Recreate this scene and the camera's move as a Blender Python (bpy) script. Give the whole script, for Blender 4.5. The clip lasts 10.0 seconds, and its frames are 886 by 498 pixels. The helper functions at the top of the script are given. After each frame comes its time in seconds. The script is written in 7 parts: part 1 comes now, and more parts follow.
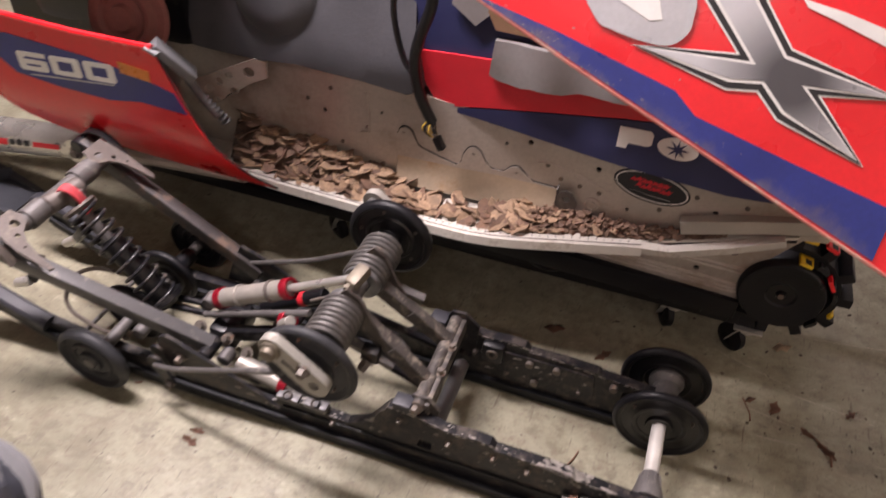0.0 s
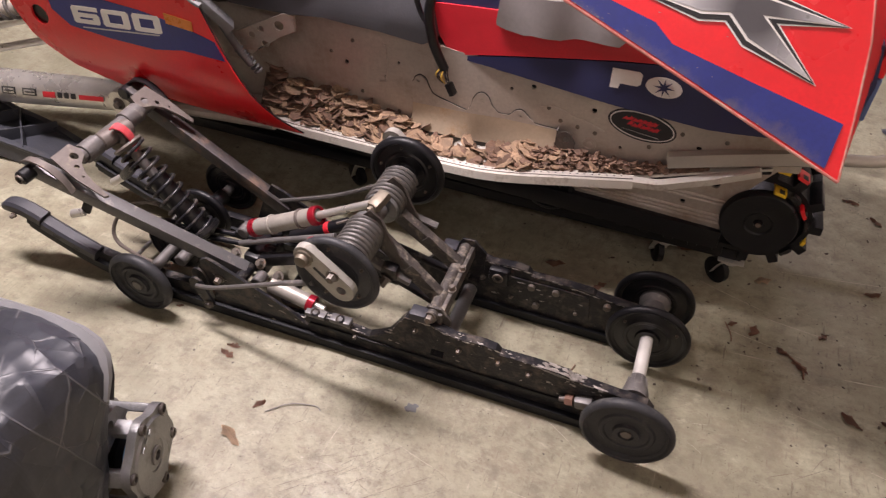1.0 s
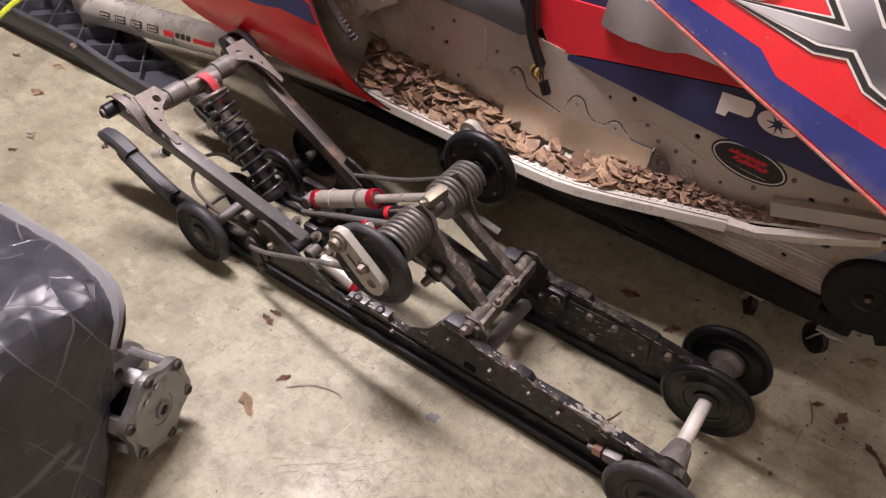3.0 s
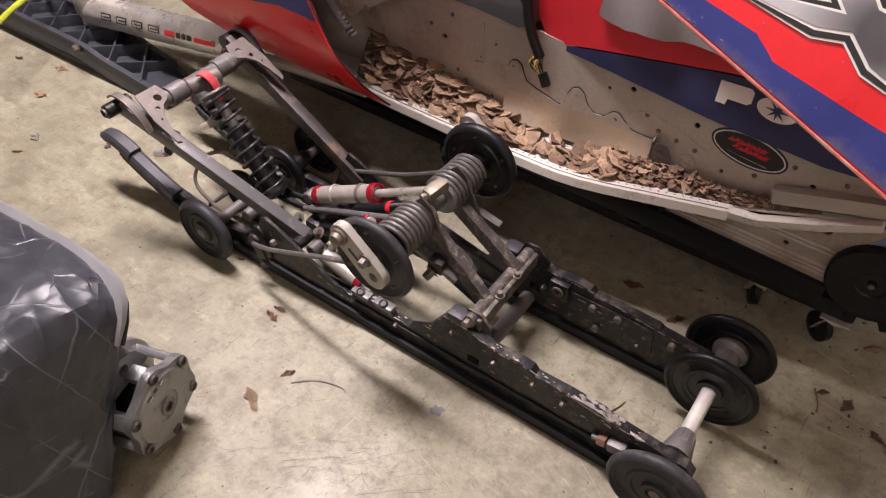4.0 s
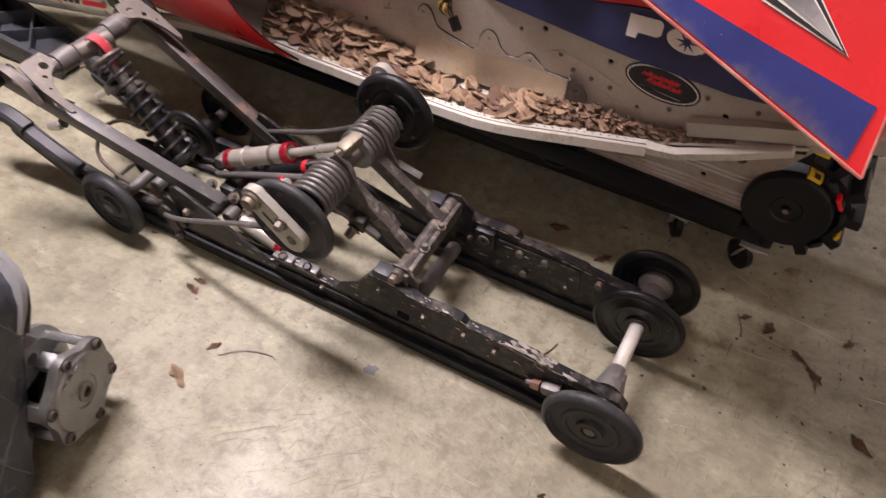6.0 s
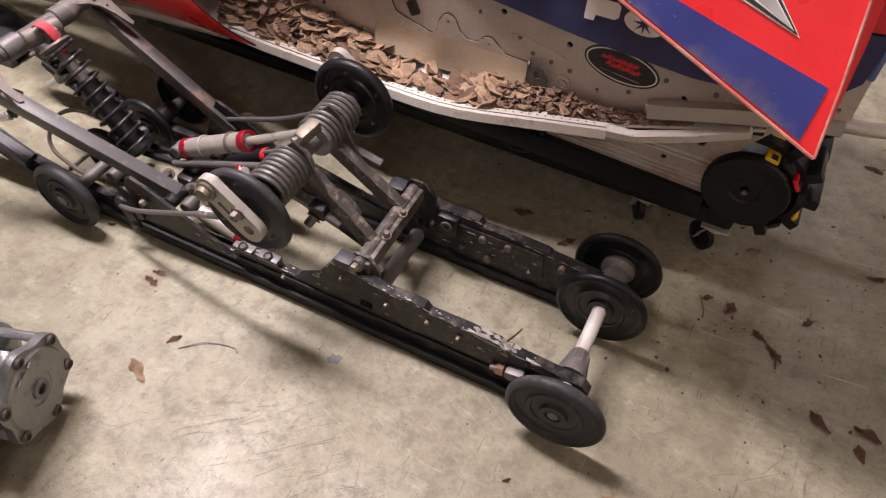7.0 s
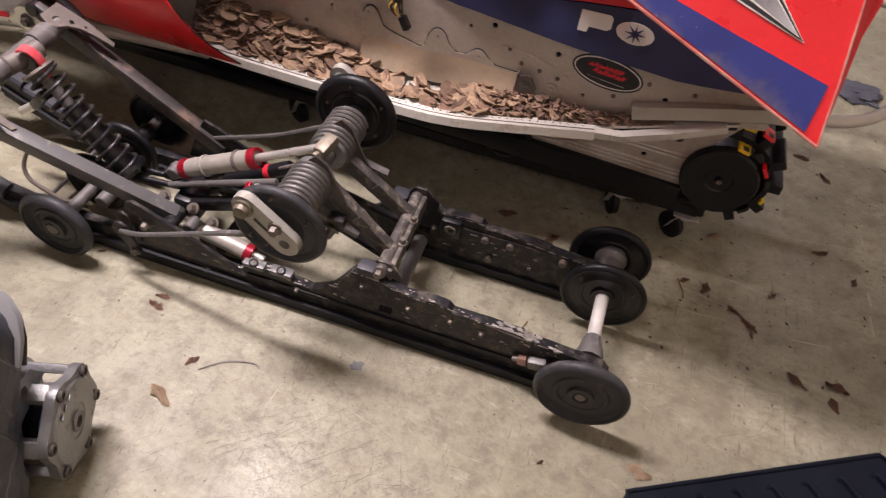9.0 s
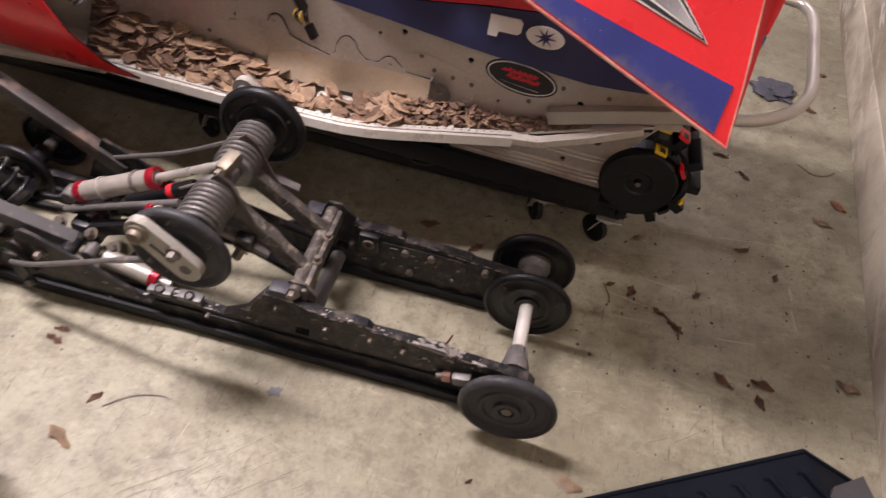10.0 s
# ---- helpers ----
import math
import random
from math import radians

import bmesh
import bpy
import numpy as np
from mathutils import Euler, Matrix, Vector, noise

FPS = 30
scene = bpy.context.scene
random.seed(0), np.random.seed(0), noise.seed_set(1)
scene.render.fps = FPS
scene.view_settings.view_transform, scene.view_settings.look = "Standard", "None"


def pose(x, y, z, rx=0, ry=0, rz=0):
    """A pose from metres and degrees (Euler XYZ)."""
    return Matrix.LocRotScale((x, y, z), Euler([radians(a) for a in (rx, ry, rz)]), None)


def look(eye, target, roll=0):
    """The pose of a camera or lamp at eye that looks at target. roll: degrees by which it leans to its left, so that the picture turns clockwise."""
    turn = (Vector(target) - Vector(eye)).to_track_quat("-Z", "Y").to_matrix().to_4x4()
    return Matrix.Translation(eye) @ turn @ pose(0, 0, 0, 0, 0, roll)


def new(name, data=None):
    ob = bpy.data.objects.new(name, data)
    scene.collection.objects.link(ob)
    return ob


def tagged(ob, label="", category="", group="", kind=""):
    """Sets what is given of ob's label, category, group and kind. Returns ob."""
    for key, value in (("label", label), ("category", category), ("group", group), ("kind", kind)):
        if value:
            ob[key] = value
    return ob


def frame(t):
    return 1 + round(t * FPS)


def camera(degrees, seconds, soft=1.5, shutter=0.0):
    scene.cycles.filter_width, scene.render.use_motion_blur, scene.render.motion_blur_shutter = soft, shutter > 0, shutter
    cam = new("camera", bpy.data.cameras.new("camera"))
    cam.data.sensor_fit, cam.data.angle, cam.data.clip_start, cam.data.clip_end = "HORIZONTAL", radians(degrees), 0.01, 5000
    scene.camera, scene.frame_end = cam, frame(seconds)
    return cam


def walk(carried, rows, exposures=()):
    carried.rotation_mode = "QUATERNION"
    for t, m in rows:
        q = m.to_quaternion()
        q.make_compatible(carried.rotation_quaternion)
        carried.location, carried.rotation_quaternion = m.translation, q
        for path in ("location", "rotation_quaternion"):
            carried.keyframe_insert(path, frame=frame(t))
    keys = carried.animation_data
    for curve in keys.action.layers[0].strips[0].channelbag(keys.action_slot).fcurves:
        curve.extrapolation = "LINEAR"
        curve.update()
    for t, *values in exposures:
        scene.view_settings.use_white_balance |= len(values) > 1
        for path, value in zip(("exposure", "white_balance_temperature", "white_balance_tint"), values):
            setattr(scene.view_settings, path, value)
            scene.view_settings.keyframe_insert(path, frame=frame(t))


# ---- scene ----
cam = camera(62.17, 10.0, soft=1.25, shutter=0.5)
PATH = [  # seconds, place, turn
    (0.0, 0.2588, -0.7190, 1.2703, 47.58, -1.64, 20.00),
    (0.5, 0.2707, -0.8623, 1.2739, 47.28, -0.91, 21.10),
    (1.0, 0.3233, -0.9183, 1.2865, 46.98, -1.35, 20.55),
    (1.5, 0.3771, -0.8824, 1.2891, 47.20, -1.34, 23.18),
    (2.0, 0.4194, -0.7814, 1.2705, 46.64, -1.02, 28.96),
    (2.5, 0.4031, -0.7550, 1.2614, 45.77, -1.41, 33.25),
    (3.0, 0.4182, -0.7459, 1.2534, 45.01, -1.80, 35.54),
    (4.5, 0.4303, -0.7445, 1.2596, 44.64, -0.10, 34.37),
    (5.0, 0.4323, -0.7333, 1.2582, 44.28, 0.22, 33.01),
    (5.5, 0.4320, -0.7274, 1.2548, 43.32, -0.05, 31.21),
    (6.0, 0.4447, -0.7149, 1.2261, 41.47, -1.30, 28.73),
    (7.5, 0.4503, -0.6975, 1.2233, 40.10, -2.74, 25.56),
    (8.0, 0.4143, -0.7159, 1.2321, 40.85, -3.28, 24.11),
    (8.5, 0.3142, -0.7771, 1.2341, 41.54, -4.98, 20.86),
    (9.0, 0.2568, -0.8397, 1.2470, 41.77, -6.07, 17.85),
    (9.5, 0.2580, -0.8490, 1.2413, 42.23, -7.07, 14.78),
    (10.0, 0.2955, -0.7810, 1.2286, 42.72, -7.57, 13.03),
]
BETWEEN = [  # seconds, eye, target, roll
    (3.2, (0.418, -0.745, 1.257), (-0.363, 0.424, -0.166), 2.7),
    (4.3, (0.434, -0.747, 1.247), (-0.364, 0.417, -0.170), 0.5),
    (6.2, (0.451, -0.705, 1.214), (-0.124, 0.471, -0.298), 2.7),
    (7.3, (0.460, -0.697, 1.223), (-0.049, 0.492, -0.302), 3.7),
]
rows = [(t, pose(x, y, z, rx, ry, rz)) for t, x, y, z, rx, ry, rz in PATH] + [(t, look(eye, target, roll)) for t, eye, target, roll in BETWEEN]
walk(cam, sorted(rows, key=lambda row: row[0]))

# ---- light ----
world = bpy.data.worlds.new("world")
scene.world = world
world.use_nodes = True
world.node_tree.nodes["Background"].inputs[0].default_value = (0.9, 0.8, 0.65, 1)
world.node_tree.nodes["Background"].inputs[1].default_value = 0.03


def ceiling_lamp_light(name, place, size_x, size_y, watts, color):
    lamp = bpy.data.lights.new(name, "AREA")
    lamp.shape, lamp.size, lamp.size_y, lamp.energy = "RECTANGLE", size_x, size_y, watts
    lamp.color = color
    ob = new(name, lamp)
    ob.matrix_world = pose(*place)
    return ob


# First strip follows the shadows; the other two are unseen fills, added to brighten.
LAMPS = (((-1.02, 0.27, 2.55), 1.22, 0.22, 106, (1.0, 0.864, 0.908)), ((0.30, 3.00, 2.55), 1.22, 0.16, 24, (0.95, 0.84, 1.0)), ((0.40, -2.10, 2.55), 1.22, 0.16, 6, (1.0, 0.84, 0.95)))
for place, long, wide, watts, tint in LAMPS:
    ceiling_lamp_light("lamp_light", place, long, wide, watts, tint)
scene.view_settings.exposure = 0.45


# ---- materials ----
def material(name, color, rough=0.5, metal=0.0, vary=0.25, scale=14.0, fine=90.0, bump=0.12, dirt=None, dirt_amount=0.35, coat=0.0,
             rough_vary=0.15, dirt_scale=5.0, bump_distance=0.002, island=0.0):
    """A surface with two scales of mottling, relief and, where given, dirt in patches."""
    m = bpy.data.materials.new(name)
    m.use_nodes = True
    nodes, links = m.node_tree.nodes, m.node_tree.links
    bsdf = nodes["Principled BSDF"]
    where = nodes.new("ShaderNodeTexCoord").outputs["Object"]

    def noise_node(size, detail, rough_=0.6):
        n = nodes.new("ShaderNodeTexNoise")
        n.inputs["Scale"].default_value, n.inputs["Detail"].default_value, n.inputs["Roughness"].default_value = size, detail, rough_
        links.new(where, n.inputs["Vector"])
        return n.outputs["Fac"]

    def mix(fac, a, b, kind="MIX"):
        x = nodes.new("ShaderNodeMix")
        x.data_type, x.blend_type = "RGBA", kind
        for socket, value in ((x.inputs[0], fac), (x.inputs[6], a), (x.inputs[7], b)):
            if isinstance(value, (int, float)):
                socket.default_value = value
            elif isinstance(value, tuple):
                socket.default_value = (*value[:3], 1)
            else:
                links.new(value, socket)
        return x.outputs[2]

    def ramp(value, lo, hi, a=0.0, b=1.0):
        r = nodes.new("ShaderNodeMapRange")
        links.new(value, r.inputs[0])
        for i, v in enumerate((lo, hi, a, b)):
            r.inputs[i + 1].default_value = v
        return r.outputs[0]

    big, small = noise_node(scale, 4), noise_node(fine, 3)
    dark = tuple(c * (1 - vary) for c in color)
    light = tuple(min(1, c * (1 + vary)) for c in color)
    col = mix(ramp(big, 0.32, 0.68), dark, light)
    col = mix(ramp(small, 0.35, 0.7, 0, 0.45), col, tuple(c * (1 - 1.4 * min(vary, 0.6)) for c in color))
    if island:
        geo = nodes.new("ShaderNodeNewGeometry")
        col = mix(ramp(geo.outputs["Random Per Island"], 0, 1, 0, island), col, tuple(c * 0.25 for c in color))
    if dirt:
        patch = ramp(noise_node(dirt_scale, 6, 0.7), 0.62 - 0.3 * dirt_amount, 0.78 - 0.2 * dirt_amount)
        col = mix(patch, col, dirt)
        links.new(ramp(patch, 0, 1, metal, metal * 0.3), bsdf.inputs["Metallic"])
        links.new(ramp(patch, 0, 1, rough, min(0.9, rough + 0.35)), bsdf.inputs["Roughness"])
    else:
        bsdf.inputs["Metallic"].default_value = metal
        links.new(ramp(big, 0.3, 0.7, max(0.04, rough - rough_vary), min(1, rough + rough_vary)), bsdf.inputs["Roughness"])
    links.new(col, bsdf.inputs["Base Color"])
    if coat:
        bsdf.inputs["Coat Weight"].default_value, bsdf.inputs["Coat Roughness"].default_value = coat, 0.12
    b = nodes.new("ShaderNodeBump")
    b.inputs["Strength"].default_value, b.inputs["Distance"].default_value = min(1, bump * 3), bump_distance
    links.new(small, b.inputs["Height"])
    links.new(b.outputs[0], bsdf.inputs["Normal"])
    return m


def concrete_material():
    m = material("concrete", (0.335, 0.320, 0.230), 0.5, 0, 0.18, 2.2, 90, 0.25, bump_distance=0.0021)
    nodes, links = m.node_tree.nodes, m.node_tree.links
    bsdf = nodes["Principled BSDF"]
    where = nodes.new("ShaderNodeTexCoord").outputs["Object"]
    col = bsdf.inputs["Base Color"].links[0].from_socket

    def layer(col, tex, lo, hi, amount, color):
        r = nodes.new("ShaderNodeMapRange")
        links.new(tex, r.inputs[0])
        for i, v in enumerate((lo, hi, 0, amount)):
            r.inputs[i + 1].default_value = v
        x = nodes.new("ShaderNodeMix")
        x.data_type = "RGBA"
        links.new(r.outputs[0], x.inputs[0])
        links.new(col, x.inputs[6])
        x.inputs[7].default_value = (*color, 1)
        return x.outputs[2], r.outputs[0]

    def noise_at(size, detail, stretch=None, rough=0.65, turn=0.0):
        n = nodes.new("ShaderNodeTexNoise")
        n.inputs["Scale"].default_value, n.inputs["Detail"].default_value, n.inputs["Roughness"].default_value = size, detail, rough
        if stretch:
            mp = nodes.new("ShaderNodeMapping")
            mp.inputs["Scale"].default_value, mp.inputs["Rotation"].default_value = stretch, (0, 0, turn)
            links.new(where, mp.inputs["Vector"])
            links.new(mp.outputs[0], n.inputs["Vector"])
        else:
            links.new(where, n.inputs["Vector"])
        return n.outputs["Fac"]

    col, stain = layer(col, noise_at(2.6, 8, rough=0.72), 0.44, 0.60, 0.85, (0.165, 0.155, 0.103))
    col, _ = layer(col, noise_at(1.3, 5), 0.48, 0.72, 0.55, (0.43, 0.400, 0.295))
    col, _ = layer(col, noise_at(7.5, 8, rough=0.8), 0.49, 0.61, 0.6, (0.195, 0.170, 0.118))
    col, _ = layer(col, noise_at(9.0, 7, rough=0.75, stretch=(1.0, 2.2, 1.0), turn=0.4), 0.58, 0.70, 0.6, (0.47, 0.445, 0.335))
    col, _ = layer(col, noise_at(21, 7, rough=0.78), 0.50, 0.64, 0.75, (0.170, 0.15, 0.11))
    col, _ = layer(col, noise_at(52, 5, rough=0.72), 0.54, 0.68, 0.6, (0.20, 0.165, 0.125))
    col, _ = layer(col, noise_at(5.5, 3, (1, 6, 1), 0.6, 0.6), 0.55, 0.75, 0.4, (0.22, 0.18, 0.13))
    col, _ = layer(col, noise_at(150, 2), 0.64, 0.75, 0.75, (0.09, 0.075, 0.06))
    col, _ = layer(col, noise_at(75, 1), 0.735, 0.78, 0.85, (0.06, 0.05, 0.045))
    for size, stretch, turn in ((5, (24, 2.2, 1), 0.5), (6, (20, 2.6, 1), 1.9)):
        col, _ = layer(col, noise_at(size, 3, stretch, 0.55, turn), 0.70, 0.78, 0.4, (0.50, 0.45, 0.36))
    for size, stretch, turn in ((4, (26, 3.0, 1), 0.1), (5, (22, 2.4, 1), 2.4), (6, (20, 3.4, 1), 1.2)):
        col, _ = layer(col, noise_at(size, 3, stretch, 0.55, turn), 0.66, 0.74, 0.6, (0.12, 0.098, 0.075))
    links.new(col, bsdf.inputs["Base Color"])
    r = nodes.new("ShaderNodeMapRange")
    links.new(noise_at(3.0, 5), r.inputs[0])
    bsdf.inputs["Specular IOR Level"].default_value = 0.38
    for i, v in enumerate((0.3, 0.7, 0.30, 0.66)):
        r.inputs[i + 1].default_value = v
    links.new(r.outputs[0], bsdf.inputs["Roughness"])
    return m


CONCRETE = concrete_material()
WALL = material("pale_wall", (0.62, 0.57, 0.48), 0.7, 0, 0.1, 3, 50, 0.2, dirt=(0.30, 0.25, 0.18), dirt_amount=0.4)
# Tones of the unseen walls, picked for how much light they bounce back.
WALL_DIM = material("dim_unseen_wall", (0.19, 0.150, 0.135), 0.8, 0, 0.2, 3, 50, 0.2)
WALL_GREY = material("greyish_unseen_wall", (0.36, 0.315, 0.30), 0.8, 0, 0.15, 3, 50, 0.2)
CEILING = material("ceiling_paint", (0.45, 0.40, 0.34), 0.8, 0, 0.08, 4, 60, 0.1)
RED = material("red_plastic", (0.80, 0.013, 0.022), 0.36, 0, 0.10, 6, 140, 0.03, coat=0.25)
RED_DULL = material("red_vinyl", (0.60, 0.020, 0.034), 0.5, 0, 0.12, 8, 220, 0.08)
BLUE = material("blue_plastic", (0.024, 0.034, 0.20), 0.42, 0, 0.15, 6, 120, 0.04, coat=0.15)
BLUE_DIRTY = material("blue_plastic_dusty", (0.024, 0.036, 0.215), 0.42, 0, 0.18, 6, 120, 0.04)
NAVY = material("navy_vinyl", (0.022, 0.026, 0.088), 0.55, 0, 0.12, 8, 220, 0.08)
CHARCOAL = material("charcoal_plastic", (0.035, 0.036, 0.045), 0.5, 0, 0.15, 9, 160, 0.1)
BLACK = material("black_plastic", (0.008, 0.008, 0.010), 0.34, 0, 0.3, 10, 150, 0.06, dirt=(0.075, 0.066, 0.055), dirt_amount=0.08, dirt_scale=14)
DUSTY = material("dusty_black_plastic", (0.038, 0.039, 0.043), 0.5, 0, 0.25, 16, 170, 0.1, dirt=(0.12, 0.115, 0.105), dirt_amount=0.2, dirt_scale=22)
RUBBER = material("black_rubber", (0.008, 0.008, 0.010), 0.42, 0, 0.25, 12, 200, 0.12)
PAINT_BLACK = material("chipped_black_paint", (0.016, 0.016, 0.019), 0.33, 0.0, 0.35, 30, 170, 0.16, dirt=(0.105, 0.088, 0.074), dirt_amount=0.42, dirt_scale=34)
SLIDE_BLACK = material("matt_black_rail", (0.010, 0.011, 0.014), 0.55, 0, 0.25, 20, 170, 0.08)
STEEL_GREY = material("dusty_grey_steel", (0.150, 0.142, 0.138), 0.46, 0.35, 0.18, 22, 190, 0.12, dirt=(0.33, 0.30, 0.265), dirt_amount=0.12, dirt_scale=42)
ARM_GREY = material("satin_grey_steel", (0.130, 0.128, 0.130), 0.42, 0.25, 0.14, 9, 170, 0.06, dirt=(0.30, 0.28, 0.25), dirt_amount=0.14, dirt_scale=34)
ARM_RUSTY = material("dark_rusty_steel", (0.050, 0.044, 0.043), 0.5, 0.2, 0.3, 14, 170, 0.12, dirt=(0.16, 0.105, 0.075), dirt_amount=0.32, dirt_scale=20)
WORN_STEEL = material("worn_painted_steel", (0.082, 0.073, 0.067), 0.48, 0.2, 0.35, 26, 190, 0.25, dirt=(0.31, 0.27, 0.215), dirt_amount=0.34, dirt_scale=44)
PLATE_BROWN = material("dark_brown_plate", (0.085, 0.072, 0.064), 0.5, 0.3, 0.25, 24, 170, 0.15, dirt=(0.2, 0.165, 0.13), dirt_amount=0.15, dirt_scale=36)
LINK_ALU = material("dull_pale_aluminium", (0.40, 0.385, 0.345), 0.5, 0.3, 0.14, 24, 170, 0.1, dirt=(0.22, 0.19, 0.15), dirt_amount=0.2, dirt_scale=36)
RUST = material("rusted_iron", (0.20, 0.105, 0.075), 0.7, 0.1, 0.3, 50, 200, 0.3)
CABLE = material("brown_grey_cable", (0.16, 0.135, 0.115), 0.5, 0.1, 0.15, 30, 200, 0.1)
CARDBOARD = material("brown_card", (0.24, 0.135, 0.075), 0.8, 0, 0.15, 12, 150, 0.15)
STEEL_BROWN = material("brown_worn_steel", (0.140, 0.120, 0.108), 0.5, 0.3, 0.16, 20, 150, 0.1, dirt=(0.28, 0.235, 0.19), dirt_amount=0.14, dirt_scale=30)
SPRING = material("spring_steel", (0.135, 0.128, 0.122), 0.5, 0.6, 0.25, 30, 200, 0.15, dirt=(0.12, 0.09, 0.06), dirt_amount=0.25, dirt_scale=40)
ALU = material("scuffed_aluminium", (0.510, 0.460, 0.405), 0.42, 0.4, 0.18, 5, 130, 0.08, dirt=(0.28, 0.205, 0.145), dirt_amount=0.42, dirt_scale=3.4)
ALU_BRIGHT = material("bright_aluminium", (0.68, 0.66, 0.62), 0.33, 0.7, 0.12, 12, 160, 0.08)
AXLE = material("pale_axle_aluminium", (0.60, 0.58, 0.54), 0.42, 0.25, 0.1, 20, 160, 0.1)
ALU_WHITE = material("white_worn_edge", (0.60, 0.575, 0.515), 0.5, 0.2, 0.1, 20, 160, 0.1, dirt=(0.33, 0.29, 0.235), dirt_amount=0.28, dirt_scale=20)
CAST = material("cast_aluminium", (0.27, 0.272, 0.275), 0.40, 0.7, 0.13, 16, 220, 0.15, dirt=(0.13, 0.125, 0.12), dirt_amount=0.22, dirt_scale=18)
SILVER_BODY = material("silver_shock_body", (0.40, 0.375, 0.335), 0.46, 0.4, 0.14, 18, 140, 0.08, dirt=(0.24, 0.20, 0.16), dirt_amount=0.12, dirt_scale=30)
RED_ANO = material("red_anodised", (0.33, 0.010, 0.026), 0.32, 0.45, 0.15, 20, 140, 0.05)
GOLD = material("brass_zinc", (0.185, 0.16, 0.122), 0.48, 0.5, 0.2, 40, 160, 0.1)
BOLT = material("zinc_bolt", (0.17, 0.15, 0.13), 0.52, 0.5, 0.25, 60, 200, 0.1, dirt=(0.22, 0.13, 0.08), dirt_amount=0.35, dirt_scale=60)
WHITE = material("white_print", (0.78, 0.77, 0.74), 0.5, 0, 0.05, 20, 120, 0.03)
SILVER_PRINT = material("silver_print", (0.50, 0.50, 0.52), 0.4, 0.2, 0.16, 7, 160, 0.03)


def chrome_print():
    """A printed chrome effect: dark in the middle of the graphic, pale towards its tips."""
    m = material("chrome_print", (0.55, 0.55, 0.57), 0.4, 0.2, 0.06, 7, 160, 0.03)
    nodes, links = m.node_tree.nodes, m.node_tree.links
    bsdf = nodes["Principled BSDF"]
    d = nodes.new("ShaderNodeVectorMath")
    d.operation, d.inputs[1].default_value = "DISTANCE", (0.105, 0.092, 0.158)
    links.new(nodes.new("ShaderNodeTexCoord").outputs["Object"], d.inputs[0])
    r = nodes.new("ShaderNodeMapRange")
    links.new(d.outputs["Value"], r.inputs[0])
    for i, v in enumerate((0.030, 0.115, 0.92, 0.0)):
        r.inputs[i + 1].default_value = v
    x = nodes.new("ShaderNodeMix")
    x.data_type = "RGBA"
    links.new(r.outputs[0], x.inputs[0])
    links.new(bsdf.inputs["Base Color"].links[0].from_socket, x.inputs[6])
    x.inputs[7].default_value = (0.045, 0.042, 0.048, 1)
    links.new(x.outputs[2], bsdf.inputs["Base Color"])
    return m


CHROME_PRINT = chrome_print()
BLACK_PRINT = material("black_print", (0.02, 0.02, 0.022), 0.5, 0, 0.15, 20, 120, 0.03)
BUMPER = material("brushed_aluminium_tube", (0.50, 0.47, 0.42), 0.42, 0.6, 0.08, 8, 200, 0.04)
EDGE_SHADE = material("edge_shade", (0.02, 0.018, 0.016), 0.95, 0, 0.1, 20, 120, 0.0)
SEAT_BLUE_LIT = material("lightened_blue_vinyl", (0.085, 0.135, 0.29), 0.5, 0, 0.12, 8, 200, 0.06)
ORANGE = material("amber_reflector", (0.62, 0.20, 0.03), 0.3, 0, 0.15, 40, 200, 0.2)
YELLOW = material("yellow_clip", (0.75, 0.50, 0.02), 0.45, 0, 0.15, 40, 160, 0.1)
YELLOW_CORD = material("yellow_strap", (0.40, 0.45, 0.03), 0.5, 0, 0.12, 40, 200, 0.2)
FLAKE = material("dry_brown_flake", (0.375, 0.252, 0.158), 0.8, 0, 0.36, 60, 190, 0.6, island=0.5)
FLAKE_DARK = material("dark_brown_flake", (0.205, 0.124, 0.083), 0.8, 0, 0.36, 60, 190, 0.6, island=0.6)
WALL_BOARD = material("scraped_white_paint", (0.60, 0.55, 0.45), 0.6, 0, 0.14, 4, 60, 0.2, dirt=(0.30, 0.25, 0.18), dirt_amount=0.25, dirt_scale=6)


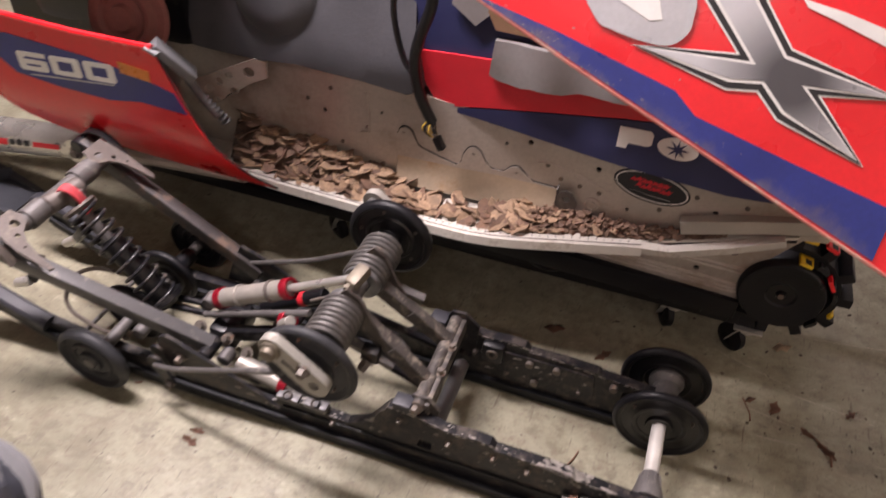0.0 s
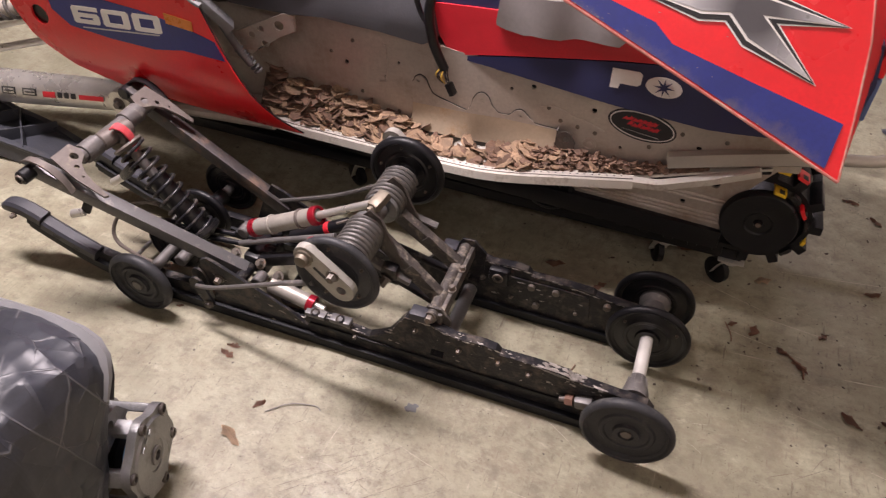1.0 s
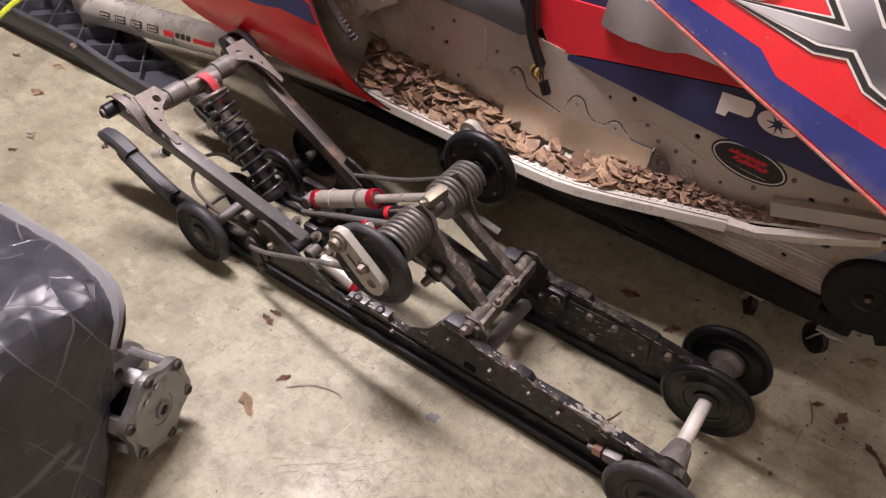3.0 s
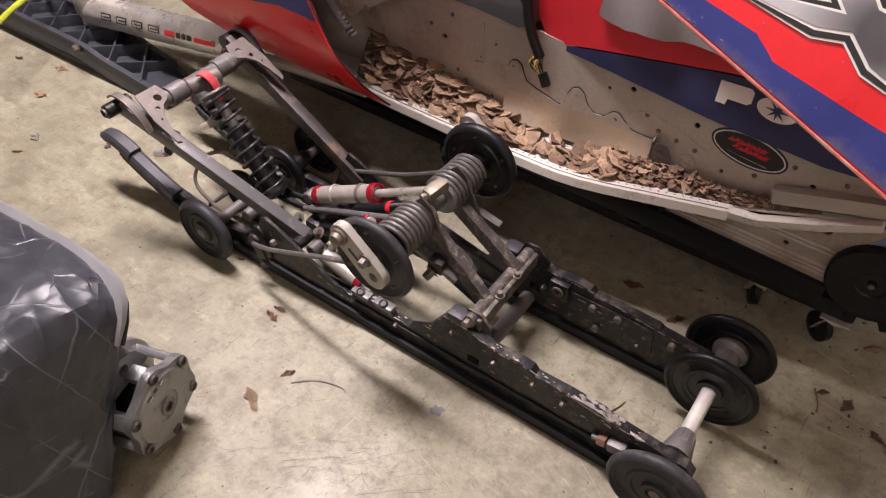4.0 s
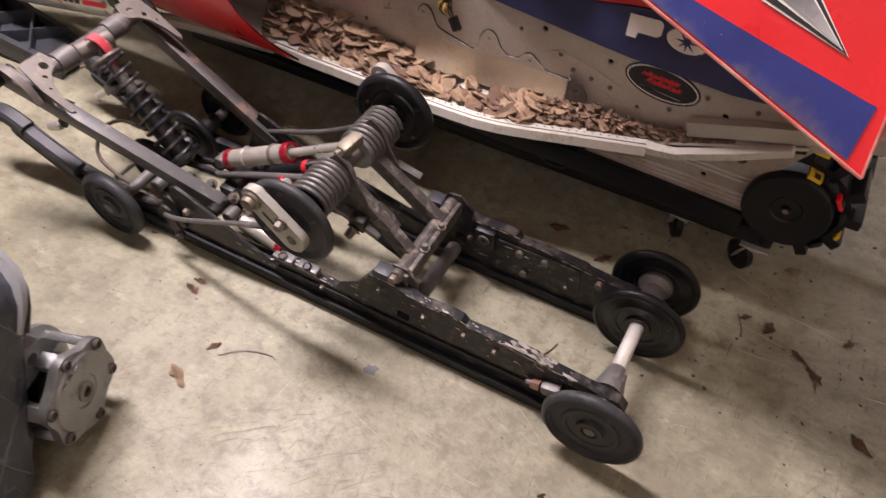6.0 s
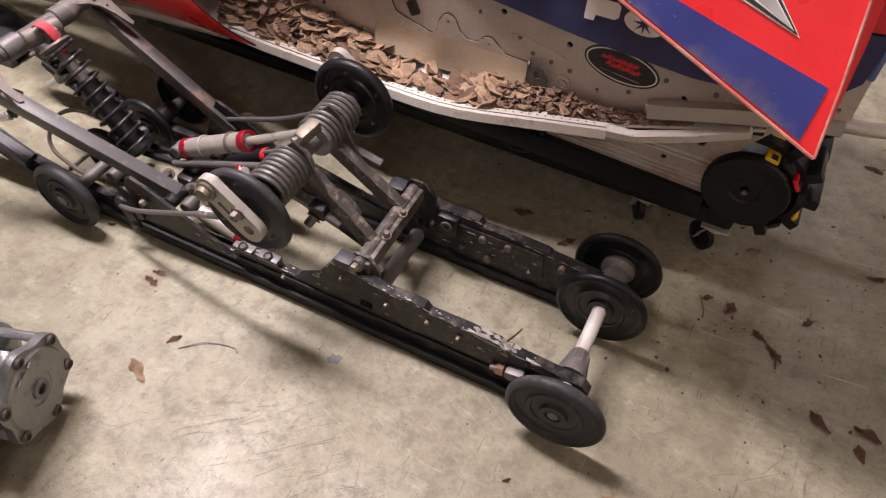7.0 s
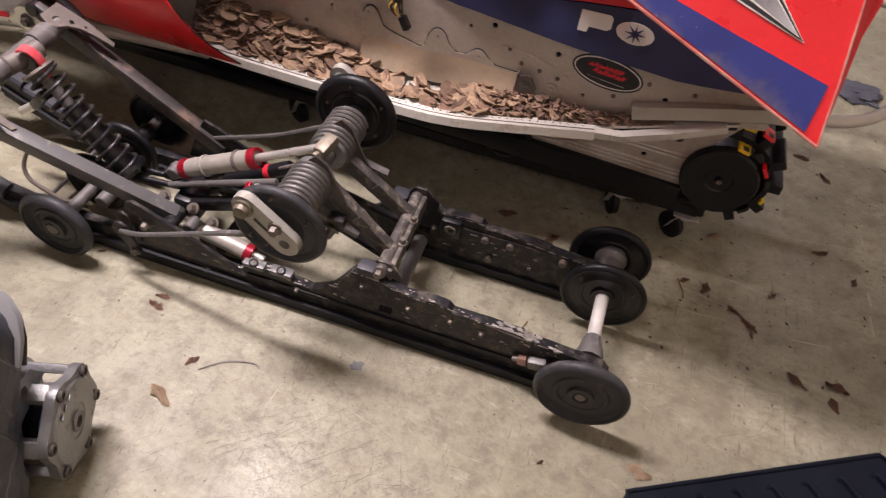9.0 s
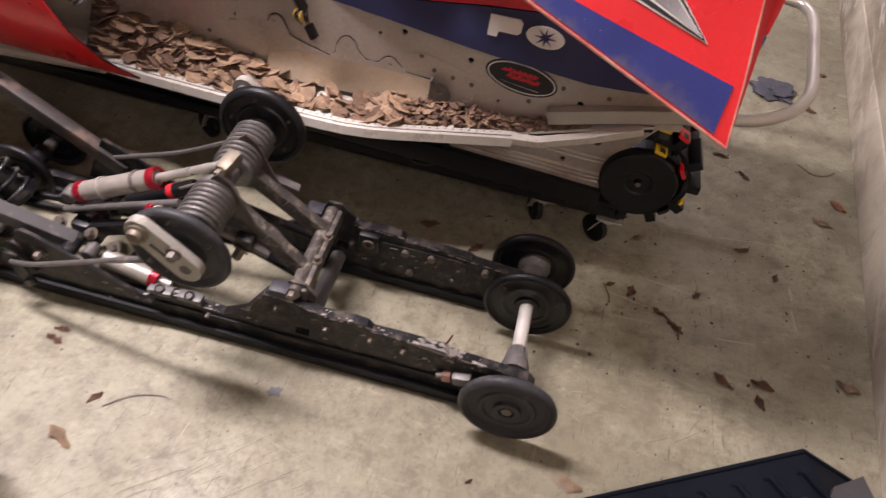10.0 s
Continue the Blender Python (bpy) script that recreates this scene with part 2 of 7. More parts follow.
def add_scrapes(m, worn, pale):
    """Worn brown patches on painted boards, with slanting streaks of pale paint left in them."""
    nodes, links = m.node_tree.nodes, m.node_tree.links
    bsdf = nodes["Principled BSDF"]
    where = nodes.new("ShaderNodeTexCoord").outputs["Object"]
    col = bsdf.inputs["Base Color"].links[0].from_socket
    mask = None
    for scale, stretch, turn, lo, hi, amount, color in ((2.3, (1, 1, 0.6), 0.0, 0.40, 0.58, 0.85, worn), (2.0, (1, 0.42, 0.075), 0.22, 0.54, 0.60, 0.9, pale)):
        mp = nodes.new("ShaderNodeMapping")
        mp.vector_type = "TEXTURE"
        mp.inputs["Rotation"].default_value, mp.inputs["Scale"].default_value = (turn, 0, 0), stretch
        links.new(where, mp.inputs["Vector"])
        n = nodes.new("ShaderNodeTexNoise")
        n.inputs["Scale"].default_value, n.inputs["Detail"].default_value, n.inputs["Roughness"].default_value = scale, 6, 0.62
        links.new(mp.outputs[0], n.inputs["Vector"])
        r = nodes.new("ShaderNodeMapRange")
        links.new(n.outputs["Fac"], r.inputs[0])
        for i, v in enumerate((lo, hi, 0.0, amount)):
            r.inputs[i + 1].default_value = v
        amount_of = r.outputs[0]
        if mask:
            both = nodes.new("ShaderNodeMath")
            both.operation = "MULTIPLY"
            links.new(amount_of, both.inputs[0])
            links.new(mask, both.inputs[1])
            amount_of = both.outputs[0]
        mask = amount_of
        x = nodes.new("ShaderNodeMix")
        x.data_type = "RGBA"
        links.new(amount_of, x.inputs[0])
        links.new(col, x.inputs[6])
        x.inputs[7].default_value = (*color, 1)
        col = x.outputs[2]
    links.new(col, bsdf.inputs["Base Color"])


add_scrapes(WALL_BOARD, (0.30, 0.25, 0.19), (0.74, 0.71, 0.64))
LEAF = material("dry_leaf", (0.20, 0.105, 0.068), 0.7, 0, 0.3, 60, 220, 0.4)
LITTER_DIRT = material("dark_litter_dirt", (0.085, 0.056, 0.040), 0.9, 0, 0.4, 60, 220, 0.6)
LEAF_PALE = material("pale_dry_leaf", (0.44, 0.32, 0.215), 0.7, 0, 0.25, 60, 220, 0.4)
LEAF_ORANGE = material("orange_dry_leaf", (0.44, 0.20, 0.11), 0.7, 0, 0.25, 60, 220, 0.4)
FOAM = material("grey_torn_vinyl", (0.22, 0.205, 0.20), 0.6, 0, 0.12, 6, 120, 0.08)
PALE_MARK = material("pale_scrape_glint", (0.40, 0.365, 0.29), 0.7, 0, 0.2, 40, 160, 0.1)
VINYL = material("creased_black_vinyl", (0.040, 0.043, 0.054), 0.40, 0, 0.3, 7, 160, 0.1, rough_vary=0.10)
GREY_BAND = material("grey_plastic_band", (0.22, 0.222, 0.23), 0.42, 0, 0.08, 12, 120, 0.05)
CRATE = material("black_moulded_plastic", (0.007, 0.009, 0.015), 0.42, 0, 0.2, 8, 180, 0.08)
CRATE_GLOSS = material("glossy_black_plastic", (0.008, 0.009, 0.012), 0.18, 0, 0.2, 8, 180, 0.05)
CRATE_GREY = material("grey_moulded_plastic", (0.060, 0.060, 0.062), 0.5, 0, 0.2, 8, 180, 0.08)
CRATE.node_tree.nodes["Principled BSDF"].inputs["Specular IOR Level"].default_value = 0.09


def add_creases(m, depth):
    """Flat facets that lean this way and that, with pale stretched folds between, highlights put into their colour,
    over soft dents in a wrapped skin.
    """
    nodes, links = m.node_tree.nodes, m.node_tree.links
    bsdf = nodes["Principled BSDF"]
    where = nodes.new("ShaderNodeTexCoord").outputs["Object"]

    def value_noise(size, detail):
        n = nodes.new("ShaderNodeTexNoise")
        n.inputs["Scale"].default_value, n.inputs["Detail"].default_value = size, detail
        links.new(where, n.inputs["Vector"])
        return n.outputs["Fac"]

    def ramp(value, lo, hi, a=0.0, b=1.0):
        r = nodes.new("ShaderNodeMapRange")
        links.new(value, r.inputs[0])
        for i, v in enumerate((lo, hi, a, b)):
            r.inputs[i + 1].default_value = v
        return r.outputs[0]

    def math_node(kind, a, b):
        x = nodes.new("ShaderNodeMath")
        x.operation = kind
        for socket, value in zip(x.inputs, (a, b)):
            if isinstance(value, (int, float)):
                socket.default_value = value
            else:
                links.new(value, socket)
        return x.outputs[0]

    total, fold = None, None
    for size, turn, stretch, slope in ((7.0, (0.3, 0.2, 0.7), (1.0, 0.55, 1.0), 0.36), (15.0, (0.1, 0.5, -0.4), (0.7, 1.0, 1.0), 0.24)):
        mp = nodes.new("ShaderNodeMapping")
        mp.inputs["Rotation"].default_value, mp.inputs["Scale"].default_value = turn, stretch
        links.new(where, mp.inputs["Vector"])
        cell, edge = nodes.new("ShaderNodeTexVoronoi"), nodes.new("ShaderNodeTexVoronoi")
        edge.feature = "DISTANCE_TO_EDGE"
        for v in (cell, edge):
            v.inputs["Scale"].default_value = size
            links.new(mp.outputs[0], v.inputs["Vector"])
        away, lean, rise = nodes.new("ShaderNodeVectorMath"), nodes.new("ShaderNodeVectorMath"), nodes.new("ShaderNodeVectorMath")
        away.operation, lean.operation, rise.operation = "SUBTRACT", "SUBTRACT", "DOT_PRODUCT"
        links.new(mp.outputs[0], away.inputs[0])
        links.new(cell.outputs["Position"], away.inputs[1])
        links.new(cell.outputs["Color"], lean.inputs[0])
        lean.inputs[1].default_value = (0.5, 0.5, 0.5)
        links.new(away.outputs[0], rise.inputs[0])
        links.new(lean.outputs[0], rise.inputs[1])
        tilt = math_node("MULTIPLY", rise.outputs["Value"], slope)
        total = tilt if total is None else math_node("ADD", total, tilt)
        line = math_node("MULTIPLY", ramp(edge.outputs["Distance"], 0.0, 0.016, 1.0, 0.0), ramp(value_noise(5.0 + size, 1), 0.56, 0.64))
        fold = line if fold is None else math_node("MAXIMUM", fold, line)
    # long straight folds in two directions
    for k, (turn, size) in enumerate((((0.2, 0.5, 0.55), 4.6), ((0.3, 1.1, -0.9), 3.8))):
        mp = nodes.new("ShaderNodeMapping")
        mp.inputs["Rotation"].default_value = turn
        links.new(where, mp.inputs["Vector"])
        w = nodes.new("ShaderNodeTexWave")
        w.inputs["Scale"].default_value, w.inputs["Distortion"].default_value, w.inputs["Detail"].default_value, w.inputs["Detail Scale"].default_value = size, 0.9, 1.0, 0.6
        links.new(mp.outputs[0], w.inputs["Vector"])
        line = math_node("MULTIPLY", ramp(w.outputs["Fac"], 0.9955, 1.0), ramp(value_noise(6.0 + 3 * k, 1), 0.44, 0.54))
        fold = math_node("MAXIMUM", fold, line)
    total = math_node("ADD", total, math_node("MULTIPLY", value_noise(7.0, 3), depth))
    total = math_node("ADD", total, math_node("MULTIPLY", fold, 0.0015))
    b = nodes.new("ShaderNodeBump")
    b.inputs["Strength"].default_value, b.inputs["Distance"].default_value = 1.0, 1.0
    links.new(total, b.inputs["Height"])
    links.new(b.outputs[0], bsdf.inputs["Normal"])
    # Pale mix along the folds: stretch wear and highlight lines in one colour.
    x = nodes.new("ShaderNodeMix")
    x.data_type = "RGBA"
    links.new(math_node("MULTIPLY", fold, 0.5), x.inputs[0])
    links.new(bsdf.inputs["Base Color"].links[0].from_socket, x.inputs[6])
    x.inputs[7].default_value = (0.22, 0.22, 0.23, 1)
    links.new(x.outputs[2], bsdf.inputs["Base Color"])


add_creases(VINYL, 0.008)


def add_edge_dirt(m, slope, offset, reach, color):
    """Dried mud that clings along a panel's lower edge, x and z in the panel's own space."""
    nodes, links = m.node_tree.nodes, m.node_tree.links
    bsdf = nodes["Principled BSDF"]
    where = nodes.new("ShaderNodeTexCoord").outputs["Object"]
    split = nodes.new("ShaderNodeSeparateXYZ")
    links.new(where, split.inputs[0])
    d = nodes.new("ShaderNodeMath")
    d.operation, d.inputs[1].default_value = "MULTIPLY_ADD", slope
    links.new(split.outputs[0], d.inputs[0])
    links.new(split.outputs[2], d.inputs[2])
    near = nodes.new("ShaderNodeMapRange")
    links.new(d.outputs[0], near.inputs[0])
    for i, v in enumerate((offset, offset + reach, 0.26, -0.30)):
        near.inputs[i + 1].default_value = v
    n = nodes.new("ShaderNodeTexNoise")
    n.inputs["Scale"].default_value, n.inputs["Detail"].default_value, n.inputs["Roughness"].default_value = 8.0, 7, 0.72
    links.new(where, n.inputs["Vector"])
    add = nodes.new("ShaderNodeMath")
    links.new(n.outputs["Fac"], add.inputs[0])
    links.new(near.outputs[0], add.inputs[1])
    r = nodes.new("ShaderNodeMapRange")
    links.new(add.outputs[0], r.inputs[0])
    for i, v in enumerate((0.60, 0.84, 0.0, 0.62)):
        r.inputs[i + 1].default_value = v
    x = nodes.new("ShaderNodeMix")
    x.data_type = "RGBA"
    links.new(r.outputs[0], x.inputs[0])
    links.new(bsdf.inputs["Base Color"].links[0].from_socket, x.inputs[6])
    x.inputs[7].default_value = (*color, 1)
    links.new(x.outputs[2], bsdf.inputs["Base Color"])


add_edge_dirt(BLUE_DIRTY, 0.396, 0.0717, 0.062, (0.18, 0.145, 0.135))
RIM_PINK = material("worn_pink_edge", (0.62, 0.20, 0.17), 0.5, 0, 0.25, 25, 160, 0.15, dirt=(0.50, 0.40, 0.33), dirt_amount=0.35, dirt_scale=24)
RED_FADED = material("faded_red_metal", (0.58, 0.07, 0.085), 0.5, 0.1, 0.2, 30, 160, 0.1, dirt=(0.45, 0.25, 0.22), dirt_amount=0.2, dirt_scale=40)
GREY_PLASTIC = material("grey_soft_plastic", (0.13, 0.13, 0.135), 0.5, 0, 0.2, 20, 160, 0.1)
CONSOLE = material("grey_shroud_plastic", (0.066, 0.066, 0.074), 0.5, 0, 0.15, 6, 160, 0.08)
CLAY = material("blue_grey_clump", (0.075, 0.078, 0.10), 0.7, 0, 0.35, 40, 160, 0.5)
# Base tan stands in for the fold's warm reflection; brown patches are dirt.
TAN_ALU = material("tan_reflection_aluminium", (0.54, 0.44, 0.32), 0.36, 0.4, 0.15, 9, 120, 0.1, dirt=(0.42, 0.25, 0.12), dirt_amount=0.18, dirt_scale=9)
BROWN_RED = material("dusty_red_cover", (0.27, 0.10, 0.085), 0.6, 0, 0.2, 12, 120, 0.15)
SKI = material("dark_grey_ski_plastic", (0.048, 0.051, 0.062), 0.42, 0, 0.2, 12, 160, 0.1, dirt=(0.15, 0.145, 0.14), dirt_amount=0.1, dirt_scale=20)
CHIP = material("bare_scuffed_metal", (0.36, 0.335, 0.305), 0.5, 0.3, 0.3, 60, 200, 0.2)
GRIT = material("dark_grit", (0.085, 0.065, 0.05), 0.8, 0, 0.3, 60, 200, 0.2)
SCRATCH = material("worn_concrete_line", (0.175, 0.148, 0.108), 0.6, 0, 0.25, 40, 160, 0.1)
DUST = material("tan_dust", (0.30, 0.25, 0.23), 0.8, 0, 0.3, 60, 220, 0.2)
COPPER = material("yellow_wire", (0.62, 0.42, 0.06), 0.45, 0, 0.2, 40, 160, 0.1)
BLUE_BRIGHT = material("bright_blue_bushing", (0.03, 0.22, 0.55), 0.4, 0, 0.1, 40, 160, 0.05)
for dull in (PAINT_BLACK, SLIDE_BLACK, DUSTY, RUBBER):
    dull.node_tree.nodes["Principled BSDF"].inputs["Specular IOR Level"].default_value = 0.3
GLOW = bpy.data.materials.new("lamp_glow")
GLOW.use_nodes = True
GLOW.node_tree.nodes["Principled BSDF"].inputs["Emission Color"].default_value = (1, 0.85, 0.65, 1)
GLOW.node_tree.nodes["Principled BSDF"].inputs["Emission Strength"].default_value = 6


# ---- shape tools ----
ORIGIN = {}


def thing(name, base, label, category, group="", kind=""):
    ob = new(name)
    ob.empty_display_size = 0.05
    ob.location = base
    ORIGIN[ob] = Vector(base)
    return tagged(ob, label, category, group, kind)


def part(name, bm, mat, parent=None, label="", smooth=35):
    """Links a bmesh given in world places as one mesh object under a thing or a part."""
    origin = ORIGIN.get(parent, Vector((0, 0, 0)))
    if origin.length:
        bmesh.ops.translate(bm, verts=bm.verts, vec=-origin)
    bmesh.ops.recalc_face_normals(bm, faces=bm.faces)
    me = bpy.data.meshes.new(name)
    bm.to_mesh(me)
    bm.free()
    me.materials.append(mat)
    if smooth:
        me.shade_smooth()
        me.set_sharp_from_angle(angle=radians(smooth))
    ob = new(name, me)
    if parent:
        ob.parent = parent
        ORIGIN[ob] = origin
    return tagged(ob, label) if label else ob


def whole(name, bm, mat, label, category, group="", kind="", smooth=35):
    """A thing that is one mesh; its origin goes to its lowest middle."""
    if not kind:
        co = [v.co for v in bm.verts]
        base = Vector(((min(c.x for c in co) + max(c.x for c in co)) / 2, (min(c.y for c in co) + max(c.y for c in co)) / 2, min(c.z for c in co)))
        bmesh.ops.translate(bm, verts=bm.verts, vec=-base)
    else:
        base = Vector((0, 0, 0))
    ob = part(name, bm, mat, None, "", smooth)
    ob.location = base
    return tagged(ob, label, category, group, kind)


def V(*a):
    return Vector(a)


def frame_of(d):
    d = Vector(d).normalized()
    up = V(0, 0, 1) if abs(d.z) < 0.95 else V(1, 0, 0)
    x = up.cross(d).normalized()
    return x, d.cross(x).normalized(), d


def lathe(p0, axis, profile, n=28, bm=None, squash=None):
    """Revolves (radius, along) pairs round the axis from p0."""
    bm = bm or bmesh.new()
    x, y, d = frame_of(axis)
    p0 = Vector(p0)
    rings = []
    for r, h in profile:
        c = p0 + d * h
        if r < 1e-6:
            rings.append([bm.verts.new(c)])
        else:
            rings.append([bm.verts.new(c + (x * math.cos(2 * math.pi * i / n) + y * math.sin(2 * math.pi * i / n)) * r) for i in range(n)])
    for a, b in zip(rings, rings[1:]):
        for i in range(n):
            j = (i + 1) % n
            if len(a) == 1 and len(b) == 1:
                continue
            if len(a) == 1:
                bm.faces.new((a[0], b[j], b[i]))
            elif len(b) == 1:
                bm.faces.new((a[i], a[j], b[0]))
            else:
                bm.faces.new((a[i], a[j], b[j], b[i]))
    return bm


def rod(a, b, r, n=14, bm=None, chamfer=0.15, r2=None):
    a, b = Vector(a), Vector(b)
    L, c = (b - a).length, r * chamfer
    r2 = r if r2 is None else r2
    return lathe(a, b - a, [(0, 0), (r - c, 0), (r, c), (r2, L - c), (r2 - c, L), (0, L)], n, bm)


def pipe(a, b, r, inner, n=20, bm=None):
    a, b = Vector(a), Vector(b)
    L = (b - a).length
    return lathe(a, b - a, [(inner, 0), (r - 0.001, 0), (r, 0.001), (r, L - 0.001), (r - 0.001, L), (inner, L), (inner, 0)], n, bm)


def smooth_path(pts, steps=8, closed=False):
    """Catmull-Rom through the points."""
    pts = [Vector(p) for p in pts]
    out = []
    n = len(pts)
    for i in range(n if closed else n - 1):
        if closed:
            p = [pts[(i + k - 1) % n] for k in range(4)]
        else:
            p = [pts[max(0, i - 1)], pts[i], pts[i + 1], pts[min(n - 1, i + 2)]]
        for s in range(steps):
            t = s / steps
            out.append(0.5 * (2 * p[1] + (p[2] - p[0]) * t + (2 * p[0] - 5 * p[1] + 4 * p[2] - p[3]) * t * t + (3 * p[1] - p[0] - 3 * p[2] + p[3]) * t ** 3))
    if not closed:
        out.append(pts[-1])
    return out


def sweep(pts, r, n=10, bm=None, closed=False, section=None):
    """A tube, or another section of (across, up) pairs, along a path."""
    bm = bm or bmesh.new()
    pts = [Vector(p) for p in pts]
    m = len(pts)
    rings, last = [], None
    for i, p in enumerate(pts):
        d = (pts[(i + 1) % m] - pts[i - 1]) if closed else (pts[min(i + 1, m - 1)] - pts[max(i - 1, 0)])
        d.normalize()
        if last is None:
            x, y, _ = frame_of(d)
        else:
            x = last - d * last.dot(d)
            x = x.normalized() if x.length > 1e-6 else frame_of(d)[0]
            y = d.cross(x)
        last = x
        radius = r[i] if isinstance(r, (list, tuple)) else r
        sec = section or [(math.cos(2 * math.pi * k / n), math.sin(2 * math.pi * k / n)) for k in range(n)]
        rings.append([bm.verts.new(p + (x * u + y * w) * radius) for u, w in sec])
    k = len(rings[0])
    for i in range(m if closed else m - 1):
        a, b = rings[i], rings[(i + 1) % m]
        for j in range(k):
            bm.faces.new((a[j], a[(j + 1) % k], b[(j + 1) % k], b[j]))
    if not closed:
        bm.faces.new(rings[0][::-1])
        bm.faces.new(rings[-1])
    return bm


def helix(a, b, R, r, turns, per=18, n=8, bm=None, flat=1.0):
    a, b = Vector(a), Vector(b)
    x, y, d = frame_of(b - a)
    L = (b - a).length
    pts = []
    N = int(turns * per)
    for i in range(N + 1):
        t = i / N
        h = t
        q = 2 * math.pi * turns * t
        pts.append(a + d * (L * h) + (x * math.cos(q) + y * math.sin(q)) * R)
    return sweep(pts, r, n, bm)


def bar(a, b, w, h, up=(0, 0, 1), bevel=0.003, bm=None):
    """A bevelled square bar from a to b: w across, h along up."""
    own = bmesh.new()
    a, b = Vector(a), Vector(b)
    d = (b - a).normalized()
    side = d.cross(Vector(up))
    side = side.normalized() if side.length > 1e-6 else frame_of(d)[0]
    u = side.cross(d).normalized()
    bmesh.ops.create_cube(own, size=1)
    L = (b - a).length
    m = Matrix((side, d, u)).transposed().to_4x4()
    bmesh.ops.scale(own, vec=(w, L, h), verts=own.verts)
    if bevel:
        bmesh.ops.bevel(own, geom=own.edges[:], offset=min(bevel, w * 0.4, h * 0.4), segments=2, affect="EDGES", profile=0.6)
    bmesh.ops.transform(own, matrix=Matrix.Translation((a + b) / 2) @ m, verts=own.verts)
    return join(bm, own)


def join(bm, other):
    if bm is None:
        return other
    me = bpy.data.meshes.new("tmp")
    other.to_mesh(me)
    other.free()
    bm.from_mesh(me)
    bpy.data.meshes.remove(me)
    return bm


def block(cx, cy, cz, sx, sy, sz, bevel=0.004, turn=None, bm=None):
    own = bmesh.new()
    bmesh.ops.create_cube(own, size=1)
    bmesh.ops.scale(own, vec=(sx, sy, sz), verts=own.verts)
    if bevel:
        bmesh.ops.bevel(own, geom=own.edges[:], offset=min(bevel, sx * 0.45, sy * 0.45, sz * 0.45), segments=2, affect="EDGES", profile=0.6)
    m = Matrix.Translation((cx, cy, cz)) @ (turn or Matrix.Identity(4))
    bmesh.ops.transform(own, matrix=m, verts=own.verts)
    return join(bm, own)


def plate(outline, place, thick, holes=(), bevel=0.0, bm=None, cut=0):
    """A flat piece from an outline of (u, v); place(u, v, w) puts it in the world; w runs over the thickness. holes: (u, v, r) or a loop of points."""
    own = bmesh.new()
    loops = [[own.verts.new((u, v, 0)) for u, v in outline]]
    for hole in holes:
        if isinstance(hole[0], tuple):
            loops.append([own.verts.new((u, v, 0)) for u, v in hole])
        else:
            hu, hv, hr = hole
            loops.append([own.verts.new((hu + hr * math.cos(-2 * math.pi * k / 14), hv + hr * math.sin(-2 * math.pi * k / 14), 0)) for k in range(14)])
    edges = []
    for loop in loops:
        for i in range(len(loop)):
            edges.append(own.edges.new((loop[i], loop[(i + 1) % len(loop)])))
    bmesh.ops.triangle_fill(own, edges=edges, use_beauty=True, use_dissolve=False)
    if cut:
        for k in range(cut):
            long_edges = [e for e in own.edges if e.calc_length() > 0.03]
            if not long_edges:
                break
            bmesh.ops.subdivide_edges(own, edges=long_edges, cuts=1, use_grid_fill=False)
            bmesh.ops.triangulate(own, faces=own.faces)
    res = bmesh.ops.extrude_face_region(own, geom=own.faces[:])
    top = [v for v in res["geom"] if isinstance(v, bmesh.types.BMVert)]
    for v in top:
        v.co.z = thick
    for v in own.verts:
        v.co = Vector(place(v.co.x, v.co.y, v.co.z))
    return join(bm, own)


def bolt(place, axis, r, h, bm=None, n=6):
    """A hex head on a washer."""
    bm = lathe(place, axis, [(0, 0), (r * 1.45, 0), (r * 1.45, h * 0.2), (0, h * 0.2)], 14, bm)
    p = Vector(place) + Vector(axis).normalized() * h * 0.2
    return lathe(p, axis, [(r, 0), (r, h * 0.75), (r * 0.8, h), (0, h)], n, bm)


def wheel(parent, centre, r, width, name="idler_wheel", outer=-1, rivets=0, label="scuffed black idler wheel", solid=False, tone=None):
    """An idler wheel across y: a rounded rubber rim on a dished plastic disc with a hub; outer: the side that is seen."""
    c = Vector(centre)
    w = width / 2
    h0 = 0.0 if solid else 0.010
    face = [(h0, -w * 0.5), (0.014, -w * 0.5), (0.015, -w * 0.95), (0.024, -w * 0.95), (0.026, -w * 0.35), (r * 0.46, -w * 0.30), (r * 0.49, -w * 0.55), (r * 0.56, -w * 0.55), (r * 0.60, -w * 0.25), (r * 0.80, -w * 0.15), (r * 0.84, -w * 0.55), (r * 0.90, -w * 0.7)]
    back = [(a, -b) for a, b in face][::-1]
    d = part(name, lathe(c, (0, 1, 0), face + back + [face[0]], 44), tone or BLACK, parent, label)
    n = 7
    rim = [(r - w * 0.9 + w * 0.9 * math.sin(math.pi * k / n), -w * math.cos(math.pi * k / n)) for k in range(n + 1)]
    part("tyre", lathe(c, (0, 1, 0), [(r * 0.86, -w * 0.6)] + rim + [(r * 0.86, w * 0.6), (r * 0.86, -w * 0.6)], 52), tone or RUBBER, d)
    if rivets:
        for k in range(rivets):
            a = k * 2 * math.pi / rivets + 0.5
            part("rivet", bolt(c + V(math.cos(a) * r * 0.70, outer * w * 0.2, math.sin(a) * r * 0.70), (0, outer, 0), 0.0026, 0.005), BOLT, d)
    return d


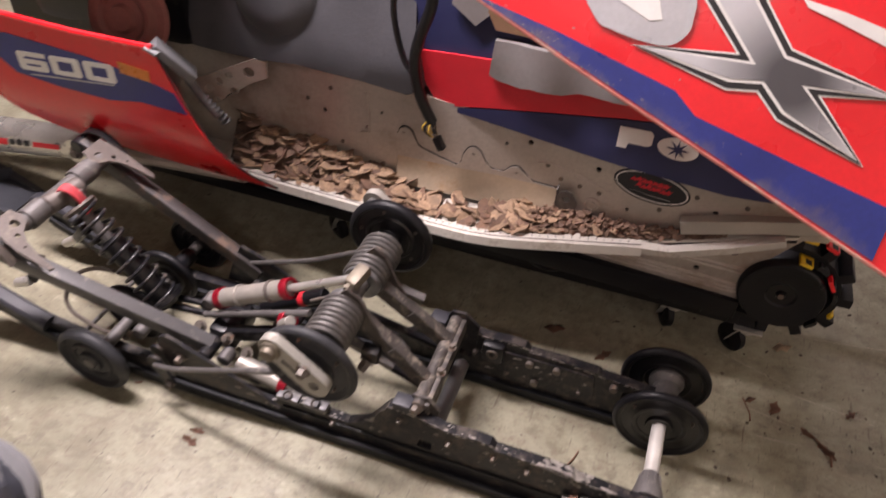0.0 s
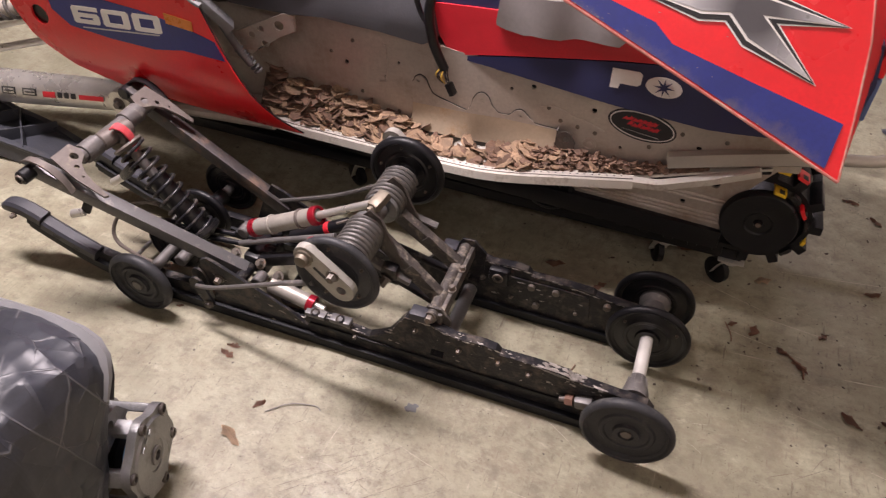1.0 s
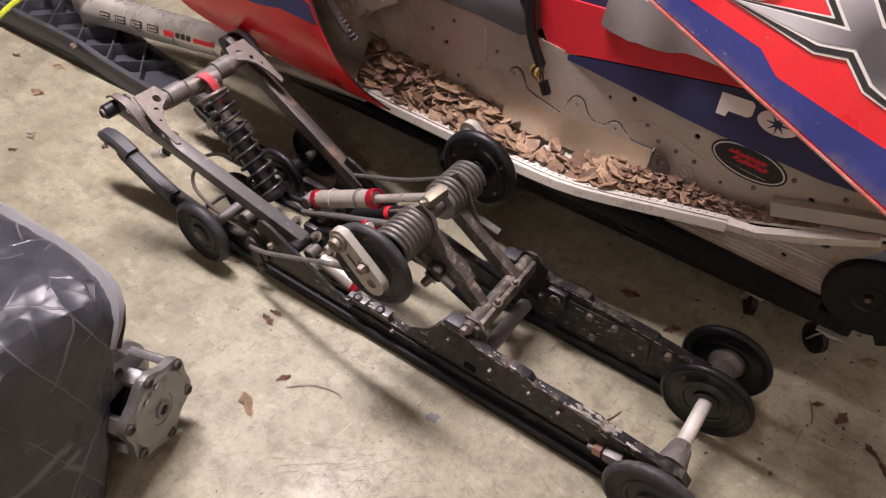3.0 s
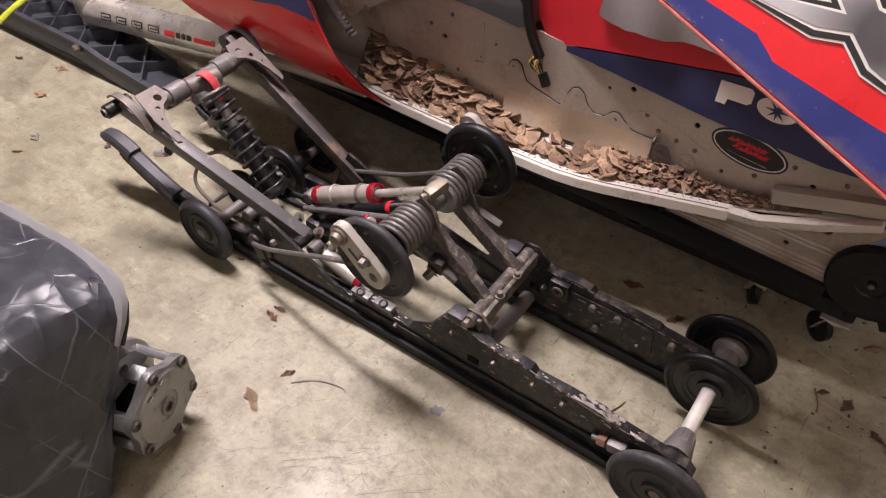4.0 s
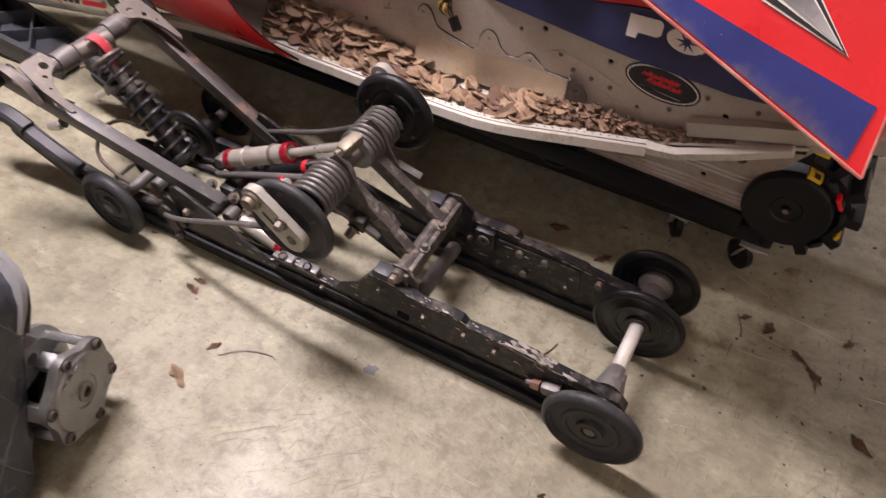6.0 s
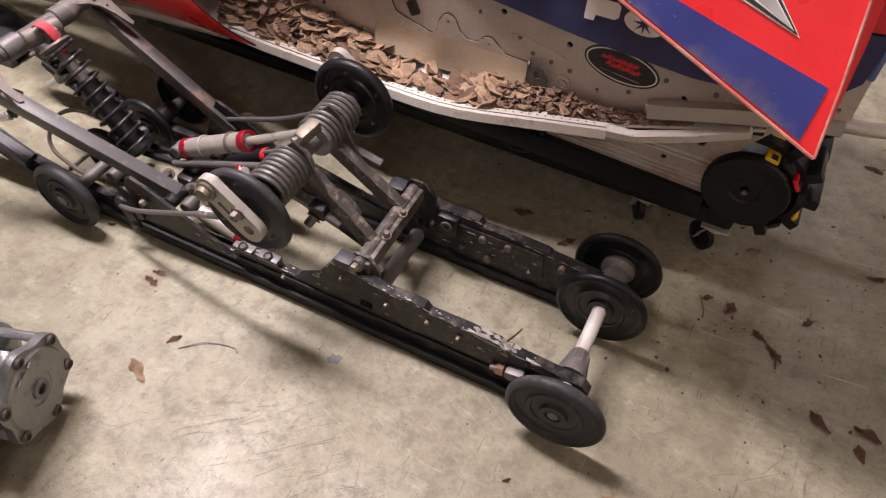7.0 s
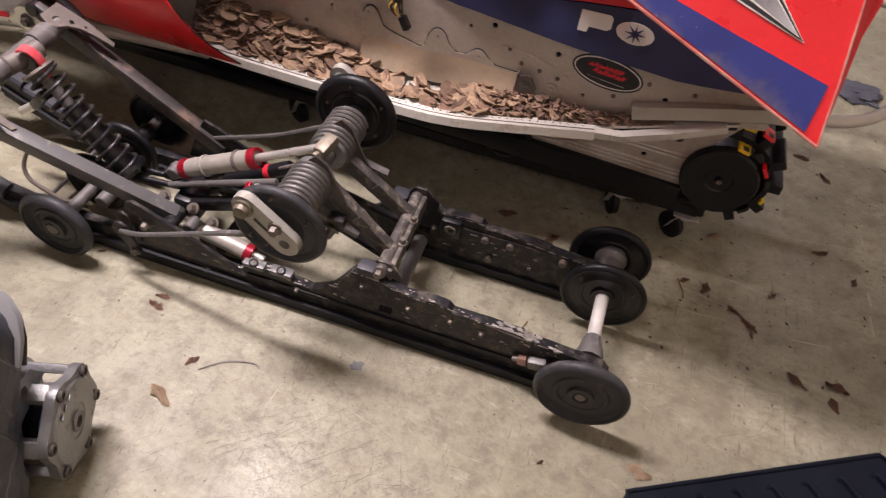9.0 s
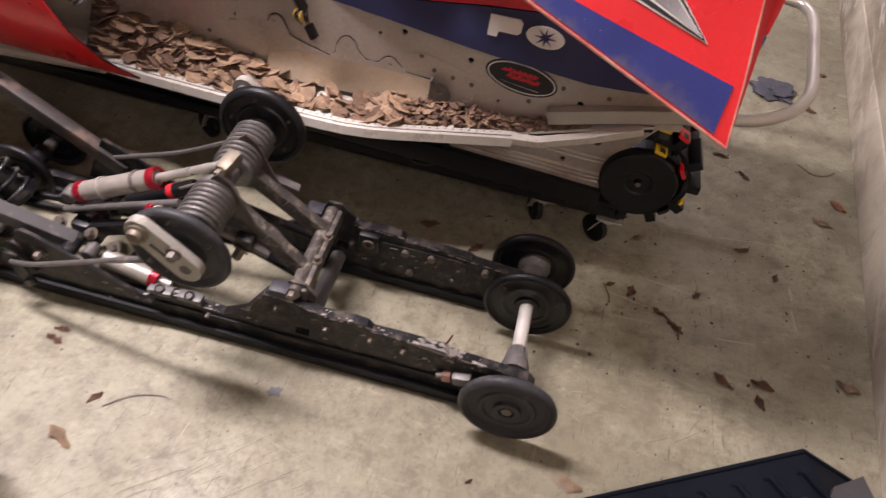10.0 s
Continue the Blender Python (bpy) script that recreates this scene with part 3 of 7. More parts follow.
# ---- the room ----
def build_room():
    bm = bmesh.new()
    for x, y in ((-4.2, -3.2), (1.9, -3.2), (1.9, 3.6), (-4.2, 3.6)):
        bm.verts.new((x, y, 0))
    bm.faces.new(bm.verts[:])
    floor = part("floor", bm, CONCRETE, None, "", 0)
    tagged(floor, "stained tan concrete garage floor with scratches", "floor", kind="structure")
    east = bar((1.224 - 0.105 * 3.0, -3.0, 1.25), (1.224 + 0.105 * 3.4, 3.4, 1.25), 0.12, 2.5, bevel=0.006)
    tagged(part("wall_east", east, WALL, None), "dirty white painted wall with scuffs", "wall", kind="structure")
    trim = bar((1.150 - 0.105 * 3.0, -3.0, 0.07), (1.150 + 0.105 * 3.4, 3.4, 0.07), 0.025, 0.14, bevel=0.004)
    base = tagged(part("baseboard", trim, WALL_BOARD, None), "scraped white painted boards along the wall", "baseboard", kind="structure")
    for k in range(3):
        z = 0.213 + 0.146 * k
        part("plank", bar((1.151 - 0.105 * 3.0, -3.0, z), (1.151 + 0.105 * 3.4, 3.4, z), 0.022, 0.138, bevel=0.004), WALL_BOARD, base)
    for name, a, b in (("wall_north", (-4.2, 3.45), (1.9, 3.45)), ("wall_south", (-4.2, -3.1), (1.9, -3.1)), ("wall_west", (-4.1, -3.2), (-4.1, 3.6))):
        tagged(part(name, bar((*a, 1.3), (*b, 1.3), 0.12, 2.6, bevel=0), WALL_GREY if name == "wall_south" else WALL_DIM, None), "plain unseen garage wall, its tone set for bounced light", "wall", kind="structure")
    tagged(part("ceiling", block(-1.15, 0.2, 2.66, 6.3, 7.0, 0.1, 0), CEILING, None), "plain pale garage ceiling", "ceiling", kind="structure")
    # Housings for all three strips, the two added fills included.
    for (x, y, z), long, wide, _, _ in LAMPS:
        lamp = thing("ceiling_lamp", (x, y, z), "unseen long white ceiling strip lamp giving warm light", "lamp", "ceiling lamps")
        part("housing", block(x, y, z + 0.06, long + 0.05, wide + 0.05, 0.09, 0.01), WHITE, lamp)
        part("diffuser", block(x, y, z + 0.012, long, wide, 0.01, 0.002), GLOW, lamp)


build_room()

# ---- the rear suspension skid ----
SKID = thing("rear_suspension", (-0.3, 0.11, 0.0), "snowmobile rear suspension skid with black rails, standing on the concrete floor", "suspension")


def rail(side, y0, y1, flange0, flange1, label):
    lo, out = min(y0, y1), min(y0, y1)
    th = abs(y1 - y0)

    def put(u, v, w):
        return (u, lo + w, v)

    top = [(0.44, 0.105), (0.425, 0.122), (0.34, 0.128), (0.275, 0.133), (0.268, 0.139), (0.20, 0.142), (0.13, 0.140), (0.12, 0.152), (0.095, 0.155), (0.035, 0.150), (-0.02, 0.168),
           (-0.072, 0.170), (-0.115, 0.100), (-0.16, 0.072), (-0.22, 0.078), (-0.235, 0.088), (-0.30, 0.086), (-0.312, 0.066), (-0.42, 0.064), (-0.62, 0.062)]
    front = [(-0.76, 0.060), (-0.87, 0.078), (-0.96, 0.114), (-1.05, 0.158), (-1.080, 0.156), (-1.085, 0.140)]
    under = [(-0.99, 0.092), (-0.88, 0.044), (-0.77, 0.026), (-0.62, 0.022), (0.0, 0.020), (0.34, 0.020), (0.37, 0.05), (0.42, 0.085)]
    web = part("rail", plate(top + front + under, put, th, holes=[[(0.322, 0.088), (0.322, 0.103), (0.330, 0.108), (0.384, 0.108), (0.390, 0.102), (0.384, 0.096), (0.330, 0.086)], [(-0.016, 0.076), (-0.014, 0.097), (0.013, 0.096), (0.011, 0.075)]]), PAINT_BLACK, SKID, label)
    lower = [(x, z) for x, z in ((0.34, 0.022), (-0.62, 0.022), (-0.77, 0.028), (-0.88, 0.050), (-0.97, 0.088), (-1.04, 0.122))]
    path = smooth_path([V(x, (flange0 + flange1) / 2, z) for x, z in lower], 6)
    w = abs(flange1 - flange0) / 2
    part("flange", sweep(path, 1.0, section=[(-w, -0.006), (w, -0.006), (w, 0.008), (-w, 0.008)]), SLIDE_BLACK, web)
    path = [p - V(0, 0, 0.012) for p in path]
    part("wear_strip", sweep(path, 1.0, section=[(-w * 0.8, -0.010), (w * 0.8, -0.010), (w * 0.9, 0.006), (-w * 0.9, 0.006)]), SLIDE_BLACK, web, "worn black plastic slider strip")
    return web


NEAR = rail(-1, -0.006, 0.014, -0.019, 0.024, "chipped black suspension rail")
FAR = rail(1, 0.231, 0.251, 0.222, 0.280, "black suspension rail with bolt heads")


def rail_details():
    # cover plates, bosses and bolts
    part("ledge", bar((0.34, -0.008, 0.062), (-0.30, -0.008, 0.058), 0.004, 0.008), SLIDE_BLACK, NEAR)
    part("cover_plate", plate([(0.06, 0.070), (0.27, 0.064), (0.262, 0.125), (0.20, 0.128), (0.06, 0.126)], lambda u, v, w: (u, 0.2305 - w, v), 0.004), PAINT_BLACK, FAR, "flat black cover plate")
    for web, y, out, spots in ((NEAR, -0.006, -1, [(-0.05, 0.140), (0.045, 0.118), (0.130, 0.120), (0.193, 0.112), (-0.19, 0.060)]),
                               (FAR, 0.231, -1, [(0.135, 0.115), (0.19, 0.118), (0.304, 0.116), (0.15, 0.062), (0.09, 0.065), (0.24, 0.07), (0.02, 0.10)])):
        for k, (x, z) in enumerate(spots):
            b = part("bolt", bolt((x, y, z), (0, out, 0), 0.0046, 0.008), BOLT, web)
        if web is FAR:
            for x, z in ((0.135, 0.115), (0.19, 0.118), (0.15, 0.062), (0.304, 0.116)):
                part("spacer", rod((x, 0.231, z), (x, 0.218, z), 0.008), BOLT, web)
    boss = part("boss", block(0.059, 0.222, 0.124, 0.046, 0.020, 0.048, 0.010), BLACK, FAR, "rounded black rubber block with steel ring")
    part("boss_ring", pipe((0.059, 0.2125, 0.126), (0.059, 0.2085, 0.126), 0.0125, 0.0065), BOLT, boss)
    part("boss_hole", rod((0.059, 0.2125, 0.126), (0.059, 0.2105, 0.126), 0.0065), BLACK_PRINT, boss)
    # bare worn edges and chips on the far rail
    rng = random.Random(31)
    chips = None
    for k in range(70):
        x = rng.uniform(-0.02, 0.36)
        top = float(np.interp(x, (-0.02, 0.035, 0.12, 0.2, 0.275, 0.36), (0.168, 0.15, 0.152, 0.142, 0.133, 0.126)))
        z = top - 0.0015 - (0.0 if rng.random() < 0.6 else rng.random() * 0.09)
        m, n = 0.001 + 0.0045 * rng.random() ** 2.4, rng.randint(5, 8)
        out = [(x + m * rng.uniform(0.4, 2.4) * math.cos(2 * math.pi * q / n), min(top, z + 0.5 * m * rng.uniform(0.4, 1.3) * math.sin(2 * math.pi * q / n))) for q in range(n)]
        y = 0.2264 if 0.06 < x < 0.26 and 0.07 < z < 0.124 else 0.2308
        chips = plate(out, lambda u, v, w: (u, y - w, v), 0.0006, bm=chips)
    tagged(part("paint_chip", chips, CHIP, FAR, "bare scraped metal chips", 0), kind="stuff")
    part("rear_bumper", block(-0.046, 0.005, 0.180, 0.036, 0.030, 0.020, 0.005), CHARCOAL, NEAR, "grey rubber bump stop")
    part("rear_bumper", block(-0.058, 0.226, 0.168, 0.036, 0.032, 0.024, 0.005), CHARCOAL, FAR, "grey rubber bump stop")
    # bare scraped chips along the top edges and the outer face
    rng = random.Random(12)
    chips = None
    for k in range(150):
        x = rng.choice((rng.uniform(0.16, 0.34), rng.uniform(-0.12, 0.34), rng.uniform(-0.55, 0.34)))
        top = float(np.interp(x, (-0.55, -0.312, -0.30, -0.235, -0.16, -0.115, -0.072, -0.02, 0.035, 0.12, 0.2, 0.275, 0.34), (0.150, 0.068, 0.086, 0.088, 0.072, 0.10, 0.17, 0.168, 0.15, 0.152, 0.142, 0.133, 0.128)))
        z = top - 0.0015 - (0.0 if rng.random() < 0.72 else rng.random() ** 1.5 * 0.07)
        if z < 0.03:
            continue
        m, n = 0.0010 + 0.0062 * rng.random() ** 2.6, rng.randint(5, 8)
        y = -0.0063 if x > -0.30 else -0.0193
        out = [(x + m * rng.uniform(0.3, 1.9) * math.cos(2 * math.pi * q / n), z + 0.55 * m * rng.uniform(0.4, 1.3) * math.sin(2 * math.pi * q / n)) for q in range(n)]
        chips = plate(out, lambda u, v, w: (u, y - w, min(v, top)), 0.0006, bm=chips)
    line = [(-0.62, 0.062), (-0.42, 0.064), (-0.312, 0.066), (-0.30, 0.086), (-0.235, 0.088), (-0.22, 0.078), (-0.16, 0.072), (-0.115, 0.100), (-0.072, 0.170), (-0.02, 0.168), (0.035, 0.150), (0.095, 0.155), (0.12, 0.152), (0.13, 0.140), (0.20, 0.142), (0.268, 0.139), (0.275, 0.133), (0.34, 0.128), (0.425, 0.122)]
    for k in range(120):
        x = rng.choice((rng.uniform(0.21, 0.30), rng.uniform(-0.10, 0.36), rng.uniform(-0.32, -0.16)))
        y, m, n = rng.choice((rng.uniform(-0.006, -0.003), rng.uniform(-0.004, 0.012))), (0.002 + 0.006 * rng.random() ** 2) * (1.0 if x > 0.2 else 0.55), rng.randint(5, 8)
        out = [(x + m * rng.uniform(0.4, 2.2) * math.cos(2 * math.pi * q / n), max(-0.0062, min(0.0138, y + 0.6 * m * rng.uniform(0.4, 1.4) * math.sin(2 * math.pi * q / n)))) for q in range(n)]
        chips = plate(out, lambda u, v, w: (u, v, float(np.interp(u, [q[0] for q in line], [q[1] for q in line])) + 0.0003 + w), 0.0006, bm=chips)
    tagged(part("paint_chip", chips, CHIP, NEAR, "bare scraped metal chips", 0), kind="stuff")
    for x, z in ((-0.285, 0.083), (-0.225, 0.086)):
        part("clamp", block(x, 0.000, z + 0.004, 0.048, 0.022, 0.012, 0.004), ARM_GREY, NEAR, "scuffed grey clamp block")
        part("clamp_bolt", lathe((x, -0.004, z + 0.0105), (0, -0.25, 1), [(0.010, 0), (0.010, 0.003), (0.007, 0.005), (0.006, 0.003), (0, 0.003)], 16), PAINT_BLACK, NEAR)
    # tensioner bolt near the rear end
    t = part("tensioner", bar((0.292, -0.014, 0.081), (0.328, -0.014, 0.088), 0.022, 0.024, bevel=0.007), STEEL_GREY, NEAR, "dull grey tensioner block")
    part("tensioner_nut", lathe((0.274, -0.014, 0.0775), (1, 0, 0.19), [(0, 0), (0.011, 0), (0.012, 0.003), (0.012, 0.016), (0, 0.017)], 6), RUST, t, "rusted tensioner nut")
    part("tensioner_bolt", rod((0.262, -0.014, 0.075), (0.276, -0.014, 0.078), 0.006), STEEL_BROWN, t)
    # front tips and pads
    for web, y in ((NEAR, -0.026), (FAR, 0.229)):
        yc = y + 0.018
        round_bar = [(-0.017, -0.010), (-0.013, -0.015), (0.013, -0.015), (0.017, -0.010), (0.017, 0.008), (0.011, 0.014), (-0.011, 0.014), (-0.017, 0.008)]
        nose = smooth_path([V(-0.990, yc, 0.136), V(-1.030, yc, 0.152), V(-1.066, yc, 0.157), V(-1.094, yc, 0.148), V(-1.112, yc, 0.132)], 4)
        part("tip_cap", sweep(nose, [1.08] * 9 + [1.04, 0.98, 0.9, 0.8, 0.68, 0.54, 0.38, 0.2], section=round_bar), CHARCOAL, web, "rounded grey rubber rail tip")
        part("pad", sweep([V(-0.992, yc, 0.126), V(-0.93, yc, 0.098), V(-0.858, yc, 0.072)], 1.0, section=round_bar), CHARCOAL, web, "dark grey plastic pad block")
        for x, z in ((-0.955, 0.104), (-0.905, 0.082)):
            part("pad_slot", bar((x - 0.008, yc - 0.0175, z + 0.004), (x + 0.008, yc - 0.0175, z - 0.004), 0.001, 0.007, bevel=0), BLACK_PRINT, web)
        part("tip_bolt", bolt((-1.06, y - 0.001, 0.142), (0, -1, 0), 0.005, 0.01), BOLT, web)


rail_details()


def rear_axle():
    x, z = 0.40, 0.104
    axle = part("rear_axle", rod((x, -0.03, z), (x, 0.33, z), 0.0135, 20), AXLE, SKID, "pale aluminium rear axle tube")
    part("collar", lathe((x, 0.016, z), (0, 1, 0), [(0.014, 0), (0.027, 0.0), (0.027, 0.012), (0.020, 0.04), (0.016, 0.055), (0.014, 0.055)], 20), STEEL_GREY, axle, "ribbed grey plastic collar")
    for k in range(10):
        a = k * math.pi / 5
        c, s = math.cos(a), math.sin(a)
        part("collar_rib", bar((x + 0.024 * c, 0.028, z + 0.024 * s), (x + 0.018 * c, 0.066, z + 0.018 * s), 0.003, 0.004, bevel=0.001), STEEL_GREY, axle)
    part("spacer", lathe((x, 0.20, z), (0, 1, 0), [(0.014, 0), (0.022, 0), (0.026, 0.02), (0.030, 0.045), (0.024, 0.075), (0.034, 0.085), (0.034, 0.10), (0.014, 0.10)], 24), STEEL_GREY, axle, "stepped grey spacer")
    wheel(SKID, (x, -0.062, z), 0.0895, 0.022, "rear_wheel", -1, label="large scuffed black rear idler wheel", tone=DUSTY)
    wheel(SKID, (x, 0.184, z), 0.0885, 0.018, "rear_wheel", -1, 3, label="large black rear idler wheel")
    wheel(SKID, (x - 0.002, 0.298, z - 0.005), 0.0885, 0.018, "rear_wheel", -1, label="large black rear idler wheel")
    cap = part("axle_bolt", lathe((x, -0.062, z), (0, -1, 0), [(0, 0.010), (0.010, 0.010), (0.011, 0.0), (0.0, 0.0)], 16), STEEL_BROWN, SKID, "recessed rusty axle bolt")


rear_axle()


def front_idlers():
    x, z = -0.696, 0.086
    shaft = part("idler_shaft", rod((x, -0.075, z), (x, 0.33, z), 0.013, 18), STEEL_GREY, SKID, "dusty steel idler shaft")
    part("bush", rod((x + 0.050, 0.018, z + 0.010), (x + 0.050, 0.058, z + 0.010), 0.015, 20), STEEL_GREY, shaft, "dull grey bush")
    part("sleeve", rod((x, 0.095, z), (x, 0.165, z), 0.020, 18), BLACK, shaft)
    part("sleeve", rod((x, 0.205, z), (x, 0.275, z), 0.020, 18), BLACK, shaft)
    wheel(SKID, (x, -0.060, z), 0.080, 0.026, "idler_wheel", -1, label="dusty black front idler wheel", tone=DUSTY)
    for y in (0.075, 0.190, 0.312):
        wheel(SKID, (x, y, z + 0.004), 0.074, 0.018, "idler_wheel", -1, label="black inner idler wheel")


front_idlers()


def upper_wheels():
    x, z = -0.182, 0.312
    shaft = part("upper_shaft", rod((x, -0.07, z), (x, 0.29, z), 0.016, 20), STEEL_GREY, SKID, "steel torsion shaft")
    for y in (-0.069, 0.272):
        wheel(SKID, (x, y, z), 0.087, 0.018 if y < 0 else 0.024, "carrier_wheel", -1, 5, label="black carrier wheel with steel rivets", tone=DUSTY if y < 0 else None)
    # torsion springs: close coils with a free leg each
    for name, y0, y1, leg in (("near", -0.022, 0.064, ((-0.19, -0.024, 0.270), (-0.212, -0.022, 0.256), (-0.232, -0.020, 0.243))),
                              ("far", 0.142, 0.236, ((-0.22, 0.244, 0.285), (-0.36, 0.250, 0.205), (-0.55, 0.256, 0.125)))):
        coil = helix((x, y0, z), (x, y1, z), 0.036, 0.0052, 7.5, 22, 9)
        s = part("torsion_spring", coil, SPRING, SKID, "tight grey steel torsion spring")
        part("sleeve", pipe((x, y0 - 0.004, z), (x, y1 + 0.004, z), 0.030, 0.017), BLACK, s)
        part("spring_leg", sweep(smooth_path([V(x, y0 if name == "near" else y1, z - 0.036), *[V(*p) for p in leg]], 6), 0.0055, 8), SPRING, s)
    for y0, y1 in ((0.062, 0.080), (0.132, 0.146)):
        part("end_collar", pipe((x, y0, z), (x, y1, z), 0.036, 0.017), CAST, shaft, "ribbed cast collar")
    # offset links outside the wheels
    for y, out in ((-0.086, -1), (0.294, 1)):
        p0, p1 = V(-0.226, 0, 0.368), V(-0.158, 0, 0.306)
        d = (p1 - p0).normalized()
        n = V(d.z, 0, -d.x)
        outline = []
        for k in range(13):
            a = math.pi * k / 12
            q = p0 + (n * math.cos(a) - d * math.sin(a)) * 0.023
            outline.append((q.x, q.z))
        for k in range(13):
            a = math.pi * k / 12
            q = p1 + (-n * math.cos(a) + d * math.sin(a)) * 0.026
            outline.append((q.x, q.z))
        m1 = (p0 + p1) / 2
        link = part("offset_link", plate(outline, lambda u, v, w: (u, y + out * w, v), 0.016, holes=[(p1.x, p1.z, 0.010)]), LINK_ALU, SKID, "dull pale aluminium offset link")
        part("link_slot", bar((p0.x + d.x * 0.03 - 0.006, y + out * 0.0162, p0.z + d.z * 0.03), (p1.x - d.x * 0.024 - 0.006, y + out * 0.0162, p1.z - d.z * 0.024), 0.001, 0.006, up=(n.x, 0, n.z), bevel=0), BLACK_PRINT, link)
        part("link_pin", lathe((p0.x, y + out * 0.016, p0.z), (0, out, 0), [(0, 0), (0.017, 0), (0.018, 0.006), (0.014, 0.008), (0.012, 0.016), (0.0, 0.018)], 20), GOLD, link, "brass-coloured pivot pin")
        part("link_bolt", bolt((-0.172, y + out * 0.016, 0.340), (0, out, 0), 0.009, 0.012), BOLT, link)
        part("pivot", rod((p0.x, y + out * 0.001, p0.z), (p0.x, y - out * 0.02, p0.z), 0.012), STEEL_GREY, link)


upper_wheels()


def rear_arm():
    # crossbars on the rails
    cross = part("crossbar", bar((-0.004, 0.008, 0.170), (-0.008, 0.240, 0.166), 0.010, 0.034, bevel=0.003), WORN_STEEL, SKID, "scuffed steel crossbar with worn paint")
    part("cross_tube", rod((-0.020, 0.004, 0.180), (-0.024, 0.244, 0.176), 0.0135, 20), WORN_STEEL, cross, "worn round steel tube")
    for y, mat in ((0.022, WORN_STEEL), (0.236, PAINT_BLACK)):
        part("mount", plate([(-0.05, 0.10), (0.02, 0.10), (0.024, 0.17), (-0.004, 0.20), (-0.034, 0.198), (-0.052, 0.16)] if y > 0.1 else [(-0.03, 0.11), (0.012, 0.11), (0.018, 0.17), (-0.004, 0.196), (-0.034, 0.196), (-0.040, 0.16)], lambda u, v, w: (u, y - w, v), 0.006), mat, cross)
    part("cross_bolt", bolt((-0.022, 0.003, 0.180), (0, -1, 0.2), 0.009, 0.012), BOLT, cross)
    part("cross_bolt", bolt((-0.006, 0.085, 0.187), (0, 0, 1), 0.007, 0.010), BOLT, cross)
    part("cross_bolt", bolt((-0.006, 0.150, 0.186), (0, 0, 1), 0.006, 0.008), BOLT, cross)
    part("lower_tube", rod((0.004, 0.030, 0.090), (0.002, 0.205, 0.086), 0.0155, 20, chamfer=0.5), ARM_GREY, SKID, "scuffed blue-grey lower cross tube")
    for y0, y1, tone in ((0.078, 0.066, WORN_STEEL), (0.160, 0.172, WORN_STEEL)):
        arm = part("swing_arm", bar((-0.172, y0, 0.300), (-0.024, y1, 0.176), 0.024, 0.030, up=(0.6, 0, 0.8), bevel=0.004), tone, SKID, "scuffed steel swing arm with worn paint")
        o = -1 if y0 < 0.1 else 1
        part("arm_plate", plate([(-0.190, 0.350), (-0.172, 0.368), (-0.150, 0.352), (-0.128, 0.300), (-0.098, 0.240), (-0.112, 0.246), (-0.150, 0.290)], lambda u, v, w: (u, y0 + o * (0.018 - w), v), 0.005, holes=[(-0.158, 0.325, 0.005)]), PLATE_BROWN, arm, "dark brown triangular steel plate")
        part("arm_weld", bar((-0.092, y0 * 0.5 + y1 * 0.5 - 0.0135, 0.244), (-0.070, y0 * 0.45 + y1 * 0.55 - 0.0135, 0.225), 0.003, 0.026, up=(0.6, 0, 0.8), bevel=0.001), tone, arm)
    part("brace", bar((-0.205, 0.052, 0.258), (-0.085, 0.056, 0.208), 0.022, 0.012, bevel=0.003), STEEL_GREY, SKID, "dusty flat steel brace")
    part("brace", bar((-0.24, 0.090, 0.215), (-0.04, 0.082, 0.140), 0.016, 0.014, bevel=0.004), PAINT_BLACK, SKID, "thin dark steel brace")
    part("brace", bar((-0.24, 0.165, 0.205), (-0.04, 0.185, 0.135), 0.016, 0.014, bevel=0.004), PAINT_BLACK, SKID, "thin dark steel brace")
    part("side_tab", bar((-0.150, 0.200, 0.260), (-0.084, 0.206, 0.238), 0.018, 0.005, bevel=0.001), STEEL_GREY, SKID, "bent steel tab")
    b = part("limiter_block", block(-0.128, 0.052, 0.228, 0.034, 0.026, 0.030, 0.005), PAINT_BLACK, SKID, "small black limiter block")
    part("limiter_bolt", bolt((-0.132, 0.040, 0.218), (-0.3, -0.8, -0.5), 0.010, 0.018), BOLT, b)
    # rocker seen between the two arms
    r = part("rocker", plate([(-0.150, 0.205), (-0.128, 0.222), (-0.098, 0.205), (-0.080, 0.180), (-0.096, 0.172), (-0.120, 0.186)], lambda u, v, w: (u, 0.112 + w, v), 0.010, holes=[(-0.122, 0.203, 0.006)]), WORN_STEEL, SKID, "pale worn rocker")
    part("rocker_bolt", bolt((-0.100, 0.111, 0.192), (0, -0.7, 0.7), 0.010, 0.012), STEEL_GREY, r)
    # clevis that holds the shock
    part("clevis", bar((-0.178, 0.084, 0.353), (-0.166, 0.126, 0.364), 0.026, 0.022, bevel=0.006), GOLD, SKID, "brass-coloured shock clevis")
    part("clevis_bolt", bolt((-0.177, 0.082, 0.354), (-0.3, -1, 0.1), 0.008, 0.010), GOLD, SKID)
    part("spring_clip", sweep(smooth_path([V(-0.250, 0.066, 0.305), V(-0.225, 0.070, 0.318), V(-0.196, 0.074, 0.330)], 4), 0.003, 8), STEEL_BROWN, SKID)


rear_arm()


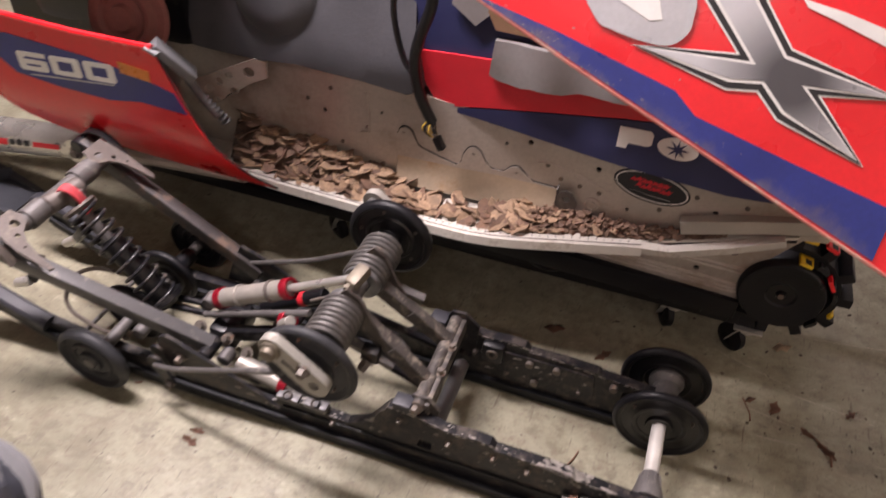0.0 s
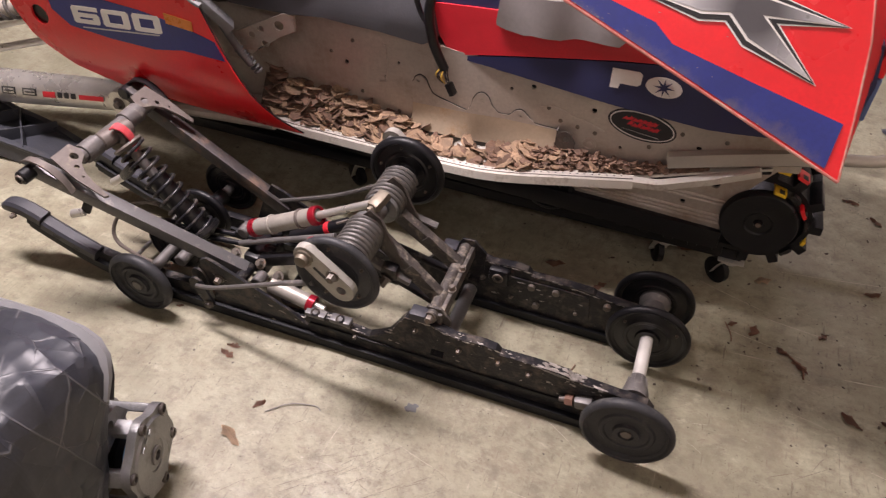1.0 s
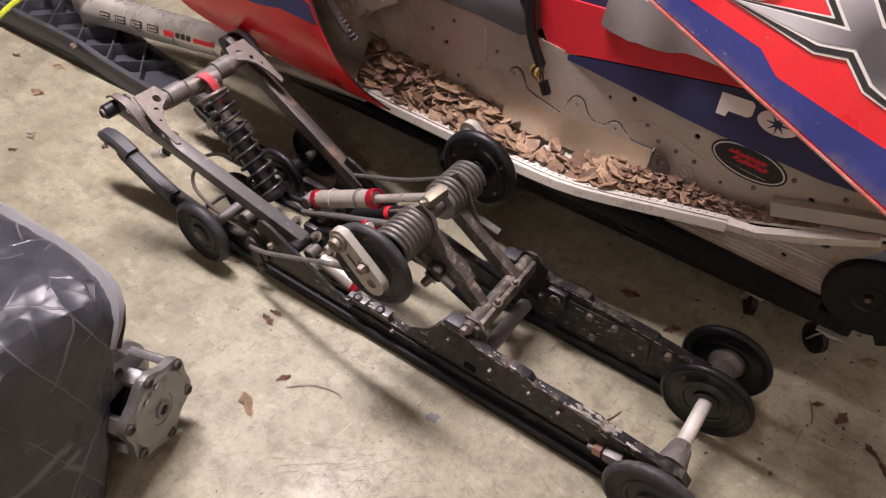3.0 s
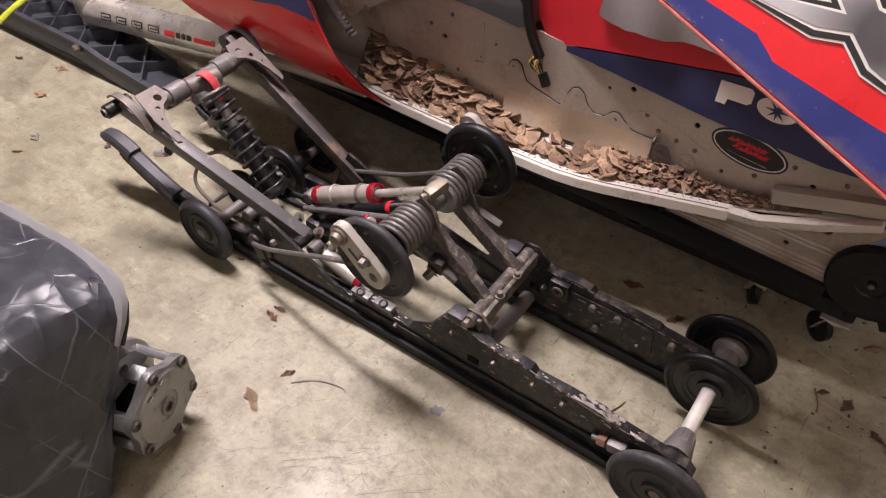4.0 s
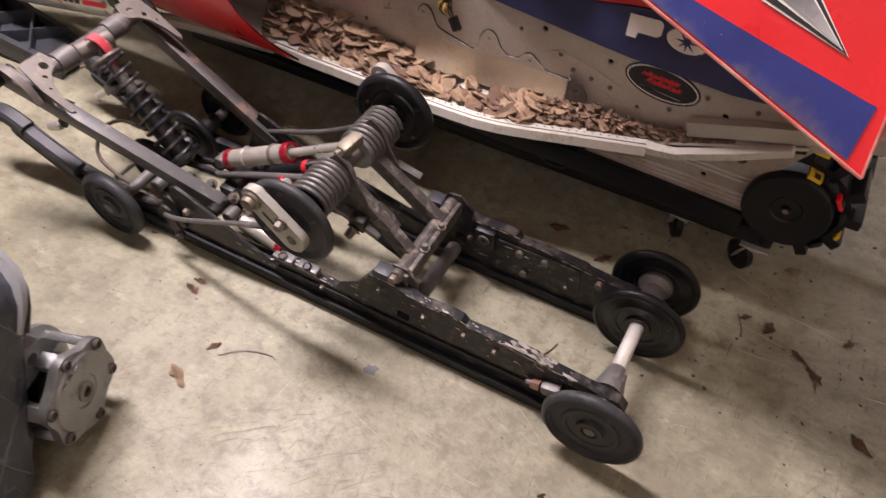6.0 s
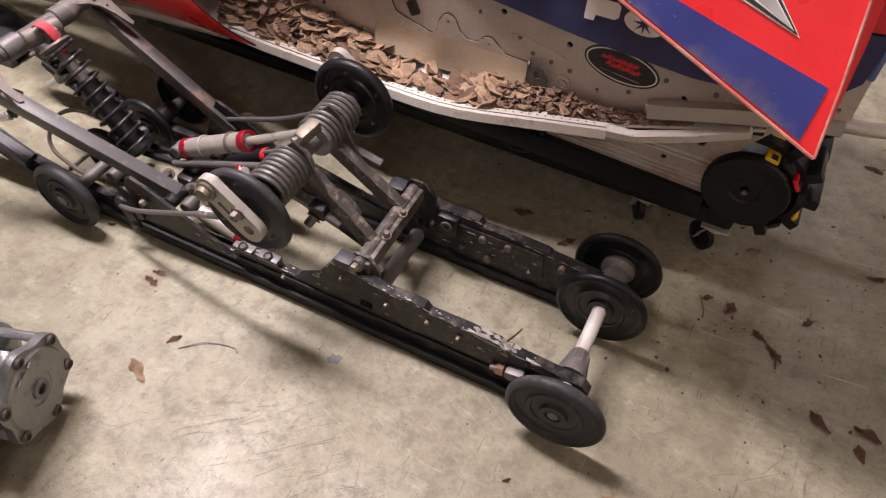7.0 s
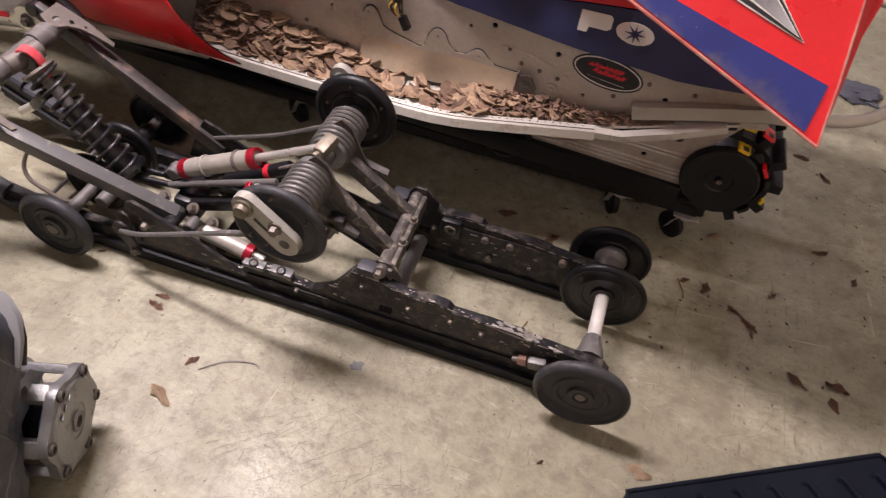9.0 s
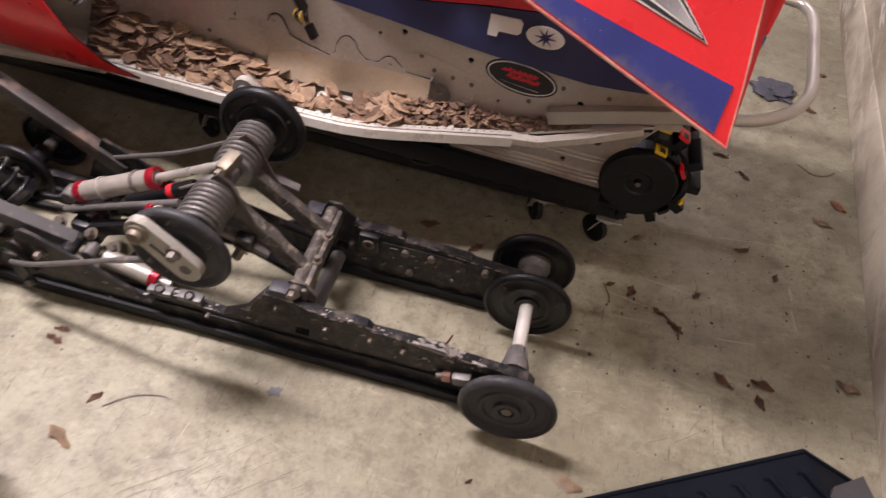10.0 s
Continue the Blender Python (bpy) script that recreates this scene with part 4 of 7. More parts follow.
def shock_body(parent, a, b, tip, r, label, rings=True):
    a, b, tip = V(*a), V(*b), V(*tip)
    d = (b - a).normalized()
    body = part("shock_body", rod(a, b, r, 24), SILVER_BODY, parent, label)
    L = (b - a).length
    for p, h in (((a - d * 0.004, 0.017),) if rings else ()) + ((b - d * 0.012, 0.017),):
        part("shock_ring", pipe(p, p + d * h, r + 0.002, r - 0.004, 24), RED_ANO, body, "red anodised end ring")
    if rings:
        part("body_clamp", pipe(a + d * L * 0.28, a + d * (L * 0.28 + 0.007), r + 0.003, r - 0.002, 24), SILVER_BODY, body)
        part("body_clamp", pipe(a + d * L * 0.74, a + d * (L * 0.74 + 0.007), r + 0.003, r - 0.002, 24), STEEL_BROWN, body)
    part("shock_rod", rod(b, tip, 0.0085, 16), ALU_BRIGHT, body, "bright steel shock rod")
    part("shock_eye", rod(a - d * 0.028 - V(0, 0.016, 0), a - d * 0.028 + V(0, 0.016, 0), 0.014, 16), STEEL_GREY, body)
    return body


def shocks():
    shock_body(SKID, (-0.486, 0.106, 0.182), (-0.320, 0.108, 0.270), (-0.176, 0.104, 0.354), 0.0195, "silver gas shock body")
    part("link_rod", rod((-0.52, 0.088, 0.140), (-0.262, 0.075, 0.258), 0.007), STEEL_GREY, SKID, "thin dark steel rod")
    shock_body(SKID, (-0.41, 0.026, 0.106), (-0.305, 0.022, 0.086), (-0.277, 0.022, 0.079), 0.0175, "silver lower shock body", rings=False)
    tank = part("reservoir", rod((-0.42, 0.150, 0.140), (-0.275, 0.160, 0.220), 0.015, 20), BLACK, SKID, "small black reservoir with red label")
    part("label_band", pipe((-0.330, 0.1563, 0.1896), (-0.318, 0.1571, 0.1962), 0.0158, 0.012), RED_DULL, tank, "red printed label")
    # coil-over at the front
    a, b = V(-0.798, 0.112, 0.336), V(-0.618, 0.100, 0.118)
    d = (b - a).normalized()
    spring = part("coil_spring", helix(a + d * 0.022, b - d * 0.02, 0.0325, 0.0040, 9.5, 22, 8), PAINT_BLACK, SKID, "open dark steel coil spring")
    part("damper", rod(a + d * 0.02, a + d * 0.16, 0.012), STEEL_GREY, spring)
    part("damper_body", rod(a + d * 0.10, b, 0.0235, 20), BLACK, spring)
    part("spring_seat", lathe(a + d * 0.012, d, [(0.012, 0), (0.034, 0), (0.036, 0.005), (0.031, 0.011), (0.012, 0.011)], 24), STEEL_BROWN, spring)
    part("spring_seat", lathe(b - d * 0.022, d, [(0.012, 0), (0.042, 0), (0.042, 0.010), (0.034, 0.016), (0.012, 0.016)], 24), BLACK, spring)
    top = part("shock_top", rod(V(-0.822, 0.070, 0.346), V(-0.806, 0.150, 0.346), 0.020, 20), STEEL_BROWN, SKID, "worn steel shock mount")
    clamp = plate([(-0.022, -0.006), (0.020, -0.006), (0.026, 0.012), (0.018, 0.027), (0.0, 0.032), (-0.018, 0.026), (-0.026, 0.010)], lambda u, v, w: (-0.802 + 0.85 * u + 0.25 * w, 0.102 + w, 0.334 + 0.85 * v), 0.024)
    part("inner_cap", clamp, STEEL_BROWN, top)
    arch = smooth_path([V(-0.806, 0.100, 0.372), V(-0.796, 0.102, 0.377), V(-0.780, 0.106, 0.370), V(-0.769, 0.109, 0.350), V(-0.763, 0.111, 0.320)], 5)
    part("red_cap", sweep(arch, 1.0, section=[(-0.010, -0.002), (0.010, -0.002), (0.011, 0.0), (0.010, 0.002), (-0.010, 0.002), (-0.011, 0.0)]), RED_FADED, top, "faded red curved shock strap")
    part("mount_nut", bolt((-0.826, 0.066, 0.344), (-0.3, -1, -0.2), 0.012, 0.016), BOLT, top)


shocks()


def front_arm():
    for y0, y1, z1, x0, lab in ((-0.052, 0.050, 0.098, -0.885, "satin grey square steel front arm"), (0.272, 0.258, 0.112, -0.905, "dark rusty square steel front arm")):
        arm = part("front_arm", bar((x0, y0, 0.346), (-0.489, y1, z1), 0.030, 0.034, up=(0.5, 0, 0.85), bevel=0.005), ARM_GREY if y0 < 0 else ARM_RUSTY, SKID, lab)
        o = -1 if y0 < 0 else 1
        part("bushing", rod((x0, y0 + o * 0.042, 0.346), (x0, y0 - o * 0.02, 0.346), 0.0155, 20), BLACK, arm, "black rubber bushing")
        part("bushing_pin", pipe((x0, y0 + o * 0.0415, 0.346), (x0, y0 + o * 0.047, 0.346), 0.010, 0.006), BOLT, arm)
        # pierced gusset in the plane of the arm and the cross shaft
        s = -1 if o < 0 else 1
        ya = y0 + (0.006 if o < 0 else -0.004)

        def flat(u, v, w):
            u, v = u * 0.94, v * 0.86
            return V(-0.826 + 0.845 * u, ya - s * v + (y1 - y0) * max(0, u) * 0.9, 0.362 - 0.535 * u + w)

        g = [(-0.020, 0.004), (-0.020, 0.066), (0.004, 0.074), (0.020, 0.064), (0.030, 0.042), (0.050, 0.024), (0.080, 0.012), (0.122, 0.002), (0.118, -0.008), (0.05, -0.008)]
        part("gusset", plate(g, flat, 0.005, holes=[(0.008, 0.046, 0.0095), (0.030, 0.024, 0.0055), (0.056, 0.010, 0.003)]), STEEL_BROWN, arm, "pierced brown steel gusset")
        band = smooth_path([V(-0.905, y0 + s * 0.008, 0.362), V(-0.880, y0 + s * 0.010, 0.376), V(-0.845, y0 + s * 0.010, 0.372), V(-0.812, y0 + s * 0.008, 0.346), V(-0.796, y0 + s * 0.006, 0.312)], 6)
        part("gusset_band", sweep(band, 1.0, section=[(-0.008, -0.002), (0.008, -0.002), (0.008, 0.002), (-0.008, 0.002)]), STEEL_BROWN if o < 0 else PAINT_BLACK, arm, "worn curved steel strap")
    part("cross_shaft", rod((-0.826, 0.010, 0.346), (-0.826, 0.270, 0.346), 0.0175, 24), STEEL_GREY, SKID, "dusty steel cross shaft")
    for y0, y1 in ((0.022, 0.066), (0.156, 0.205)):
        part("shaft_sleeve", pipe((-0.826, y0, 0.346), (-0.826, y1, 0.346), 0.0225, 0.017, 24), STEEL_GREY, SKID)
    # small stop below the near arm and the strap that hangs in a bow
    s = part("arm_stop", bar((-0.835, 0.020, 0.250), (-0.862, 0.005, 0.192), 0.020, 0.022, bevel=0.004), PAINT_BLACK, SKID)
    part("stop_pin", rod((-0.858, -0.002, 0.196), (-0.890, -0.010, 0.186), 0.010), ALU_BRIGHT, s)
    s = part("arm_stop", bar((-0.795, 0.115, 0.262), (-0.850, 0.130, 0.205), 0.020, 0.020, bevel=0.004), PAINT_BLACK, SKID)
    part("stop_pin", rod((-0.850, 0.130, 0.205), (-0.898, 0.135, 0.170), 0.0095), ALU_BRIGHT, s)
    loop = smooth_path([V(-0.720, 0.080, 0.198), V(-0.766, 0.080, 0.189), V(-0.822, 0.080, 0.157), V(-0.852, 0.070, 0.122), V(-0.860, 0.054, 0.090), V(-0.845, 0.043, 0.068), V(-0.807, 0.036, 0.058), V(-0.756, 0.030, 0.052), V(-0.690, 0.028, 0.058)], 6)
    part("cable", sweep(loop, 0.0046, 10), CABLE, SKID, "looped brown-grey cable")
    part("cross_rod", rod((-0.80, 0.020, 0.040), (-0.80, 0.24, 0.040), 0.005), STEEL_GREY, SKID)


front_arm()


def middle_clutter():
    # near side plate and its pull rod
    pl = part("side_plate", plate([(-0.30, 0.062), (-0.34, 0.092), (-0.50, 0.168), (-0.532, 0.180), (-0.548, 0.172), (-0.560, 0.130), (-0.585, 0.064)], lambda u, v, w: (u, -0.012 - w, v), 0.007), PAINT_BLACK, NEAR, "black painted side plate")
    part("plate_bolt", bolt((-0.508, -0.019, 0.128), (0, -1, 0), 0.008, 0.012), BOLT, pl)
    pl2 = part("side_plate", plate([(-0.30, 0.062), (-0.50, 0.170), (-0.532, 0.182), (-0.560, 0.130), (-0.585, 0.064)], lambda u, v, w: (u, 0.255 + w, v), 0.007), PAINT_BLACK, FAR)
    def strap_outline(p, q, r0, r1):
        d = (Vector(q) - Vector(p)).normalized()
        n = Vector((d.y, -d.x))
        arc = [Vector(p) + (n * math.cos(a) - d * math.sin(a)) * r0 for a in [math.pi * k / 10 for k in range(11)]]
        return [tuple(v) for v in arc + [Vector(q) + (-n * math.cos(a) + d * math.sin(a)) * r1 for a in [math.pi * k / 10 for k in range(11)]]]

    lever = part("lever", plate(strap_outline((-0.556, 0.116), (-0.534, 0.062), 0.017, 0.012), lambda u, v, w: (u, -0.036 - w, v), 0.006), PAINT_BLACK, SKID, "black double lever with pivot bolt")
    part("lever_plate", plate(strap_outline((-0.560, 0.128), (-0.540, 0.072), 0.016, 0.012), lambda u, v, w: (u, -0.018 - w, v), 0.006), PAINT_BLACK, lever)
    part("lever_bolt", bolt((-0.534, -0.042, 0.060), (0, -1, 0), 0.008, 0.008), PLATE_BROWN, lever)
    part("pull_rod", sweep(smooth_path([V(-0.552, -0.046, 0.116), V(-0.50, -0.052, 0.134), V(-0.40, -0.062, 0.188), V(-0.30, -0.068, 0.240), V(-0.235, -0.070, 0.268)], 6), [0.0050] * 18 + [0.0062] * 7, 10), STEEL_GREY, SKID, "thin bare steel pull rod")
    # pivot blocks and hardware round the arm ends
    part("pivot_block", block(-0.475, 0.110, 0.105, 0.055, 0.090, 0.050, 0.008), BLACK, SKID)
    part("pivot_tube", rod((-0.487, 0.014, 0.098), (-0.487, 0.240, 0.098), 0.015, 18), PAINT_BLACK, SKID, "black pivot tube")
    part("pivot_tube", rod((-0.37, 0.014, 0.080), (-0.37, 0.240, 0.080), 0.013, 18), PAINT_BLACK, SKID, "black pivot tube")
    part("shock_mount", bar((-0.520, 0.090, 0.158), (-0.520, 0.126, 0.158), 0.026, 0.020, bevel=0.005), PAINT_BLACK, SKID)
    part("lower_arm", bar((-0.46, 0.075, 0.120), (-0.29, 0.070, 0.195), 0.022, 0.026, bevel=0.004), BLACK, SKID)
    part("lower_arm", bar((-0.46, 0.180, 0.120), (-0.29, 0.165, 0.195), 0.022, 0.026, bevel=0.004), BLACK, SKID)
    part("valve", rod((-0.315, 0.058, 0.222), (-0.286, 0.046, 0.256), 0.011), SILVER_BODY, SKID)
    part("red_ring", pipe((-0.318, 0.074, 0.215), (-0.306, 0.072, 0.222), 0.021, 0.012), RED_ANO, SKID, "red anodised ring")
    for k, (x, y, z) in enumerate(((-0.445, 0.052, 0.132), (-0.40, 0.045, 0.115), (-0.52, 0.066, 0.125), (-0.47, 0.155, 0.14), (-0.36, 0.11, 0.15))):
        part("nut", bolt((x, y, z), (0.2 * (k % 3 - 1), -0.7, 0.8), 0.009, 0.012), BOLT, SKID)
    for y in (0.10, 0.125):
        part("tie_rod", rod((-0.62, y, 0.115), (-0.44, y + 0.01, 0.125), 0.007), BLACK, SKID)


middle_clutter()


# ---- the snowmobile ----
def S(x, d, z):
    """A place on the sled: d metres out from its tunnel's side (minus: away from the tunnel)."""
    return Vector((x, 0.49 - 0.055 * x + d, z))


def board_z(x):
    xs, zs = (-0.85, -0.5, -0.33, -0.04, 0.12, 0.285, 0.42, 0.54, 0.9), (0.228, 0.248, 0.257, 0.282, 0.296, 0.310, 0.357, 0.399, 0.46)
    return float(np.interp(x, xs, zs))


def board_edge(x):
    return float(np.interp(x, (-0.85, -0.507, -0.33, -0.12, -0.06, -0.02, 0.03, 0.285, 0.545), (0.465, 0.420, 0.405, 0.3825, 0.378, 0.378, 0.384, 0.434, 0.441)))


SLED = thing("snowmobile", (0.0, 0.7, 0.0), "red and blue snowmobile with bare aluminium tunnel, raised on a dolly", "snowmobile")


def tunnel():
    out = [(-0.88, 0.15), (0.03, 0.185), (0.505, 0.200), (0.520, 0.33), (0.56, 0.392), (0.60, 0.40), (0.60, 0.495), (-0.15, 0.495), (-0.22, 0.500), (-0.33, 0.512), (-0.47, 0.522), (-0.57, 0.505), (-0.88, 0.47)]
    holes = [(-0.44, 0.40, 0.006), (-0.335, 0.385, 0.005), (-0.30, 0.43, 0.004), (-0.02, 0.435, 0.004), (0.17, 0.43, 0.006), (0.03, 0.452, 0.006), (0.24, 0.355, 0.004), (0.40, 0.40, 0.006), (0.33, 0.47, 0.004),
             (0.25, 0.255, 0.011), (0.18, 0.275, 0.005), (0.33, 0.30, 0.010), (0.40, 0.26, 0.006), (0.455, 0.325, 0.010), (0.10, 0.24, 0.005)]
    side = part("tunnel_side", plate(out, lambda u, v, w: S(u, w, v), 0.006, holes=holes), ALU, SLED, "scuffed bare aluminium tunnel side")
    part("tunnel_top", plate([(-0.85, 0.0), (0.60, 0.0), (0.60, 0.40), (-0.85, 0.40)], lambda u, v, w: S(u, 0.006 + v, 0.464 + w), 0.006), ALU, SLED)
    part("tunnel_side", plate(out, lambda u, v, w: S(u, 0.406 + w, v), 0.006), ALU, SLED)
    for k, z0 in enumerate((0.216, 0.226, 0.236, 0.268, 0.278)):
        part("rib", sweep([S(0.06 + 0.03 * k, -0.001, z0), S(0.30, -0.001, z0 + 0.006), S(0.50, -0.001, z0 + 0.010)], 0.0036, 6), ALU, side)
    part("tail_panel", plate([(0.602, 0.430), (0.650, 0.446), (0.662, 0.470), (0.660, 0.548), (0.640, 0.548), (0.602, 0.497)], lambda u, v, w: S(u, w, v), 0.005, holes=[(0.638, 0.478, 0.005)]), ALU, side, "pale aluminium tail of the tunnel")
    # pressed outline and rivets
    part("pressing", sweep([S(-0.335, -0.001, 0.47), S(-0.330, -0.001, 0.43), S(-0.332, -0.001, 0.375), S(-0.350, -0.001, 0.370)], 0.003, 8), ALU, side)
    for x, z in ((-0.42, 0.46), (-0.30, 0.30), (-0.16, 0.385), (0.10, 0.385), (0.14, 0.38), (0.18, 0.375), (0.07, 0.41), (-0.48, 0.42), (0.36, 0.425), (0.45, 0.43), (0.30, 0.375), (-0.40, 0.33)):
        part("rivet", lathe(S(x, 0.0, z), (0, -1, 0), [(0.005, 0), (0.0045, 0.002), (0.002, 0.003), (0, 0.0032)], 12), BOLT, side)
    # wavy reinforcement with its fold onto the board
    wave = [(-0.262, board_z(-0.26) + 0.004), (-0.262, 0.392), (-0.255, 0.408), (-0.241, 0.414), (-0.228, 0.406), (-0.221, 0.390), (-0.212, 0.374), (-0.19, 0.366), (-0.15, 0.357), (-0.126, 0.352), (-0.114, 0.364), (-0.110, 0.384), (-0.10, 0.402),
            (-0.086, 0.408), (-0.072, 0.400), (-0.062, 0.380), (-0.045, 0.366), (-0.02, 0.368), (-0.005, 0.384), (0.010, 0.388), (0.026, 0.376), (0.045, 0.362), (0.10, 0.362), (0.104, board_z(0.1) + 0.004)]
    wv = part("reinforcement", plate(wave, lambda u, v, w: S(u, -0.001 - w, v), 0.003, holes=[(-0.247, 0.400, 0.0035), (-0.087, 0.392, 0.0035), (0.008, 0.374, 0.0035), (-0.17, 0.335, 0.0035), (-0.09, 0.345, 0.0035)]), ALU, SLED, "wavy-edged aluminium reinforcement plate")
    # Matt black line drawn as the shadow along the plate's wavy edge.
    part("seam_shade", sweep([S(p.x, -0.0012, p.y + 0.0010) for p in smooth_path([V(x, z, 0) for x, z in wave[1:-1]], 3)], 0.0012, 6), EDGE_SHADE, wv, "dark line drawn as shadow along the wavy edge")
    lip = [(-0.262, 0.312), (-0.12, 0.321), (-0.03, 0.330), (0.04, 0.333), (0.100, 0.335)]
    bm = bmesh.new()
    rows = [[bm.verts.new(S(x, d, z + h)) for d, h in ((-0.0042, 0.026), (-0.0065, 0.010), (-0.0125, -0.012), (-0.0245, -0.034), (-0.0225, -0.036), (-0.003, 0.004))] for x, z in lip]
    for a, b in zip(rows, rows[1:]):
        for k in range(6):
            bm.faces.new((a[k], a[(k + 1) % 6], b[(k + 1) % 6], b[k]))
    bm.faces.new(rows[0])
    bm.faces.new(rows[-1][::-1])
    part("fold", bm, TAN_ALU, wv, "folded aluminium lip, its tan reflection in the colour")
    br = part("bracket", plate([(0.098, 0.318), (0.142, 0.322), (0.142, 0.345), (0.130, 0.366), (0.118, 0.370), (0.104, 0.364), (0.098, 0.348)], lambda u, v, w: S(u, -0.012 - w, v), 0.003, holes=[(0.120, 0.350, 0.007)]), PLATE_BROWN, SLED, "small dark bracket with a hole")
    part("bracket_wall", plate([(0.0, 0.0), (0.012, 0.0), (0.012, 0.050), (0.0, 0.056)], lambda u, v, w: S(0.097 + w, -0.003 - u, 0.318 + v), 0.003), PLATE_BROWN, br)
    part("stamped_ring", lathe(S(0.172, -0.0005, 0.345), (0, -1, 0), [(0.016, 0), (0.015, 0.0025), (0.012, 0.0025), (0.011, 0.0), (0.006, 0.0), (0.0055, 0.003), (0, 0.003)], 24), ALU, side)
    pr = smooth_path([S(0.05, -0.001, 0.41), S(0.08, -0.001, 0.416), S(0.15, -0.001, 0.40), S(0.20, -0.001, 0.385)], 5)
    part("pressing", sweep(pr, 0.002, 6), ALU, side)


tunnel()


def running_board():
    xs = [-0.85 + 0.05 * k for k in range(29)]
    bm = bmesh.new()
    rows = []
    for x in xs:
        inner, outer = S(x, -0.002, board_z(x)), V(x, board_edge(x) + 0.012, board_z(x))
        rows.append([bm.verts.new(p) for p in (inner, outer, outer - V(0, 0, 0.006), inner - V(0, 0, 0.006))])
    for a, b in zip(rows, rows[1:]):
        for k in range(4):
            bm.faces.new((a[k], a[(k + 1) % 4], b[(k + 1) % 4], b[k]))
    bm.faces.new(rows[0])
    bm.faces.new(rows[-1][::-1])
    board = part("running_board", bm, ALU_WHITE, SLED, "white worn running board")
    # Black sheet below the board, added out of view to cut bounced light.
    low = bmesh.new()
    rows = [[low.verts.new(p) for p in (S(x, -0.004, board_z(x) - 0.008), V(x, board_edge(x) + 0.016, board_z(x) - 0.008), V(x, board_edge(x) + 0.016, board_z(x) - 0.016), S(x, -0.004, board_z(x) - 0.016))] for x in xs]
    for a, b in zip(rows, rows[1:]):
        for k in range(4):
            low.faces.new((a[k], a[(k + 1) % 4], b[(k + 1) % 4], b[k]))
    part("bounce_sheet", low, RUBBER, board, "unseen black sheet below the board, added to cut bounced light")
    edge = [V(x, board_edge(x), board_z(x)) for x in xs if -0.72 < x < 0.28] + [V(0.284, board_edge(0.284), board_z(0.284))]
    e = part("board_edge", sweep(edge, 1.0, section=[(-0.020, -0.012), (-0.006, -0.016), (0.008, -0.015), (0.011, -0.009), (0.009, -0.005), (0.011, -0.001), (0.009, 0.004), (0.006, 0.008), (-0.016, 0.006)]), ALU_WHITE, board, "ribbed white board edge")
    for h, o in ((-0.008, -0.010), (-0.001, -0.0115), (0.005, -0.009)):
        part("edge_rib", sweep([p + V(0, o, h) for p in edge], 0.0016, 6), ALU_WHITE, e)
    for h, o in ((-0.0046, -0.0118), (0.0020, -0.0116), (0.0072, -0.0075)):
        part("edge_groove", sweep([p + V(0, o, h) for p in edge], 0.0013, 5), STEEL_BROWN, e)
    slots = None
    for k in range(50):
        x = -0.50 + k * 0.0155
        slots = block(x, board_edge(x) + 0.001, board_z(x) + 0.0085, 0.0042, 0.0016, 0.0008, 0, bm=slots)
    part("edge_slots", slots, CHARCOAL, e, "row of small dark slots", 0)
    tail = [V(0.270, 0.430, 0.306), V(0.295, 0.434, 0.306), V(0.340, 0.436, 0.311), V(0.44, 0.439, 0.352), V(0.528, 0.441, 0.397)]
    part("tail_edge", sweep(tail, 1.0, section=[(-0.012, -0.007), (0.007, -0.009), (0.0115, -0.004), (0.0115, 0.005), (0.008, 0.0085), (-0.012, 0.0075)]), ALU_WHITE, board, "bent aluminium tail of the board")
    # tube along the rear of the tunnel that bows round as the bumper
    rail_path = [V(0.345, 0.455, 0.366), V(0.46, 0.456, 0.402), V(0.585, 0.457, 0.438), V(0.66, 0.463, 0.447)]
    t = part("bumper_rail", sweep(rail_path, 1.0, section=[(-0.012, -0.014), (0.012, -0.014), (0.012, -0.004), (0.010, -0.001), (0.012, 0.002), (0.012, 0.012), (0.009, 0.015), (-0.012, 0.015)]), BUMPER, SLED, "scuffed aluminium bumper rail")
    # Black line along the rail's lower edge draws its shading in colour.
    for d, h, r in ((-0.0105, -0.0145, 0.0014),):
        part("rail_shade", sweep([p + V(0, d, h) for p in rail_path], r, 6), BLACK_PRINT, t)
    path = smooth_path([V(0.62, 0.462, 0.444), V(0.72, 0.480, 0.448), V(0.79, 0.528, 0.45), V(0.836, 0.594, 0.45), V(0.859, 0.667, 0.45), V(0.880, 0.813, 0.45), V(0.896, 0.94, 0.45), V(0.892, 1.005, 0.45), V(0.862, 1.035, 0.45), V(0.79, 1.035, 0.448), V(0.60, 1.02, 0.43), V(0.40, 1.02, 0.39)], 8)
    part("bumper_tube", sweep(path, 0.0125, 16), BUMPER, t, "round aluminium bumper loop")
    far = []
    for x in (-0.85, -0.4, 0.0, 0.4):
        far.append(S(x, 0.412 + 0.065, board_z(x)))
    part("running_board", sweep(far, 1.0, section=[(-0.065, -0.004), (0.065, -0.004), (0.065, 0.004), (-0.065, 0.004)]), ALU_WHITE, SLED, "running board of the far side")


running_board()


